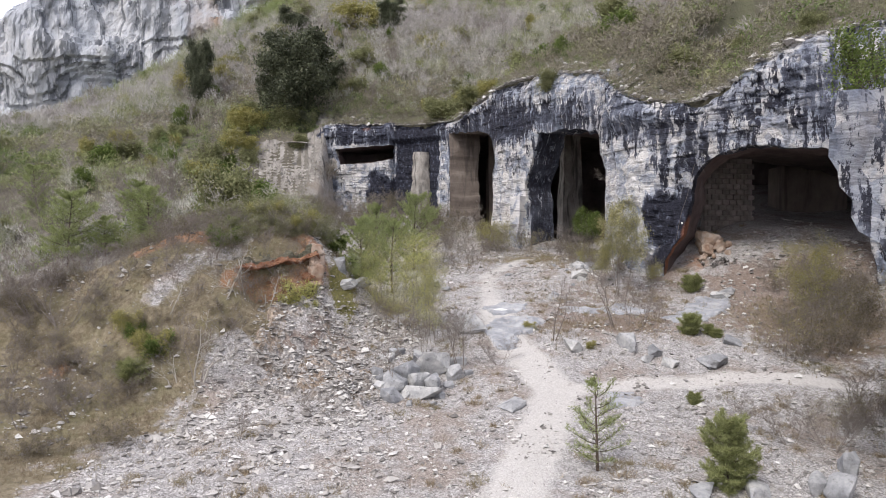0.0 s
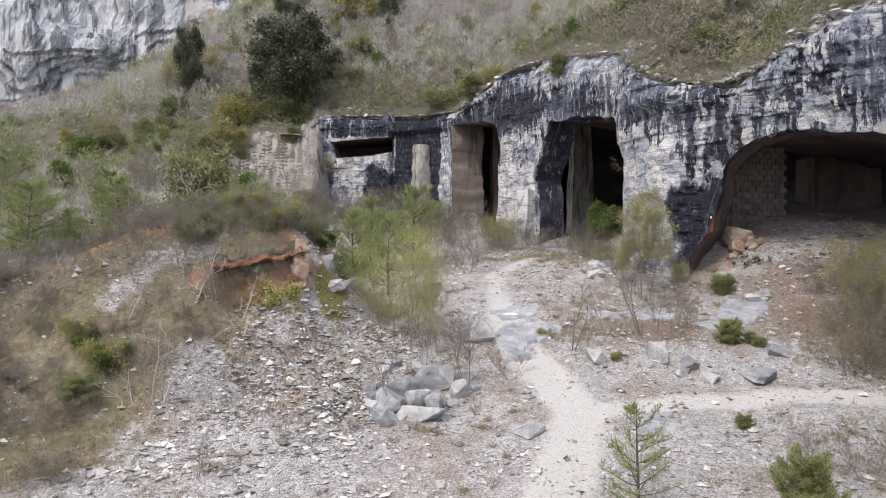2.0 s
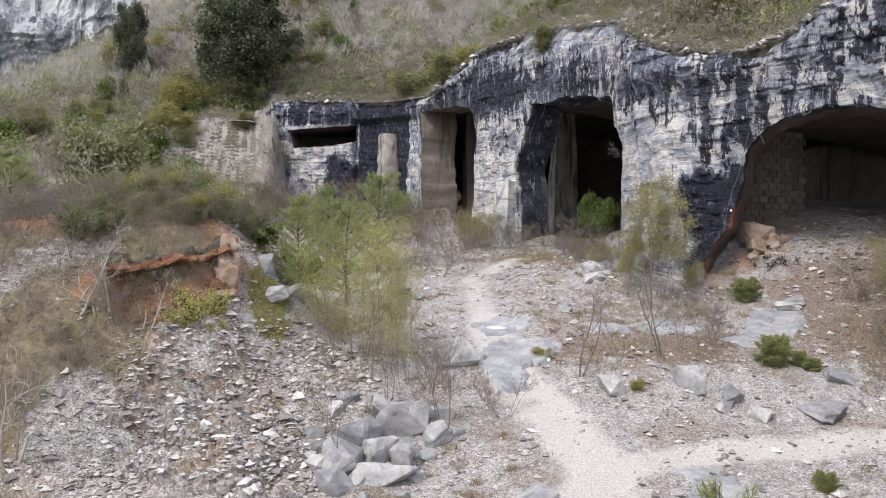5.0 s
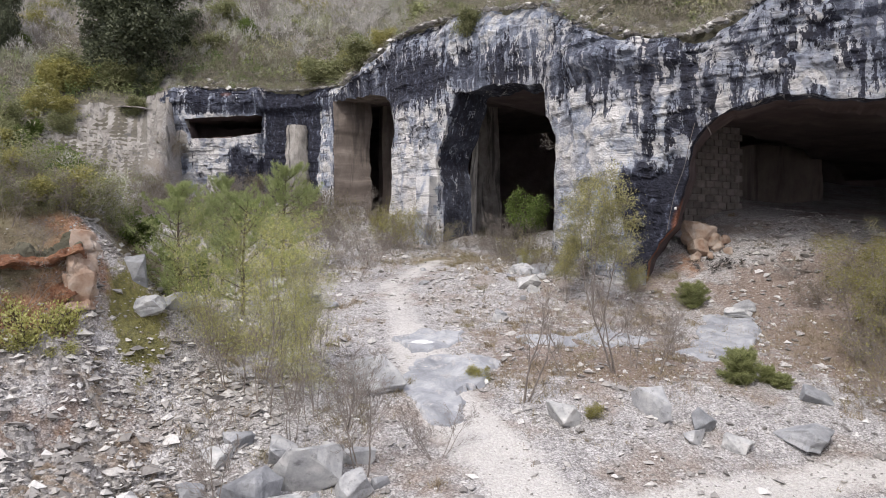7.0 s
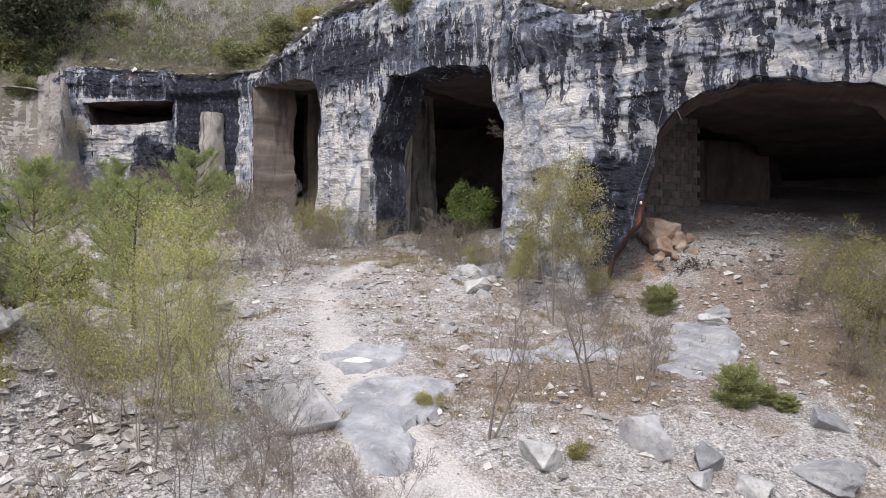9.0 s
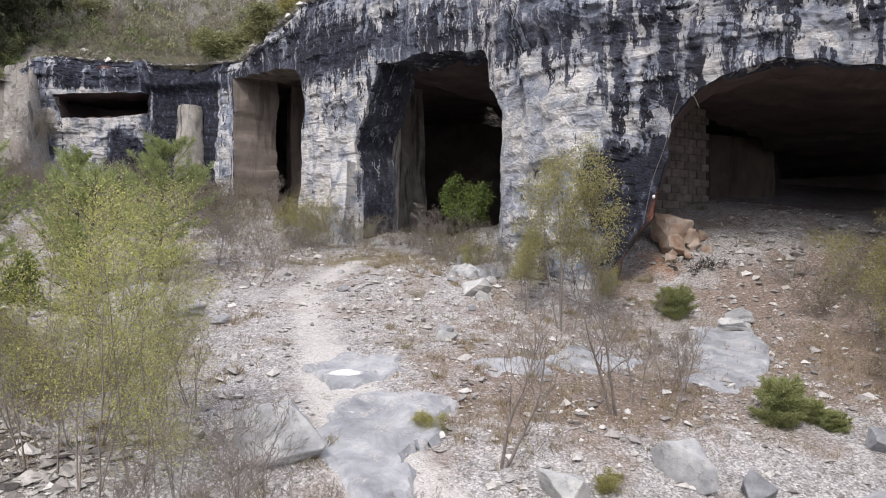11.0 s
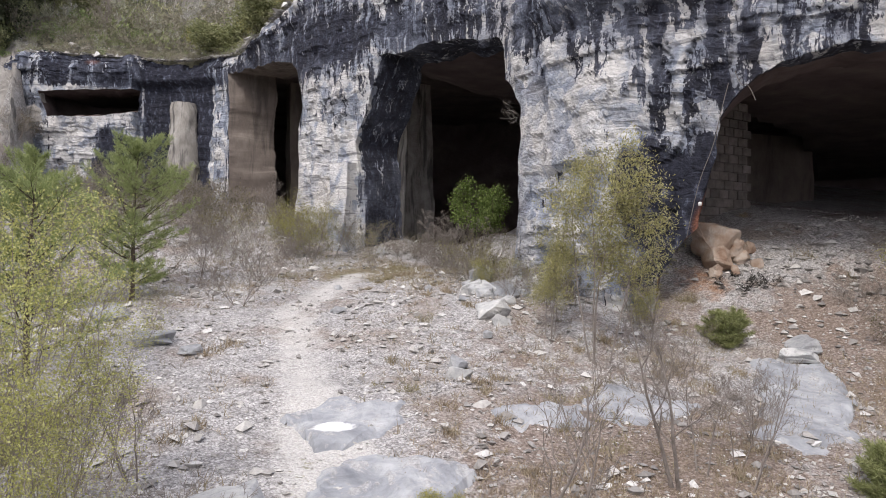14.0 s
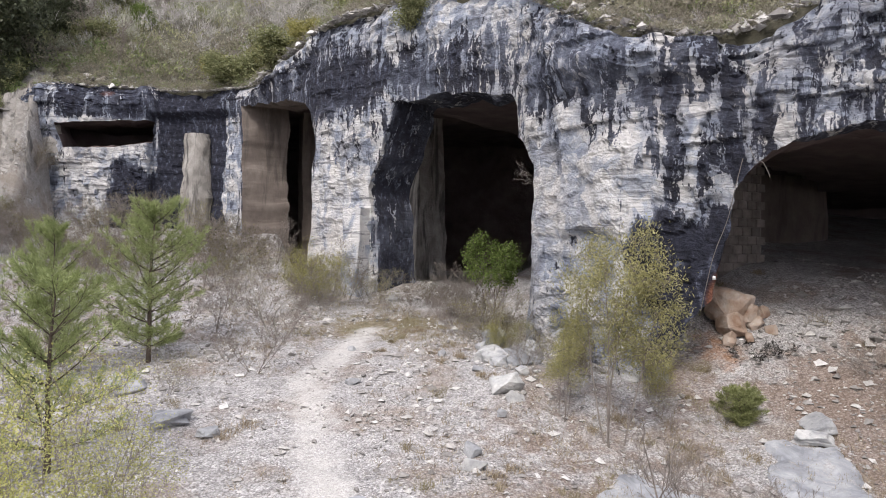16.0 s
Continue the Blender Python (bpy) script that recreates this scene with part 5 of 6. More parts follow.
def plant(name, label, category, seed, bark_mat, leaf_mat=None, leaf=(0.09, 0.05), per_tip=2, scatter=0.12, sides=5, group="", **shape):
    """A tree or shrub of its own: trunk, branches and crown of leaves."""
    rng = np.random.default_rng(seed + 5000)
    trunks, limbs, tips = grow(seed, **shape)
    root = new(name)
    tagged(root, label, category, group)
    limbs[:, 6:] = np.maximum(limbs[:, 6:], 0.0048)
    for trunk in trunks:
        part("trunk" if len(trunks) == 1 else "stem", mesh_from("stem", *rods(trunk, sides), bark_mat, None, True), root)
    part("twiggery", mesh_from("twiggery", *prisms(limbs, 3), bark_mat, None, True), root)["kind"] = "stuff"
    if leaf_mat is not None:
        c = np.repeat(tips, per_tip, 0)
        c = c + scatter * rng.normal(size=c.shape)
        part("crown", mesh_from("crown", *blades(c, rng, *leaf), leaf_mat), root)
    root.matrix_world = pose(0, 0, -400)
    return root


JUNIPER = foliage("juniper_needles", (0.19, 0.21, 0.085), (0.31, 0.335, 0.145), (0.43, 0.45, 0.22))


def pine(name, label, seed, height, width, whorls, per, tuft=26, needle=0.15, bushy=0.0, group="", leaf_mat=None):
    """Conifer: straight trunk, whorls of limbs that turn up at the ends, needle tufts along them."""
    rng = np.random.default_rng(seed)
    trunk, limbs, at, out = [], [], [], []
    shoot(rng, np.array([0, 0, -0.15]), np.array([0, 0, 1.0]), height, 0.014 * height + 0.02, 9, 0.02, 0.05, trunk, 0.12)
    path = np.array([t[:3] for t in trunk] + [trunk[-1][3:6]])
    for w in range(whorls):
        f = 0.10 + 0.88 * (w + rng.uniform(0, 0.5)) / whorls if not bushy else 0.02 + 0.95 * w / whorls
        base = np.array([np.interp(f, np.linspace(0, 1, len(path)), path[:, k]) for k in range(3)])
        ln = width * 0.5 * (1 - f ** (1.6 if bushy else 3.0)) ** (0.75 - 0.3 * bushy) * (0.5 + 0.5 * step(0, 0.3, f)) + 0.12
        turn = rng.uniform(0, 6.3)
        for k in range(per):
            a = turn + k * 2 * math.pi / per + rng.normal() * 0.25
            if rng.uniform() < (0.12 if bushy else 0.18):
                continue
            d = unit(np.array([math.cos(a), math.sin(a), 0.15 + 0.5 * f]))
            l2 = ln * (rng.uniform(0.7, 1.15) if bushy else rng.uniform(0.5, 1.3))
            pts, dirs = shoot(rng, base, d, l2, 0.012 + 0.008 * l2, 4, 0.1, 0.10, limbs)
            for i in range(1, 5):
                if i >= 1 or bushy:
                    at.append(pts[i]), out.append(dirs[i])
                for side in (-1, 1):
                    e = unit(dirs[i] + side * np.cross(dirs[i], [0, 0, 1]) * rng.uniform(0.6, 1.1) + np.array([0, 0, 0.15]))
                    sub, sd = shoot(rng, pts[i], e, l2 * 0.38 * (1.2 - i / 5) + 0.08, 0.008, 2, 0.12, 0.12, limbs)
                    at += sub[1:]
                    out += sd[1:]
    at.append(path[-1]), out.append(np.array([0, 0, 1.0]))
    at, out = np.repeat(np.array(at), tuft, 0), np.repeat(np.array(out), tuft, 0)
    c = at + rng.normal(size=at.shape) * 0.035 - out * rng.uniform(0, 0.1, (len(at), 1))
    root = new(name)
    tagged(root, label, "pine tree", group)
    part("trunk", mesh_from("trunk", *rods(np.array(trunk), 6), BARK_BROWN, None, True), root)
    part("twiggery", mesh_from("twiggery", *prisms(np.array(limbs), 3), BARK_BROWN, None, True), root)["kind"] = "stuff"
    part("crown", mesh_from("crown", *blades(c, rng, needle, 0.022, 0.1, out * 1.1), leaf_mat or NEEDLES), root)
    root.matrix_world = pose(0, 0, -400)
    return root


def stand(root, x, y, size=1.0, turn=0.0, sink=0.05, on_hill=False, wide=1.0):
    z = (hill_level(x, y) if on_hill else level(x, y)) - sink
    root.matrix_world = pose(x, y, z, 0, 0, turn) @ Matrix.Diagonal((size * wide, size * wide, size, 1))
    return root


def again(root, x, y, size=1.0, turn=0.0, sink=0.05, on_hill=False, wide=1.0):
    ob = copy_thing(root, root.matrix_world.copy())
    return stand(ob, x, y, size, turn, sink, on_hill, wide)


# pines
stand(pine("pine_sapling", "slender young pine with sparse green needles on rubble", 401, 3.9, 2.3, 9, 4, 8), 6.2, 28.2)
stand(pine("pine_bush", "dense bushy young pine beside pale boulders", 402, 2.7, 2.2, 12, 7, 24, 0.15, 1.0, leaf_mat=JUNIPER), 10.8, 26.7)
tall = pine("pine_tree", "green pine with layered limbs above white rubble", 403, 7.6, 4.8, 12, 7, 22, 0.25)
stand(tall, -2.7, 65.0, 0.96)
stand(pine("pine_tree", "young pine with open limbs and loose green tufts", 405, 5.8, 4.4, 8, 5, 20, 0.24), -3.9, 53.6)
again(tall, -5.3, 46.0, 0.62, 60)
again(tall, -6.1, 62.9, 0.86, 250, wide=0.8)
for k, (x, y, h) in enumerate([(-28.3, 53.1, 3.6), (-26.0, 54.1, 2.0), (-23.0, 55.2, 3.0), (-45.3, 78.4, 3.4), (-31, 56, 2.6), (-25, 58, 3.0)]):
    again(tall, x, y, 1.6 * h / 7.6, 47 * k, wide=1.2)
# junipers
jun = pine("juniper_bush", "dense green juniper bush on limestone rubble", 404, 1.4, 1.7, 9, 8, 16, 0.16, 1.0, leaf_mat=JUNIPER)
stand(jun, 15.3, 43.5, 0.85)
for k, (x, y, h, w) in enumerate([(16.4, 43.5, 0.6, 1.0), (18.9, 53.5, 1.15, 1.15), (16.7, 43.0, 0.5, 1.3), (-15.7, 35.6, 1.0, 1.3), (12.6, 35.2, 0.6, 1.0)]):
    again(jun, x, y, h / 1.4, 61 * k, wide=w)

# slender leafing saplings in a clump
sap = [plant("leafing_sapling", "slender multi-stemmed sapling with sparse spring leaves", "tree", 410 + k, BARK_TREE, LEAF_SPRING, (0.06, 0.034), 8, 0.26, 5, "saplings beside the path",
             height=7.6, stems=4, splay=0.2, kids=(9, 5, 3), reach=(0.28, 0.5, 0.5), angle=0.7, lift=0.12, wander=0.15, girth=0.0075, low=0.12, foot=0.4) for k in range(3)]
for k, (x, y, h) in enumerate([(-3.1, 43.8, 6.0), (-2.1, 42.8, 6.4), (-1.2, 43.6, 6.0), (-0.5, 42.3, 4.6), (-2.5, 45.0, 6.0), (-3.9, 45.6, 5.2), (-1.5, 46.0, 4.6)]):
    (stand if k < 3 else again)(sap[k % 3], x, y, h / 7.6, 83 * k)

# leafless shrubs and small trees
bare = [plant("bare_tree", "small leafless grey-brown tree with fine twigs", "tree", 430 + k, BARK_TREE, None, sides=6, group="leafless trees on the quarry floor",
              height=3.4, stems=(2, 3, 5)[k], splay=(0.25, 0.32, 0.5)[k], kids=(8, 6, 5), reach=(0.46, 0.55, 0.55), angle=0.75, lift=0.12, wander=0.2, girth=0.016, low=0.3) for k in range(3)]
crooked = plant("bare_sapling", "leafless young tree with crooked dark trunks and open limbs", "tree", 436, BARK_TREE, None, sides=6, group="leafless trees on the quarry floor",
                height=3.4, stems=2, splay=0.32, kids=(6, 5, 3), reach=(0.5, 0.5, 0.5), angle=0.7, lift=0.16, wander=0.26, girth=0.025, low=0.3, foot=0.2)
stand(crooked, 6.7, 43.3, 1.2, 215)
again(crooked, 11.2, 45.2, 1.35, 140)
again(crooked, 12.4, 44.6, 0.9, 260, wide=0.7)
again(crooked, 8.9, 44.3, 0.8, 60)
spots = [(13.0, 45.6, 2.4, 0), (1.8, 61.6, 2.6, 2), (-2.9, 36.6, 3.4, 0), (1.0, 39.8, 3.4, 1), (3.2, 40.2, 2.0, 2), (23.9, 48.0, 3.6, 0),
         (16.3, 55.0, 2.8, 1), (12.8, 68.3, 3.7, 2), (13.2, 66.2, 3.2, 2), (15.1, 30.6, 2.0, 2), (13.9, 32.4, 1.7, 2), (16.6, 30.1, 2.7, 2), (20.3, 34.8, 2.3, 2), (-12.6, 36.0, 3.8, 0),
         (-21.0, 38.8, 4.7, 2), (-23.0, 39.6, 3.8, 2), (-15.8, 40.6, 3.3, 1), (11.8, 45.4, 3.0, 0), (-0.3, 47.5, 2.6, 1), (-6.0, 33.0, 1.6, 2),
         (-9.0, 30.5, 1.8, 1), (13.4, 50.2, 1.8, 2), (3.0, 66.0, 2.4, 2), (0.0, 68.5, 2.8, 2), (5.0, 70.0, 2.0, 2), (25.0, 45.5, 3.2, 1), (22.5, 44.0, 3.0, 2),
         (26.5, 47.0, 3.2, 2), (0.6, 42.0, 2.6, 2), (-1.2, 41.2, 2.4, 1), (14.2, 46.5, 1.9, 2), (-13.5, 42.0, 2.4, 2), (-11.2, 40.2, 2.6, 1), (24.5, 53.0, 1.8, 2), (26.0, 51.5, 2.2, 1)]
for k, (x, y, h, v) in enumerate(spots):
    (stand if k in (0, 1, 3) else again)(bare[v], x, y, h / 3.4, 71 * k + 10, wide=1.15)
pale = plant("lichen_tree", "leafless tree with pale lichen-covered crooked branches", "tree", 440, BARK_PALE, None, sides=5, height=3.0, stems=2, splay=0.35, kids=(7, 5, 3), reach=(0.5, 0.55, 0.5), angle=0.8, lift=0.08, wander=0.28, girth=0.03, low=0.25)
stand(pale, -10.4, 41.0, 1.0, 20)
for k, (x, y, h) in enumerate([(-12.6, 40.2, 4.2), (-11.5, 40.3, 3.6), (2.9, 67.2, 4.2), (-12.6, 36.2, 4.6), (-15.2, 38.7, 3.0), (-13.6, 35.6, 2.6), (-14.2, 47.5, 4.5), (-18.5, 46.5, 4.2)]):
    again(pale, x, y, h / 3.0, 90 * k)

rng = np.random.default_rng(41)
count = 0
while count < 110:
    x, y = rng.uniform(-28, -8.5), rng.uniform(31, 46)
    if -8 - (43 - y) * 0.66 - x < 0.5:
        continue
    again(bare[int(rng.integers(0, 3))], x, y, rng.uniform(0.7, 2.1) / 3.4, rng.uniform(0, 360), wide=1.35)
    count += 1

# broad shrub with hanging yellow catkins before the pier
catkin = plant("catkin_shrub", "broad shrub covered in hanging yellow-green catkins", "shrub", 463, BARK_TREE, LEAF_CATKIN, (0.10, 0.024), 9, 0.16, group="catkin shrubs before the pier",
               height=5.6, stems=4, splay=0.2, kids=(10, 6, 4), reach=(0.28, 0.5, 0.5), angle=0.85, lift=0.0, wander=0.18, girth=0.011, low=0.36, foot=0.22)
stand(catkin, 13.5, 53.0, 1.42, wide=0.9)
again(catkin, 12.3, 54.6, 0.75, 130, wide=0.9)
olive = plant("olive_shrub", "half-leafless olive-brown shrub with dense fine twigs", "shrub", 451, BARK_TREE, LEAF_YELLOW, (0.06, 0.03), 1, 0.16, group="scrub below the cliff",
              height=3.8, stems=6, splay=0.5, kids=(8, 5, 3), reach=(0.4, 0.55, 0.5), angle=0.7, lift=0.08, wander=0.18, girth=0.009, low=0.15, foot=0.3)
stand(olive, 5.8, 72.2, 1.1, 0)
for k, (x, y, h, w) in enumerate([(19.6, 39.9, 4.2, 1), (23.4, 43.1, 3.6, 1), (21.5, 41.2, 2.6, 1.2), (26.1, 49.0, 4.2, 1), (27.6, 46.0, 3.4, 1.1), (8.5, 72.4, 3.0, 1.1), (3.0, 79.0, 3.4, 1.1), (12.6, 64.0, 2.2, 1.2), (17.6, 53.4, 1.2, 1.2), (16.0, 54.2, 1.6, 1.3),
                                  (12.9, 58.8, 1.8, 1.2), (26.8, 40.5, 2.6, 1.2), (24.8, 45.6, 2.6, 1.3), (19.8, 33.2, 1.8, 1.3), (17.6, 32.0, 1.4, 1.3), (22.2, 34.0, 2.0, 1.2), (28.5, 43.5, 3.0, 1.2), (18.2, 33.9, 1.3, 1.4), (26.6, 45.6, 2.0, 1.4)]):
    again(olive, x, y, h / 3.8, 53 * k, wide=w)
thicket = plant("thicket_shrub", "dense brown thicket shrub with sparse olive leaves", "shrub", 462, BARK_TREE, LEAF_THICKET, (0.07, 0.035), 1, 0.16, group="thicket beside the side path",
                height=2.6, stems=8, splay=0.6, kids=(9, 6, 3), reach=(0.42, 0.55, 0.5), angle=0.7, lift=0.06, wander=0.2, girth=0.011, low=0.1, foot=0.35)
stand(thicket, 22.0, 41.0, 1.0)
for k, (x, y, h) in enumerate([(23.6, 42.4, 2.2), (25.2, 43.8, 2.6), (26.4, 46.4, 2.4), (22.8, 45.0, 1.8), (27.6, 44.4, 2.8), (25.4, 48.2, 2.2), (20.2, 40.2, 1.8), (20.6, 33.6, 1.6), (18.9, 32.2, 1.4), (28.4, 47.6, 2.6), (24.6, 50.6, 1.6)]):
    again(thicket, x, y, h / 2.6, 57 * k, wide=1.25)
rng = np.random.default_rng(53)
count = 0
while count < 44:
    x, y = rng.uniform(-25, -8.5), rng.uniform(29, 45)
    if -8 - min((43 - y) * 0.66, 4.0 + (43 - y) * 0.1) - x > 0.6:
        again(thicket, x, y, rng.uniform(0.5, 1.5) / 2.6, rng.uniform(0, 360), wide=1.4)
        count += 1
rng = np.random.default_rng(43)
count = 0
while count < 62:
    if count < 36:
        x, y = rng.uniform(-26, -9), rng.uniform(33, 45)
        h = rng.uniform(0.7, 1.5)
        if -8 - (43 - y) * 0.66 - x < 0.4:
            continue
    else:
        x, y = rng.uniform(-15, 5), rng.uniform(58, 98)
        h = rng.uniform(1.2, 3.0)
        s, _, _ = to_line([x], [y])
        if s[0] > -1.5 or (abs(x - 4.2) < 2 and y < 70):
            continue
    again(olive, x, y, h / 3.8, rng.uniform(0, 360), wide=1.25)
    count += 1
rng = np.random.default_rng(61)
count = 0
while count < 70:
    x, y = rng.uniform(-17, 3.5), rng.uniform(78, 101)
    s, _, _ = to_line([x], [y])
    if s[0] > -1.2:
        continue
    again((olive, thicket, bare[0], bare[1], bare[2])[count % 5], x, y, rng.uniform(1.8, 3.8) / (3.8, 2.6, 3.4, 3.4, 3.4)[count % 5], rng.uniform(0, 360), wide=1.2)
    count += 1
for k, (x, y, h, v) in enumerate([(9.4, 71.0, 2.4, 0), (10.8, 69.4, 2.0, 2), (12.0, 66.8, 2.6, 1), (11.4, 64.6, 1.8, 2), (12.6, 63.2, 2.6, 0), (13.0, 61.9, 2.2, 3), (7.4, 75.0, 3.0, 2), (9.0, 74.4, 2.2, 0), (11.4, 72.4, 1.8, 3), (4.6, 73.4, 2.2, 1),
                                  (2.2, 71.0, 2.0, 2), (0.2, 73.5, 2.4, 1), (-1.6, 70.0, 2.0, 2), (13.6, 68.6, 2.4, 3), (14.2, 63.4, 2.8, 0), (12.2, 57.9, 1.6, 2), (13.6, 57.4, 2.2, 0), (6.0, 76.6, 2.8, 0), (3.8, 82.0, 2.6, 1), (1.6, 86.0, 3.0, 2), (14.6, 57.0, 1.8, 3), (0.6, 63.4, 1.2, 2), (8.6, 68.0, 1.2, 0)]):
    again((olive, bare[1], bare[2], thicket)[v], x, y, h / (3.8, 3.4, 3.4, 2.6)[v], 97 * k, wide=1.25)
hazy = plant("yellow_bush", "rounded yellow-olive bush with fine twigs at the cliff foot", "shrub", 464, BARK_GREY, LEAF_YELLOW, (0.075, 0.04), 5, 0.2, group="yellow bushes at the cliff foot",
             height=3.6, stems=7, splay=0.5, kids=(9, 5, 3), reach=(0.4, 0.5, 0.5), angle=0.75, lift=0.06, wander=0.18, girth=0.010, low=0.12, foot=0.3)
stand(hazy, 5.6, 73.5, 1.0, 0)
for k, (x, y, h) in enumerate([(4.6, 75.5, 2.6), (12.4, 60.6, 1.8), (16.6, 55.2, 1.6), (26.6, 50.8, 3.4), (24.8, 47.2, 3.6)]):
    again(hazy, x, y, h / 3.6, 63 * k)
stand(plant("evergreen_bush", "bright green leafy bush in the cave mouth", "shrub", 452, BARK_BROWN, LEAF_BRIGHT, (0.13, 0.07), 6, 0.16, height=5.4, stems=3, splay=0.12, kids=(10, 6, 3), reach=(0.27, 0.5, 0.5), girth=0.010, low=0.5), 13.3, 65.2, 1.0)

crest = plant("evergreen_bush", "bright green leafy bush on top of the rock spur", "shrub", 456, BARK_BROWN, LEAF_BRIGHT, (0.11, 0.06), 3, 0.16, height=2.6, stems=6, splay=0.6, kids=(8, 5, 3), reach=(0.4, 0.5, 0.5), girth=0.012, low=0.1)
crest.matrix_world = pose(15.2, 24.2, 14.9, 0, 0, 0) @ Matrix.Diagonal((1.15, 1.15, 1.15, 1))

# shrubs on the spoil mound
green = plant("green_shrub", "rounded green leafy shrub on dry grass slope", "shrub", 453, BARK_BROWN, LEAF_BRIGHT, (0.10, 0.06), 4, 0.10, height=1.4, stems=6, splay=0.7, kids=(7, 5, 3), reach=(0.45, 0.5, 0.5), girth=0.012, low=0.1)
stand(green, -14.9, 36.8, 0.95)
for k, (x, y, h) in enumerate([(-16.3, 37.3, 0.9), (-7.5, 48.0, 1.6), (-6.2, 52.0, 1.8), (-10.5, 55.0, 2.0)]):
    again(green, x, y, h / 1.4, 77 * k)
spring = plant("fresh_shrub", "small shrub in fresh yellow-green leaf", "shrub", 457, BARK_GREY, LEAF_YELLOW, (0.08, 0.045), 4, 0.12, height=1.4, stems=6, splay=0.5, kids=(7, 5, 3), reach=(0.4, 0.5, 0.5), girth=0.012, low=0.1)
stand(spring, -10.8, 45.4, 1.2)
again(spring, 5.6, 44.9, 0.45, 20, wide=1.1)
again(spring, 8.8, 41.6, 0.36, 120, wide=1.2)
grey = plant("grey_green_shrub", "grey-green half-leafy shrub on the spoil mound", "shrub", 454, BARK_GREY, LEAF_OLIVE, (0.07, 0.036), 2, 0.12, height=1.9, stems=7, splay=0.6, kids=(8, 5, 3), reach=(0.42, 0.5, 0.5), girth=0.010, low=0.1)
for x, y, h in ((-15.1, 36.7, 1.5), (-16.7, 37.5, 1.3)):
    again(spring, x, y, h / 1.4, 40 * h)
stand(grey, -12.3, 44.6, 1.0)
for k, (x, y, h) in enumerate([(-10.6, 44.9, 2.1), (-11.4, 46.5, 2.4), (-9.0, 46.5, 1.7), (-13.5, 46.0, 2.0), (-7.8, 47.0, 1.9), (-10.0, 48.2, 2.4), (-17.0, 46.0, 1.8), (-19.5, 45.0, 2.0)]):
    again(grey, x, y, h / 1.9, 67 * k)
rng = np.random.default_rng(67)
for k in range(34):
    x = rng.uniform(-14.2, -8.2)
    y = np.interp(x, (-14.2, -8.2), (42.0, 44.4)) + rng.uniform(0.1, 2.6)
    kind = (grey, bare[2], spring, bare[1], green)[(0, 1, 3, 0, 1, 2, 3, 0, 4, 1)[k % 10]]
    again(kind, x, y, rng.uniform(0.7, 1.6) / {grey: 1.9, spring: 1.4, green: 1.4}.get(kind, 3.4), rng.uniform(0, 360), wide=1.35)
spurge = plant("cushion_shrub", "low yellow-green leafy shrub on the mound edge", "shrub", 455, BARK_BROWN, LEAF_SPRING, (0.055, 0.034), 2, 0.10, height=0.7, stems=9, splay=1.4, kids=(6, 5, 3), reach=(0.5, 0.5, 0.5), girth=0.012, low=0.1)
stand(spurge, -8.7, 42.3, 2.1, wide=0.8)
for k, (x, y, h) in enumerate([(-9.3, 42.0, 1.0), (-9.6, 45.9, 1.2), (-8.0, 42.0, 0.7)]):
    again(spurge, x, y, h / 0.9, 80 * k, 0.2, wide=1.2)
big = plant("holm_oak", "massive dark evergreen holm oak with a dense crown", "tree", 460, BARK_BROWN, LEAF_DARK, (0.40, 0.24), 13, 0.45, height=12.5, stems=3, splay=0.22, kids=(13, 7, 4), reach=(0.42, 0.5, 0.5), angle=0.95, lift=0.06, girth=0.012, low=0.05, foot=0.6)
stand(big, -24.4, 107.5, 1.1, on_hill=True, wide=1.05)
for k, (x, y, h, w) in enumerate([(-40.4, 114.6, 11.5, 0.5), (-29.8, 137.7, 6.5, 1.3), (-9.9, 146.2, 6.5, 1.1), (-27.6, 113.1, 5.0, 1.1), (-19.5, 117, 6.0, 1.2), (-20.6, 106.0, 3.4, 1.2)]):
    again(big, x, y, h / 12.5, 91 * k, on_hill=True, wide=w, sink=0.3)
hillgreen = [plant("hillside_tree", lab, "tree", 470 + k, BARK_BROWN, m, (0.31, 0.15), 6, 0.42, group="leafy trees on the hillside", height=4.5, stems=4, splay=0.4, kids=(9, 5, 3), reach=(0.42, 0.5, 0.5), angle=0.8, girth=0.011, low=0.1)
             for k, (m, lab) in enumerate([(LEAF_BRIGHT, "fresh green leafy tree among bare hillside scrub"), (LEAF_YELLOW, "yellow-green flowering tree among bare hillside scrub"), (LEAF_OLIVE, "dull olive evergreen shrub among bare hillside scrub")])]
again(hillgreen[2], -15.5, 49.0, 1.0, 30, wide=0.9)
named = [(-50.0, 98.2, 2.8, 1), (-19.1, 78.1, 3.5, 0), (-29.5, 95.8, 3.6, 0), (-18.3, 148.3, 6.4, 1), (-2.6, 135.7, 4.0, 1), (12.7, 78.9, 2.6, 0), (21.0, 60.2, 2.4, 2), (25.5, 60.3, 2.0, 2), (-43.3, 121.3, 3.6, 1), (-58.3, 129.9, 3.0, 1), (-20.6, 139.3, 4.8, 0), (3.3, 89.7, 3.0, 2), (3.4, 100.7, 3.4, 1), (-43.0, 151.3, 4.0, 0)]
rng = np.random.default_rng(17)
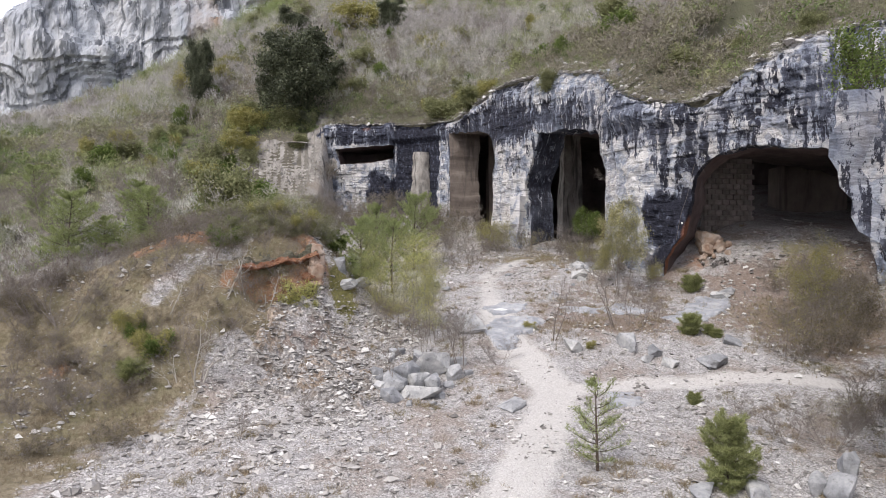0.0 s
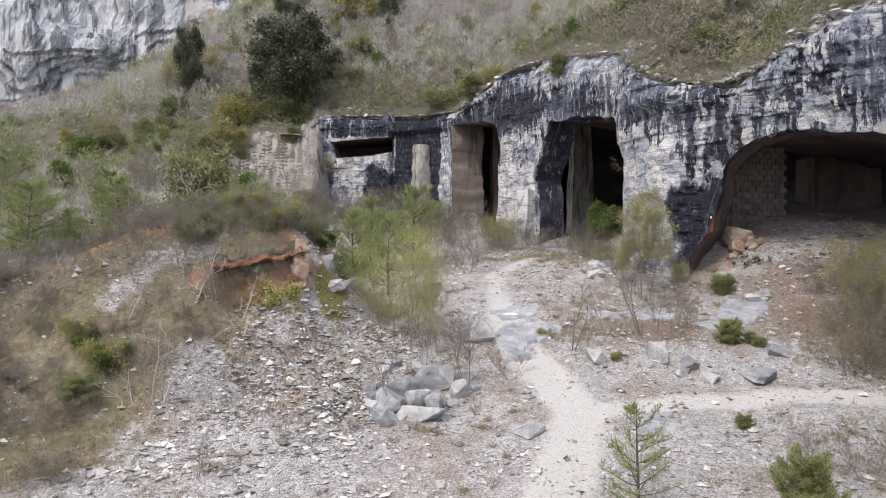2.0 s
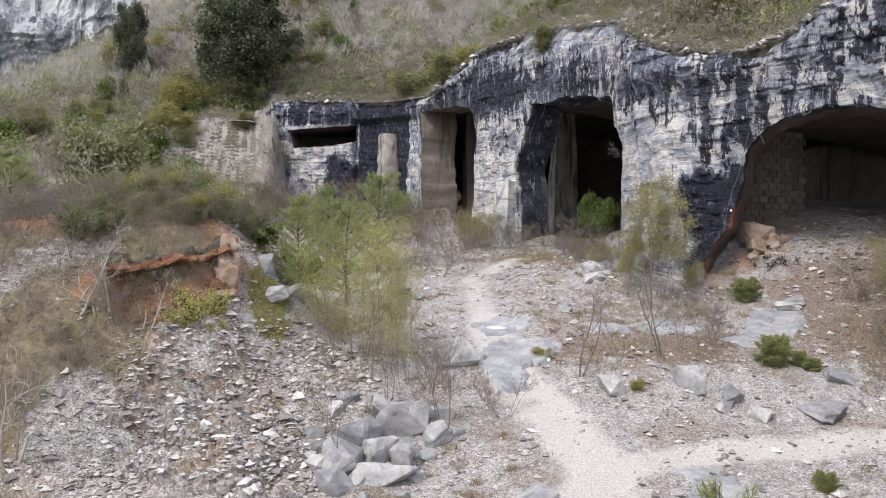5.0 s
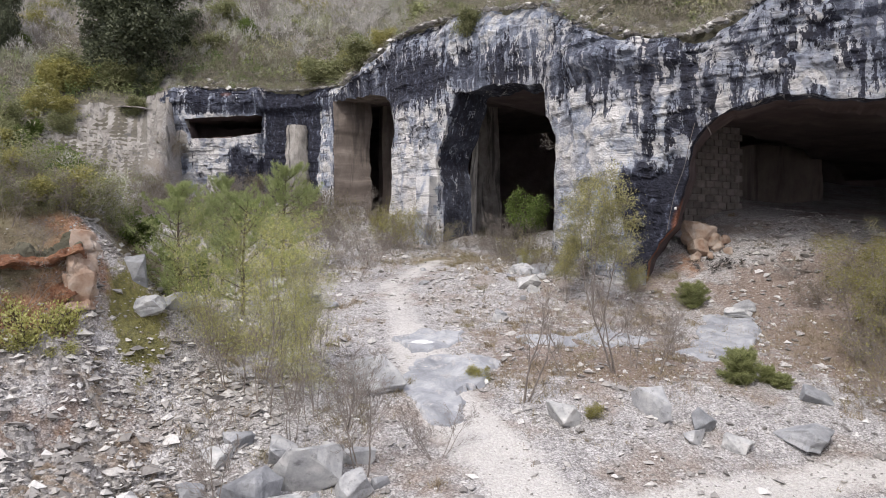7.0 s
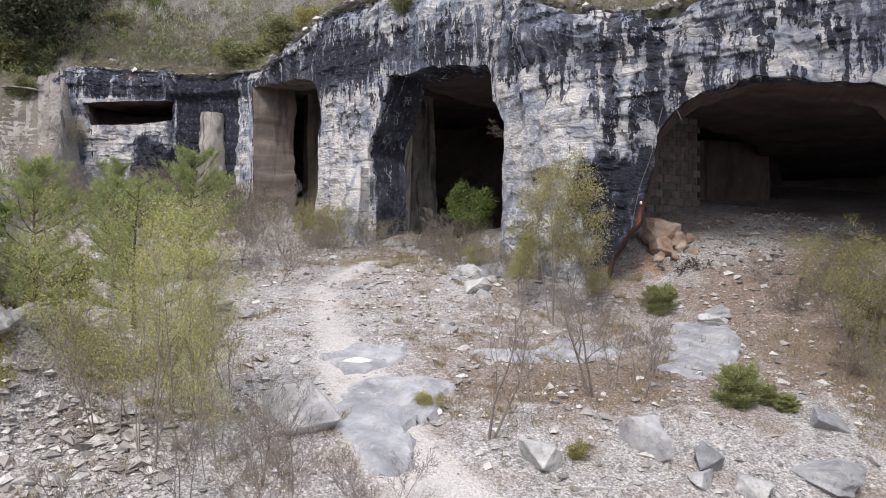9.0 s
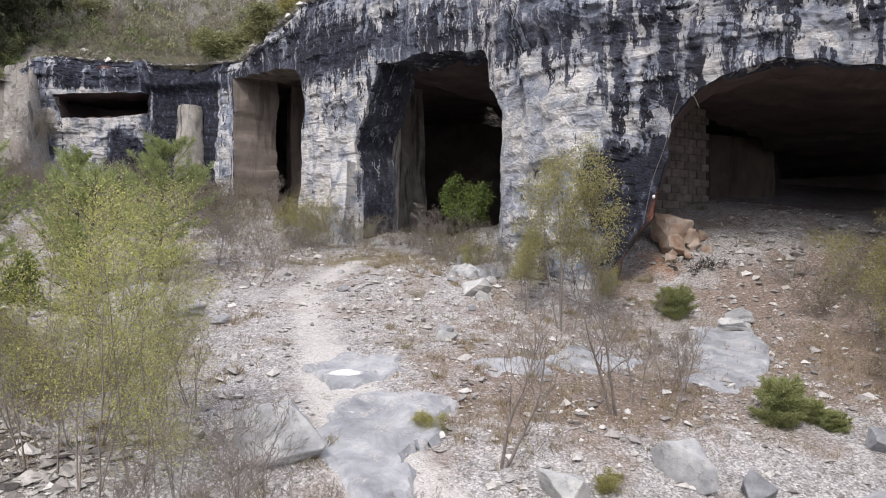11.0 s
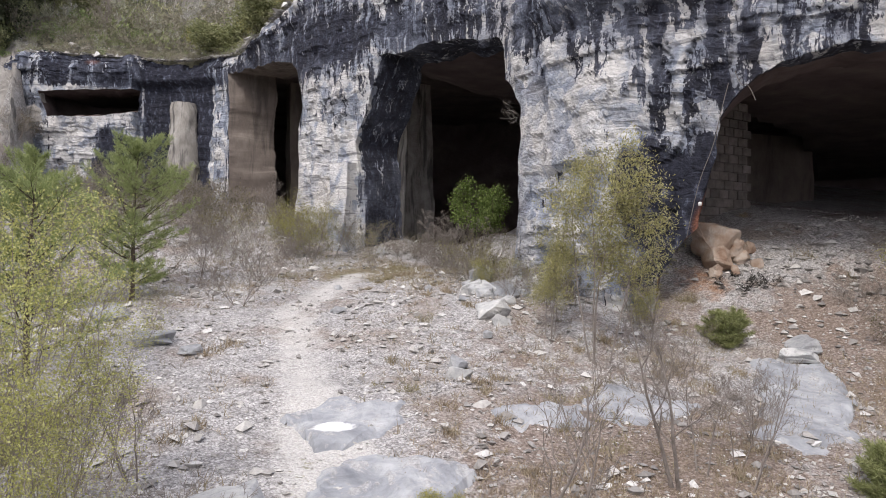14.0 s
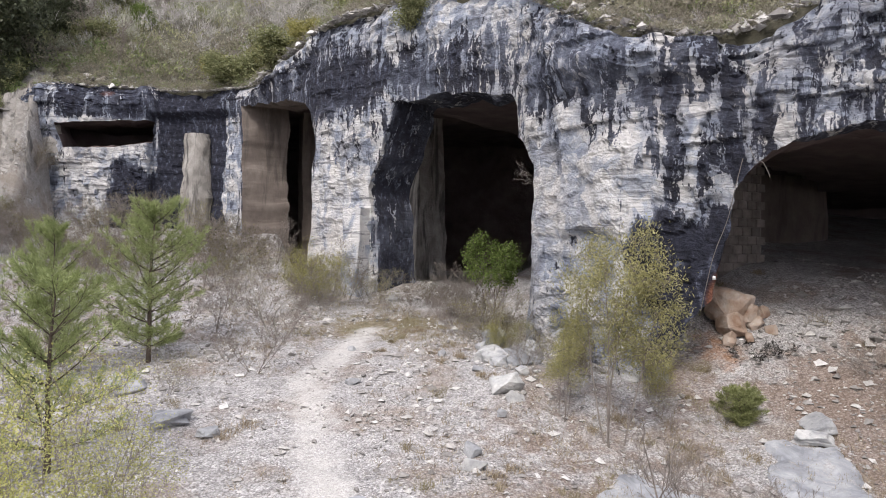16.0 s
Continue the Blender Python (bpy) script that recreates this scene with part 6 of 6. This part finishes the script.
while len(named) < 280:
    x, y = rng.uniform(-110, 45), rng.uniform(50, 190)
    s, _, _ = to_line([x], [y])
    if (s[0] > 1.2 and x > -17) or (x < -18 and y > 60 and s[0] > -40):
        close = math.exp(-((x + 27) / 14) ** 2 - ((y - 104) / 16) ** 2)
        if rng.uniform() < 0.18 + 0.82 * close:
            named.append((x, y, rng.uniform(1.6, 3.8), int(rng.choice([0, 1, 2, 2, 2]))))
for k, (x, y, h, v) in enumerate(named):
    s, _, _ = to_line([x], [y])
    fn = stand if k in (1, 0, 6) else again
    fn(hillgreen[v], x, y, h / 4.5, 37 * k, on_hill=s[0] > 0, wide=0.8 + 0.9 * ((k * 0.618) % 1), sink=0.1 + 0.12 * h)


rng = np.random.default_rng(47)
count = 0
while count < 90:
    x, y = rng.uniform(-75, 40), rng.uniform(55, 150)
    s, _, _ = to_line([x], [y])
    if (s[0] > 2.5 and x > -17) or (x < -18 and s[0] > -40):
        again(pale if rng.uniform() < 0.35 else bare[int(rng.integers(0, 3))], x, y, rng.uniform(1.1, 2.0), rng.uniform(0, 360), on_hill=s[0] > 0, sink=0.1)
        count += 1

# ---- bare woods on the slopes, rubble and dry grass ----
def scatter_mesh(name, v, f, x, y, z, size, turn, mat, squash=None, tilt=None):
    """Many turned and scaled copies of one small shape joined into one mesh."""
    n = len(x)
    c, s = np.cos(turn), np.sin(turn)
    P = v[None] * (size[:, None, None] if squash is None else size[:, None, None] * squash[:, None, :])
    if tilt is not None:
        ct, st = np.cos(tilt)[:, None], np.sin(tilt)[:, None]
        P = np.stack([P[..., 0], P[..., 1] * ct - P[..., 2] * st, P[..., 1] * st + P[..., 2] * ct], -1)
    P = np.stack([P[..., 0] * c[:, None] - P[..., 1] * s[:, None] + x[:, None], P[..., 0] * s[:, None] + P[..., 1] * c[:, None] + y[:, None], P[..., 2] + z[:, None]], -1)
    F = f[None] + (np.arange(n) * len(v))[:, None, None]
    return P.reshape(-1, 3), F.reshape(-1, f.shape[1])


def woods():
    """Leafless scrub woods: stems under rounded crowns of fine twigs, each plant in its own tone."""
    rng = np.random.default_rng(23)
    vs, fs, tones, n0 = [], [], [], 0
    X, Y = rng.uniform(-115, 70, 70000), 46 + 175 * rng.uniform(0, 1, 70000) ** 1.25
    s, u, top = to_line(X, Y)
    ok = ((s > 0.9) & (X > -17.5)) | ((X < -17.5) & (Y > 56) & (s > -45)) | ((X < -22) & (Y > 48) & (Y < 62))
    ok &= ~((X > -27) & (X < -15) & (s < 0.4) & (s > -7.0))
    ok &= (0.8 + 0.5 * fbm(X * 0.06, Y * 0.06, 0, 2, 44)) > rng.uniform(0.0, 0.95, len(X))
    X, Y, s = X[ok][:9000], Y[ok][:9000], s[ok][:9000]
    Zg = np.where(s > 0, hill(X, Y), ground(X, Y))
    size = rng.uniform(0.55, 1.3, len(X)) * (0.32 + 0.68 * step(1.5, 14, np.abs(s))) * (0.85 + 0.45 * step(70, 140, Y))
    tone = np.clip(0.5 + 0.55 * fbm(X * 0.045, Y * 0.045, 0, 3, 45) + rng.normal(0, 0.17, len(X)), 0, 1)
    kind = rng.integers(0, 8, len(X))
    for k in range(8):
        t, l, tips = grow(500 + k, 2.3, stems=3 + k % 3, splay=0.4, kids=(5,), reach=(0.42,), angle=0.5, lift=0.2, wander=0.14, girth=0.013, low=0.3, foot=0.25)
        stem = np.concatenate([q[:, :6] for q in t])
        d = stem[:, 3:] - stem[:, :3]
        side = np.cross(d, rng.normal(size=d.shape))
        side *= 0.028 / np.linalg.norm(side, axis=1)[:, None]
        v = np.stack([stem[:, :3] - side, stem[:, :3] + side, stem[:, 3:] + d * 0.2], 1).reshape(-1, 3)
        f = np.arange(len(v)).reshape(-1, 3)
        out = rng.normal(size=(115, 3))
        out /= np.linalg.norm(out, axis=1)[:, None]
        clump = rng.normal(size=(6, 3)) * np.array([0.75, 0.75, 0.4])
        at = clump[rng.integers(0, 6, 115)] + out * (0.62 * rng.uniform(0.1, 1, 115) ** 0.5)[:, None] + np.array([0, 0, 1.75])
        aim = out * 0.8 + np.array([0, 0, 0.75]) + 0.45 * rng.normal(size=out.shape)
        aim /= np.linalg.norm(aim, axis=1)[:, None]
        e = np.cross(aim, rng.normal(size=aim.shape))
        e *= 0.021 / np.linalg.norm(e, axis=1)[:, None]
        ln = rng.uniform(0.35, 0.95, 115)[:, None]
        v2 = np.stack([at - e - aim * ln * 0.4, at + e - aim * ln * 0.4, at + aim * ln * 0.6], 1).reshape(-1, 3)
        v, f = np.concatenate([v, v2]), np.concatenate([f, np.arange(len(v2)).reshape(-1, 3) + len(v)])
        m = kind == k
        P, Fc = scatter_mesh("w", v, f, X[m], Y[m], Zg[m] - 0.1, size[m], rng.uniform(0, 6.3, m.sum()), None)
        vs.append(P)
        fs.append(Fc + n0)
        tones.append(np.repeat(tone[m], len(v)))
        n0 += len(P)
    g = Graph(material("hillside_twigs"))
    hue = g.ramp(g.attr("tone"), (0.12, (0.25, 0.295, 0.13)), (0.32, (0.31, 0.32, 0.19)), (0.5, (0.42, 0.415, 0.345)), (0.68, (0.46, 0.445, 0.41)), (0.9, (0.385, 0.36, 0.345)))
    mat = g.done(g.mix(1.0, hue, g.ramp(g.rnd(True), (0.0, 0.65), (1.0, 1.25)), "MULTIPLY"))
    me = mesh_from("bare_woods", np.concatenate(vs), np.concatenate(fs), mat, None, True)
    paint(me, "tone", np.concatenate(tones))
    return me


def undergrowth():
    """Leafy scrub in rounded clumps between the bare trees, and low dry plants along the cliff's lip."""
    rng = np.random.default_rng(27)
    X, Y = rng.uniform(-100, 60, 60000), 44 + 140 * rng.uniform(0, 1, 60000) ** 1.4
    s, u, top = to_line(X, Y)
    ok = ((s > 2.5) & (X > -17.5)) | ((X < -17.5) & (Y > 54) & (s > -45))
    ok &= ~((X > -27) & (X < -15) & (s < 0.4) & (s > -7.0))
    ok &= (0.32 + 0.55 * np.exp(-((X + 28) / 18) ** 2 - ((Y - 95) / 26) ** 2) + 0.75 * fbm(X * 0.05, Y * 0.05, 0, 3, 57)) > rng.uniform(0, 1, len(X))
    X, Y = X[ok][:5200], Y[ok][:5200]
    wild = len(X)
    lu, back = rng.uniform(38, 130, 4600), 0.4 + 11.0 * rng.uniform(0, 1, 4600) ** 1.5
    X = np.concatenate([X, np.interp(lu, LINE_U, LINE[:, 0]) - back * np.interp(lu, LINE_U, OUTWARD[:, 0])])
    Y = np.concatenate([Y, np.interp(lu, LINE_U, LINE[:, 1]) - back * np.interp(lu, LINE_U, OUTWARD[:, 1])])
    s, u, top = to_line(X, Y)
    Zg = np.where(s > 0, hill(X, Y), ground(X, Y))
    size = 0.5 + 1.15 * rng.uniform(0, 1, len(X)) ** 2.2
    size[wild:] = rng.uniform(0.35, 0.9, len(X) - wild) * (0.6 + 0.7 * step(1, 7, s[wild:]))
    tone = np.clip(0.45 + 0.5 * fbm(X * 0.11, Y * 0.11, 0, 3, 58) + rng.normal(0, 0.16, len(X)), 0, 1)
    tone[wild:] = rng.uniform(0.72, 1.0, len(X) - wild)
    tone[wild:][rng.uniform(0, 1, len(X) - wild) < 0.12] = 0.2
    kind = rng.integers(0, 6, len(X))
    vs, fs, tones, n0 = [], [], [], 0
    for k in range(6):
        hub = rng.normal(size=(7, 3)) * np.array([0.55, 0.55, 0.3]) + np.array([0, 0, 0.85])
        out = rng.normal(size=(96, 3))
        out /= np.linalg.norm(out, axis=1)[:, None]
        q = hub[rng.integers(0, 7, 96)] + out * (0.5 * rng.uniform(0.2, 1, 96) ** 0.5)[:, None]
        v, f = slivers(q, rng, 0.34, 0.075, 0.7)
        m = kind == k
        P, Fc = scatter_mesh("u", v, f, X[m], Y[m], Zg[m] - 0.1, size[m], rng.uniform(0, 6.3, m.sum()), None)
        vs.append(P)
        fs.append(Fc + n0)
        tones.append(np.repeat(tone[m], len(v)))
        n0 += len(P)
    g = Graph(material("scrub_leaves"))
    hue = g.ramp(g.attr("tone"), (0.1, (0.145, 0.19, 0.07)), (0.35, (0.22, 0.25, 0.105)), (0.6, (0.29, 0.285, 0.16)), (0.8, (0.235, 0.22, 0.16)), (1.0, (0.235, 0.21, 0.17)))
    mat = g.done(g.mix(1.0, hue, g.ramp(g.rnd(True), (0.0, 0.6), (1.0, 1.35)), "MULTIPLY"))
    me = mesh_from("undergrowth", np.concatenate(vs), np.concatenate(fs), mat, None, False)
    paint(me, "tone", np.concatenate(tones))
    return me


tagged(new("undergrowth", undergrowth()), "low olive-green scrub covering the hillside", "undergrowth", kind="stuff")
tagged(new("bare_woods", woods()), "leafless grey-brown scrub woods on the slope", "woods", kind="stuff")


def rubble():
    rng = np.random.default_rng(29)
    n = 230000
    X, Y = rng.uniform(-28, 32, n), 22 + 78 * rng.uniform(0, 1, n) ** 1.5
    s, u, top = to_line(X, Y)
    Wy = np.maximum(near_path(X, Y, PATHS[0], 1.5), near_path(X, Y, PATHS[1], 1.0))
    lea = step(-1.5, 2.5, -8 - np.minimum((43 - Y) * 0.66, 4.0 + (43 - Y) * 0.1) - X + 3.6 * fbm(X * 0.3, Y * 0.3, 0, 4, 52)) * step(53, 48, Y) * (1 - 0.6 * near_path(X, Y, BAND, 0.9))
    tf = 0.85 * lea + 0.2 * step(62, 72, Y) + 0.4 * blob(X, Y, 8, 45.5, 4, 2.5) + 0.5 * blob(X, Y, -3, 46, 3, 4) + 0.8 * blob(X, Y, 23, 47, 4.5, 4.5)
    p = np.clip(0.75 - 0.65 * Wy - 0.7 * tf + 0.15 * step(60, 70, Y) - 0.05 * step(19, 22, X) * step(46, 52, Y) + 0.45 * fbm(X * 0.5, Y * 0.5, 0, 3, 46), 0.03, 1)
    p = p + 0.9 * blob(X, Y, -6, 39, 4, 5) + 1.2 * blob(X, Y, 11.3, 77.5, 2.5, 2.8) + 0.25 * step(19, 22, X) * step(46, 52, Y) - 0.75 * step(21, 23, X) * step(55.5, 58, Y) + 0.5 * near_path(X, Y, BAND, 0.9) + 0.4 * blob(X, Y, 13, 40, 4, 3)
    ok = (rng.uniform(0, 1, n) < p) & ((s < -0.3) | ((X > 19) & (Y < 70)) | ((np.abs(X - 11.3) < 4) & (Y > 68) & (s < 5)))
    X, Y = X[ok][:76000], Y[ok][:76000]
    mx, my = rng.uniform(-13, -1.5, 16000), rng.uniform(31, 45.5, 16000)
    m = (-8 - np.minimum((43 - my) * 0.66, 4.0 + (43 - my) * 0.1) - mx + 3.6 * fbm(mx * 0.3, my * 0.3, 0, 4, 52) < 0.8) & (fbm(mx * 0.45, my * 0.45, 0, 3, 59) > rng.uniform(-0.5, 0.3, 16000)) & (blob(mx, my, -6.4, 44.3, 1.2, 1.2) < 0.5)
    X, Y = np.concatenate([X, mx[m]]), np.concatenate([Y, my[m]])
    # coarse fragments over the fractured rock
    bx, by = rng.uniform(-11.2, -2.4, 3600), rng.uniform(33.6, 43.4, 3600)
    m = (outcrop_top(bx, by)[1] < 0.4) & (fbm(bx * 0.6, by * 0.6, 0, 3, 63) > rng.uniform(-0.45, 0.25, 3600)) & (blob(bx, by, -6.4, 44.3, 1.2, 1.2) < 0.5)
    first = len(X)
    X, Y = np.concatenate([X, bx[m]]), np.concatenate([Y, by[m]])
    low = len(X)
    lu, back = rng.uniform(50, 130, 5200), 0.2 + 2.6 * rng.uniform(0, 1, 5200) ** 1.5
    X = np.concatenate([X, np.interp(lu, LINE_U, LINE[:, 0]) - back * np.interp(lu, LINE_U, OUTWARD[:, 0])])
    Y = np.concatenate([Y, np.interp(lu, LINE_U, LINE[:, 1]) - back * np.interp(lu, LINE_U, OUTWARD[:, 1])])
    Zg = np.concatenate([ground(X[:low], Y[:low]), hill(X[low:], Y[low:]) + 0.02])
    top, d, _ = outcrop_top(X[:low], Y[:low])
    Zg[:low] = np.where(d < 0.1, np.maximum(Zg[:low], top), Zg[:low])
    size = np.minimum(0.022 * (1 - rng.uniform(0, 1, len(X))) ** -0.5, 0.14) * (1.1 + 0.5 * np.clip(fbm(X * 0.4, Y * 0.4, 0, 3, 60), -0.4, 0.5) + 0.2 * step(-2, -5, X) * step(47, 43, Y) + 0.3 * step(19, 22, X) * step(46, 50, Y))
    size[low:] *= 2.2
    size[first:low] = np.minimum(0.04 * (1 - rng.uniform(0, 1, low - first)) ** -0.5, 0.15)
    squash = np.stack([rng.uniform(0.8, 1.6, len(X)), rng.uniform(0.7, 1.2, len(X)), rng.uniform(0.35, 0.9, len(X))], 1)
    squash[first:low, 2] *= 0.6
    kind = rng.integers(0, 6, len(X))
    vs, fs, n0 = [], [], 0
    for k in range(6):
        v = np.array([(1, 0, 0), (0, 1, 0), (-1, 0, 0), (0, -1, 0), (0, 0, 1), (0.5, 0.3, 0.75), (0, 0, -0.8)], float) + rng.uniform(-0.38, 0.38, (7, 3))
        f = np.array([(0, 1, 5), (1, 4, 5), (4, 0, 5), (1, 2, 4), (2, 3, 4), (3, 0, 4), (1, 0, 6), (2, 1, 6), (3, 2, 6), (0, 3, 6)])
        m = kind == k
        P, Fc = scatter_mesh("r", v, f, X[m], Y[m], Zg[m] + size[m] * 0.2, size[m], rng.uniform(0, 6.3, m.sum()), None, squash[m], rng.normal(0, 0.35, m.sum()))
        vs.append(P)
        fs.append(Fc + n0)
        n0 += len(P)
    g = Graph(material("rubble_stone"))
    col = g.ramp(g.rnd(True), (0.0, (0.19, 0.178, 0.165)), (0.4, (0.38, 0.362, 0.34)), (0.8, (0.53, 0.51, 0.48)), (1.0, (0.68, 0.665, 0.64)))
    col = g.mix(0.7, col, g.ramp(g.noise(9.0, (1, 1, 1), 4, 0.7), (0.3, 0.6), (0.65, 1.1)), "MULTIPLY")
    mat = g.done(col, g.noise(20.0, (1, 1, 1), 4), 0.5, 0.03)
    return mesh_from("rubble", np.concatenate(vs), np.concatenate(fs), mat)


tagged(new("rubble", rubble()), "loose angular limestone rubble in greys and whites", "rubble", kind="stuff")


def dry_grass():
    rng = np.random.default_rng(31)
    n = 110000
    X, Y = rng.uniform(-34, 30, n), rng.uniform(23, 84, n)
    s, u, top = to_line(X, Y)
    Wy = np.maximum(near_path(X, Y, PATHS[0], 1.7), near_path(X, Y, PATHS[1], 1.2))
    lea = step(-1.5, 2.5, -8 - np.minimum((43 - Y) * 0.66, 4.0 + (43 - Y) * 0.1) - X + 3.6 * fbm(X * 0.3, Y * 0.3, 0, 4, 52)) * step(53, 48, Y) * (1 - 0.6 * near_path(X, Y, BAND, 0.9))
    tf = 1.1 * lea + 0.22 * step(58, 68, Y) + 0.85 * blob(X, Y, 9.2, 66.6, 4.6, 3.6) + 0.9 * blob(X, Y, 9.5, 45.3, 4.5, 1.8) + 0.6 * blob(X, Y, 13, 47.5, 4, 2.5) + 0.7 * blob(X, Y, -2.5, 46, 3.5, 4) + 0.45 * blob(X, Y, 11, 53, 5, 4) + 0.6 * step(17, 21, X) * step(47, 41, Y) + 0.9 * blob(X, Y, 23, 47, 4.5, 4.5) + 0.06
    ok = (rng.uniform(0, 1, n) < tf * (1 - Wy) * (0.7 + 0.8 * fbm(X * 0.7, Y * 0.7, 0, 2, 48))) & (s < -0.3)
    X, Y = X[ok], Y[ok]
    # single cushions of withered plants on the open gravel
    cx, cy = rng.uniform(-14, 26, 900), 23 + 45 * rng.uniform(0, 1, 900) ** 1.3
    far = 1 - np.maximum(near_path(cx, cy, PATHS[0], 1.5), near_path(cx, cy, PATHS[1], 1.0))
    keep = rng.uniform(0, 1, 900) < far * (0.35 + 0.9 * fbm(cx * 0.25, cy * 0.25, 0, 2, 49))
    cx, cy = np.repeat(cx[keep], 20), np.repeat(cy[keep], 20)
    wide = np.repeat(rng.uniform(0.08, 0.26, keep.sum()), 20)
    X = np.concatenate([X, cx + wide * rng.normal(size=len(cx))])
    Y = np.concatenate([Y, cy + wide * rng.normal(size=len(cx))])
    Zg = ground(X, Y)
    k = 8
    c = np.repeat(np.stack([X, Y, Zg - 0.02], 1), k, 0)
    c[:, :2] += rng.normal(0, 0.07, (len(c), 2))
    h = np.repeat(rng.uniform(0.10, 0.38, len(X)), k)
    v, f = slivers(c, rng, 1.0, 0.02, 1.3)
    v = (v.reshape(-1, 3, 3) - c[:, None]) * np.where(np.arange(3) == 2, 1, 0)[None, :, None] * h[:, None, None] + (v.reshape(-1, 3, 3) - c[:, None]) * np.where(np.arange(3) == 2, 0, 1)[None, :, None] + c[:, None]
    g = Graph(material("dry_grass"))
    col = g.ramp(g.rnd(True), (0.0, (0.16, 0.12, 0.08)), (0.5, (0.28, 0.225, 0.155)), (1.0, (0.42, 0.36, 0.265)))
    col = g.mix(g.ramp(g.noise(0.3, (1, 1, 1), 4), (0.47, 0.0), (0.66, 0.55)), col, (0.20, 0.195, 0.095))
    return mesh_from("dry_grass", v.reshape(-1, 3), f, g.done(col))


tagged(new("dry_grass", dry_grass()), "tufts of dry straw-coloured grass with some green", "grass", kind="stuff")


# ---- small things on the cliff ----
ledge = plant("ledge_shrub", "", "", 458, BARK_GREY, None, height=2.0, stems=3, splay=0.5, kids=(6, 4), reach=(0.45, 0.5), angle=0.6, lift=0.05, wander=0.25, girth=0.010, low=0.2)
tagged(ledge, "leafless shrub growing sideways out of the rock", "shrub")


def cable(points, thick, name, label):
    curve = bpy.data.curves.new(name, "CURVE")
    curve.dimensions, curve.bevel_depth, curve.bevel_resolution = "3D", thick, 1
    sp = curve.splines.new("NURBS")
    sp.points.add(len(points) - 1)
    for p, q in zip(sp.points, points):
        p.co = (*q, 1)
    sp.use_endpoint_u, sp.order_u = True, 3
    g = Graph(material(name))
    curve.materials.append(g.done((0.16, 0.145, 0.13)))
    tagged(new(name, curve), label, "cable")


def on_face(u, z, out):
    k = np.searchsorted(LINE_U, u)
    return (LINE[k, 0] + out * OUTWARD[k, 0], LINE[k, 1] + out * OUTWARD[k, 1], z)


cable([on_face(60.8, 16.5, 0.2), on_face(61.2, 15.4, 0.4), on_face(61.5, 14.2, 0.3), on_face(61.8, 13.0, 0.3), on_face(62.1, 11.9, 0.3), on_face(62.5, 10.7, 0.2)], 0.014, "old_cable", "old grey cable hanging down the cave jamb")
cable([on_face(60.7, 16.9, 0.3), on_face(60.5, 16.2, 0.5), on_face(60.2, 16.4, 0.5), on_face(60.0, 15.7, 0.5)], 0.012, "cable_end", "curled end of an old cable under the arch")
bm = bmesh.new()
bmesh.ops.create_cone(bm, cap_ends=True, segments=12, radius1=0.07, radius2=0.055, depth=0.15)
bmesh.ops.bevel(bm, geom=bm.edges[:], offset=0.018, segments=1, affect="EDGES")
g = Graph(material("white_porcelain", 0.3))
ob = new("insulator", from_bm("insulator", bm, g.done((0.78, 0.77, 0.74)), True))
ob.location = on_face(62.0, 12.0, 0.3)
tagged(ob, "white porcelain insulator fixed to the cliff", "insulator")


CHAR = bark("charred_bark", (0.012, 0.011, 0.010), (0.045, 0.04, 0.036))
brush = plant("burnt_brush", "low heap of charred black brushwood on scree", "brushwood", 459, CHAR, None, height=0.9, stems=9, splay=1.6, kids=(8, 6, 4), reach=(0.6, 0.55, 0.5), angle=0.9, lift=0.0, wander=0.3, girth=0.03, low=0.05, foot=0.3)
stand(brush, 21.1, 56.1, 1.0)
again(brush, 22.6, 55.6, 0.8, 120)
hanging = copy_thing(hillgreen[2], hillgreen[2].matrix_world.copy())
hanging.matrix_world = pose(*on_face(82.2, 26.2, 0.15), 0, 0, 40) @ Matrix.Diagonal((0.5, 0.5, 0.5, 1))
tagged(hanging, "rounded olive evergreen shrub rooted in the cliff's brow", "shrub")
ledge.matrix_world = pose(*on_face(70.9, 16.2, 0.0), 0, -62, 20) @ Matrix.Diagonal((0.8, 0.8, 0.8, 1))
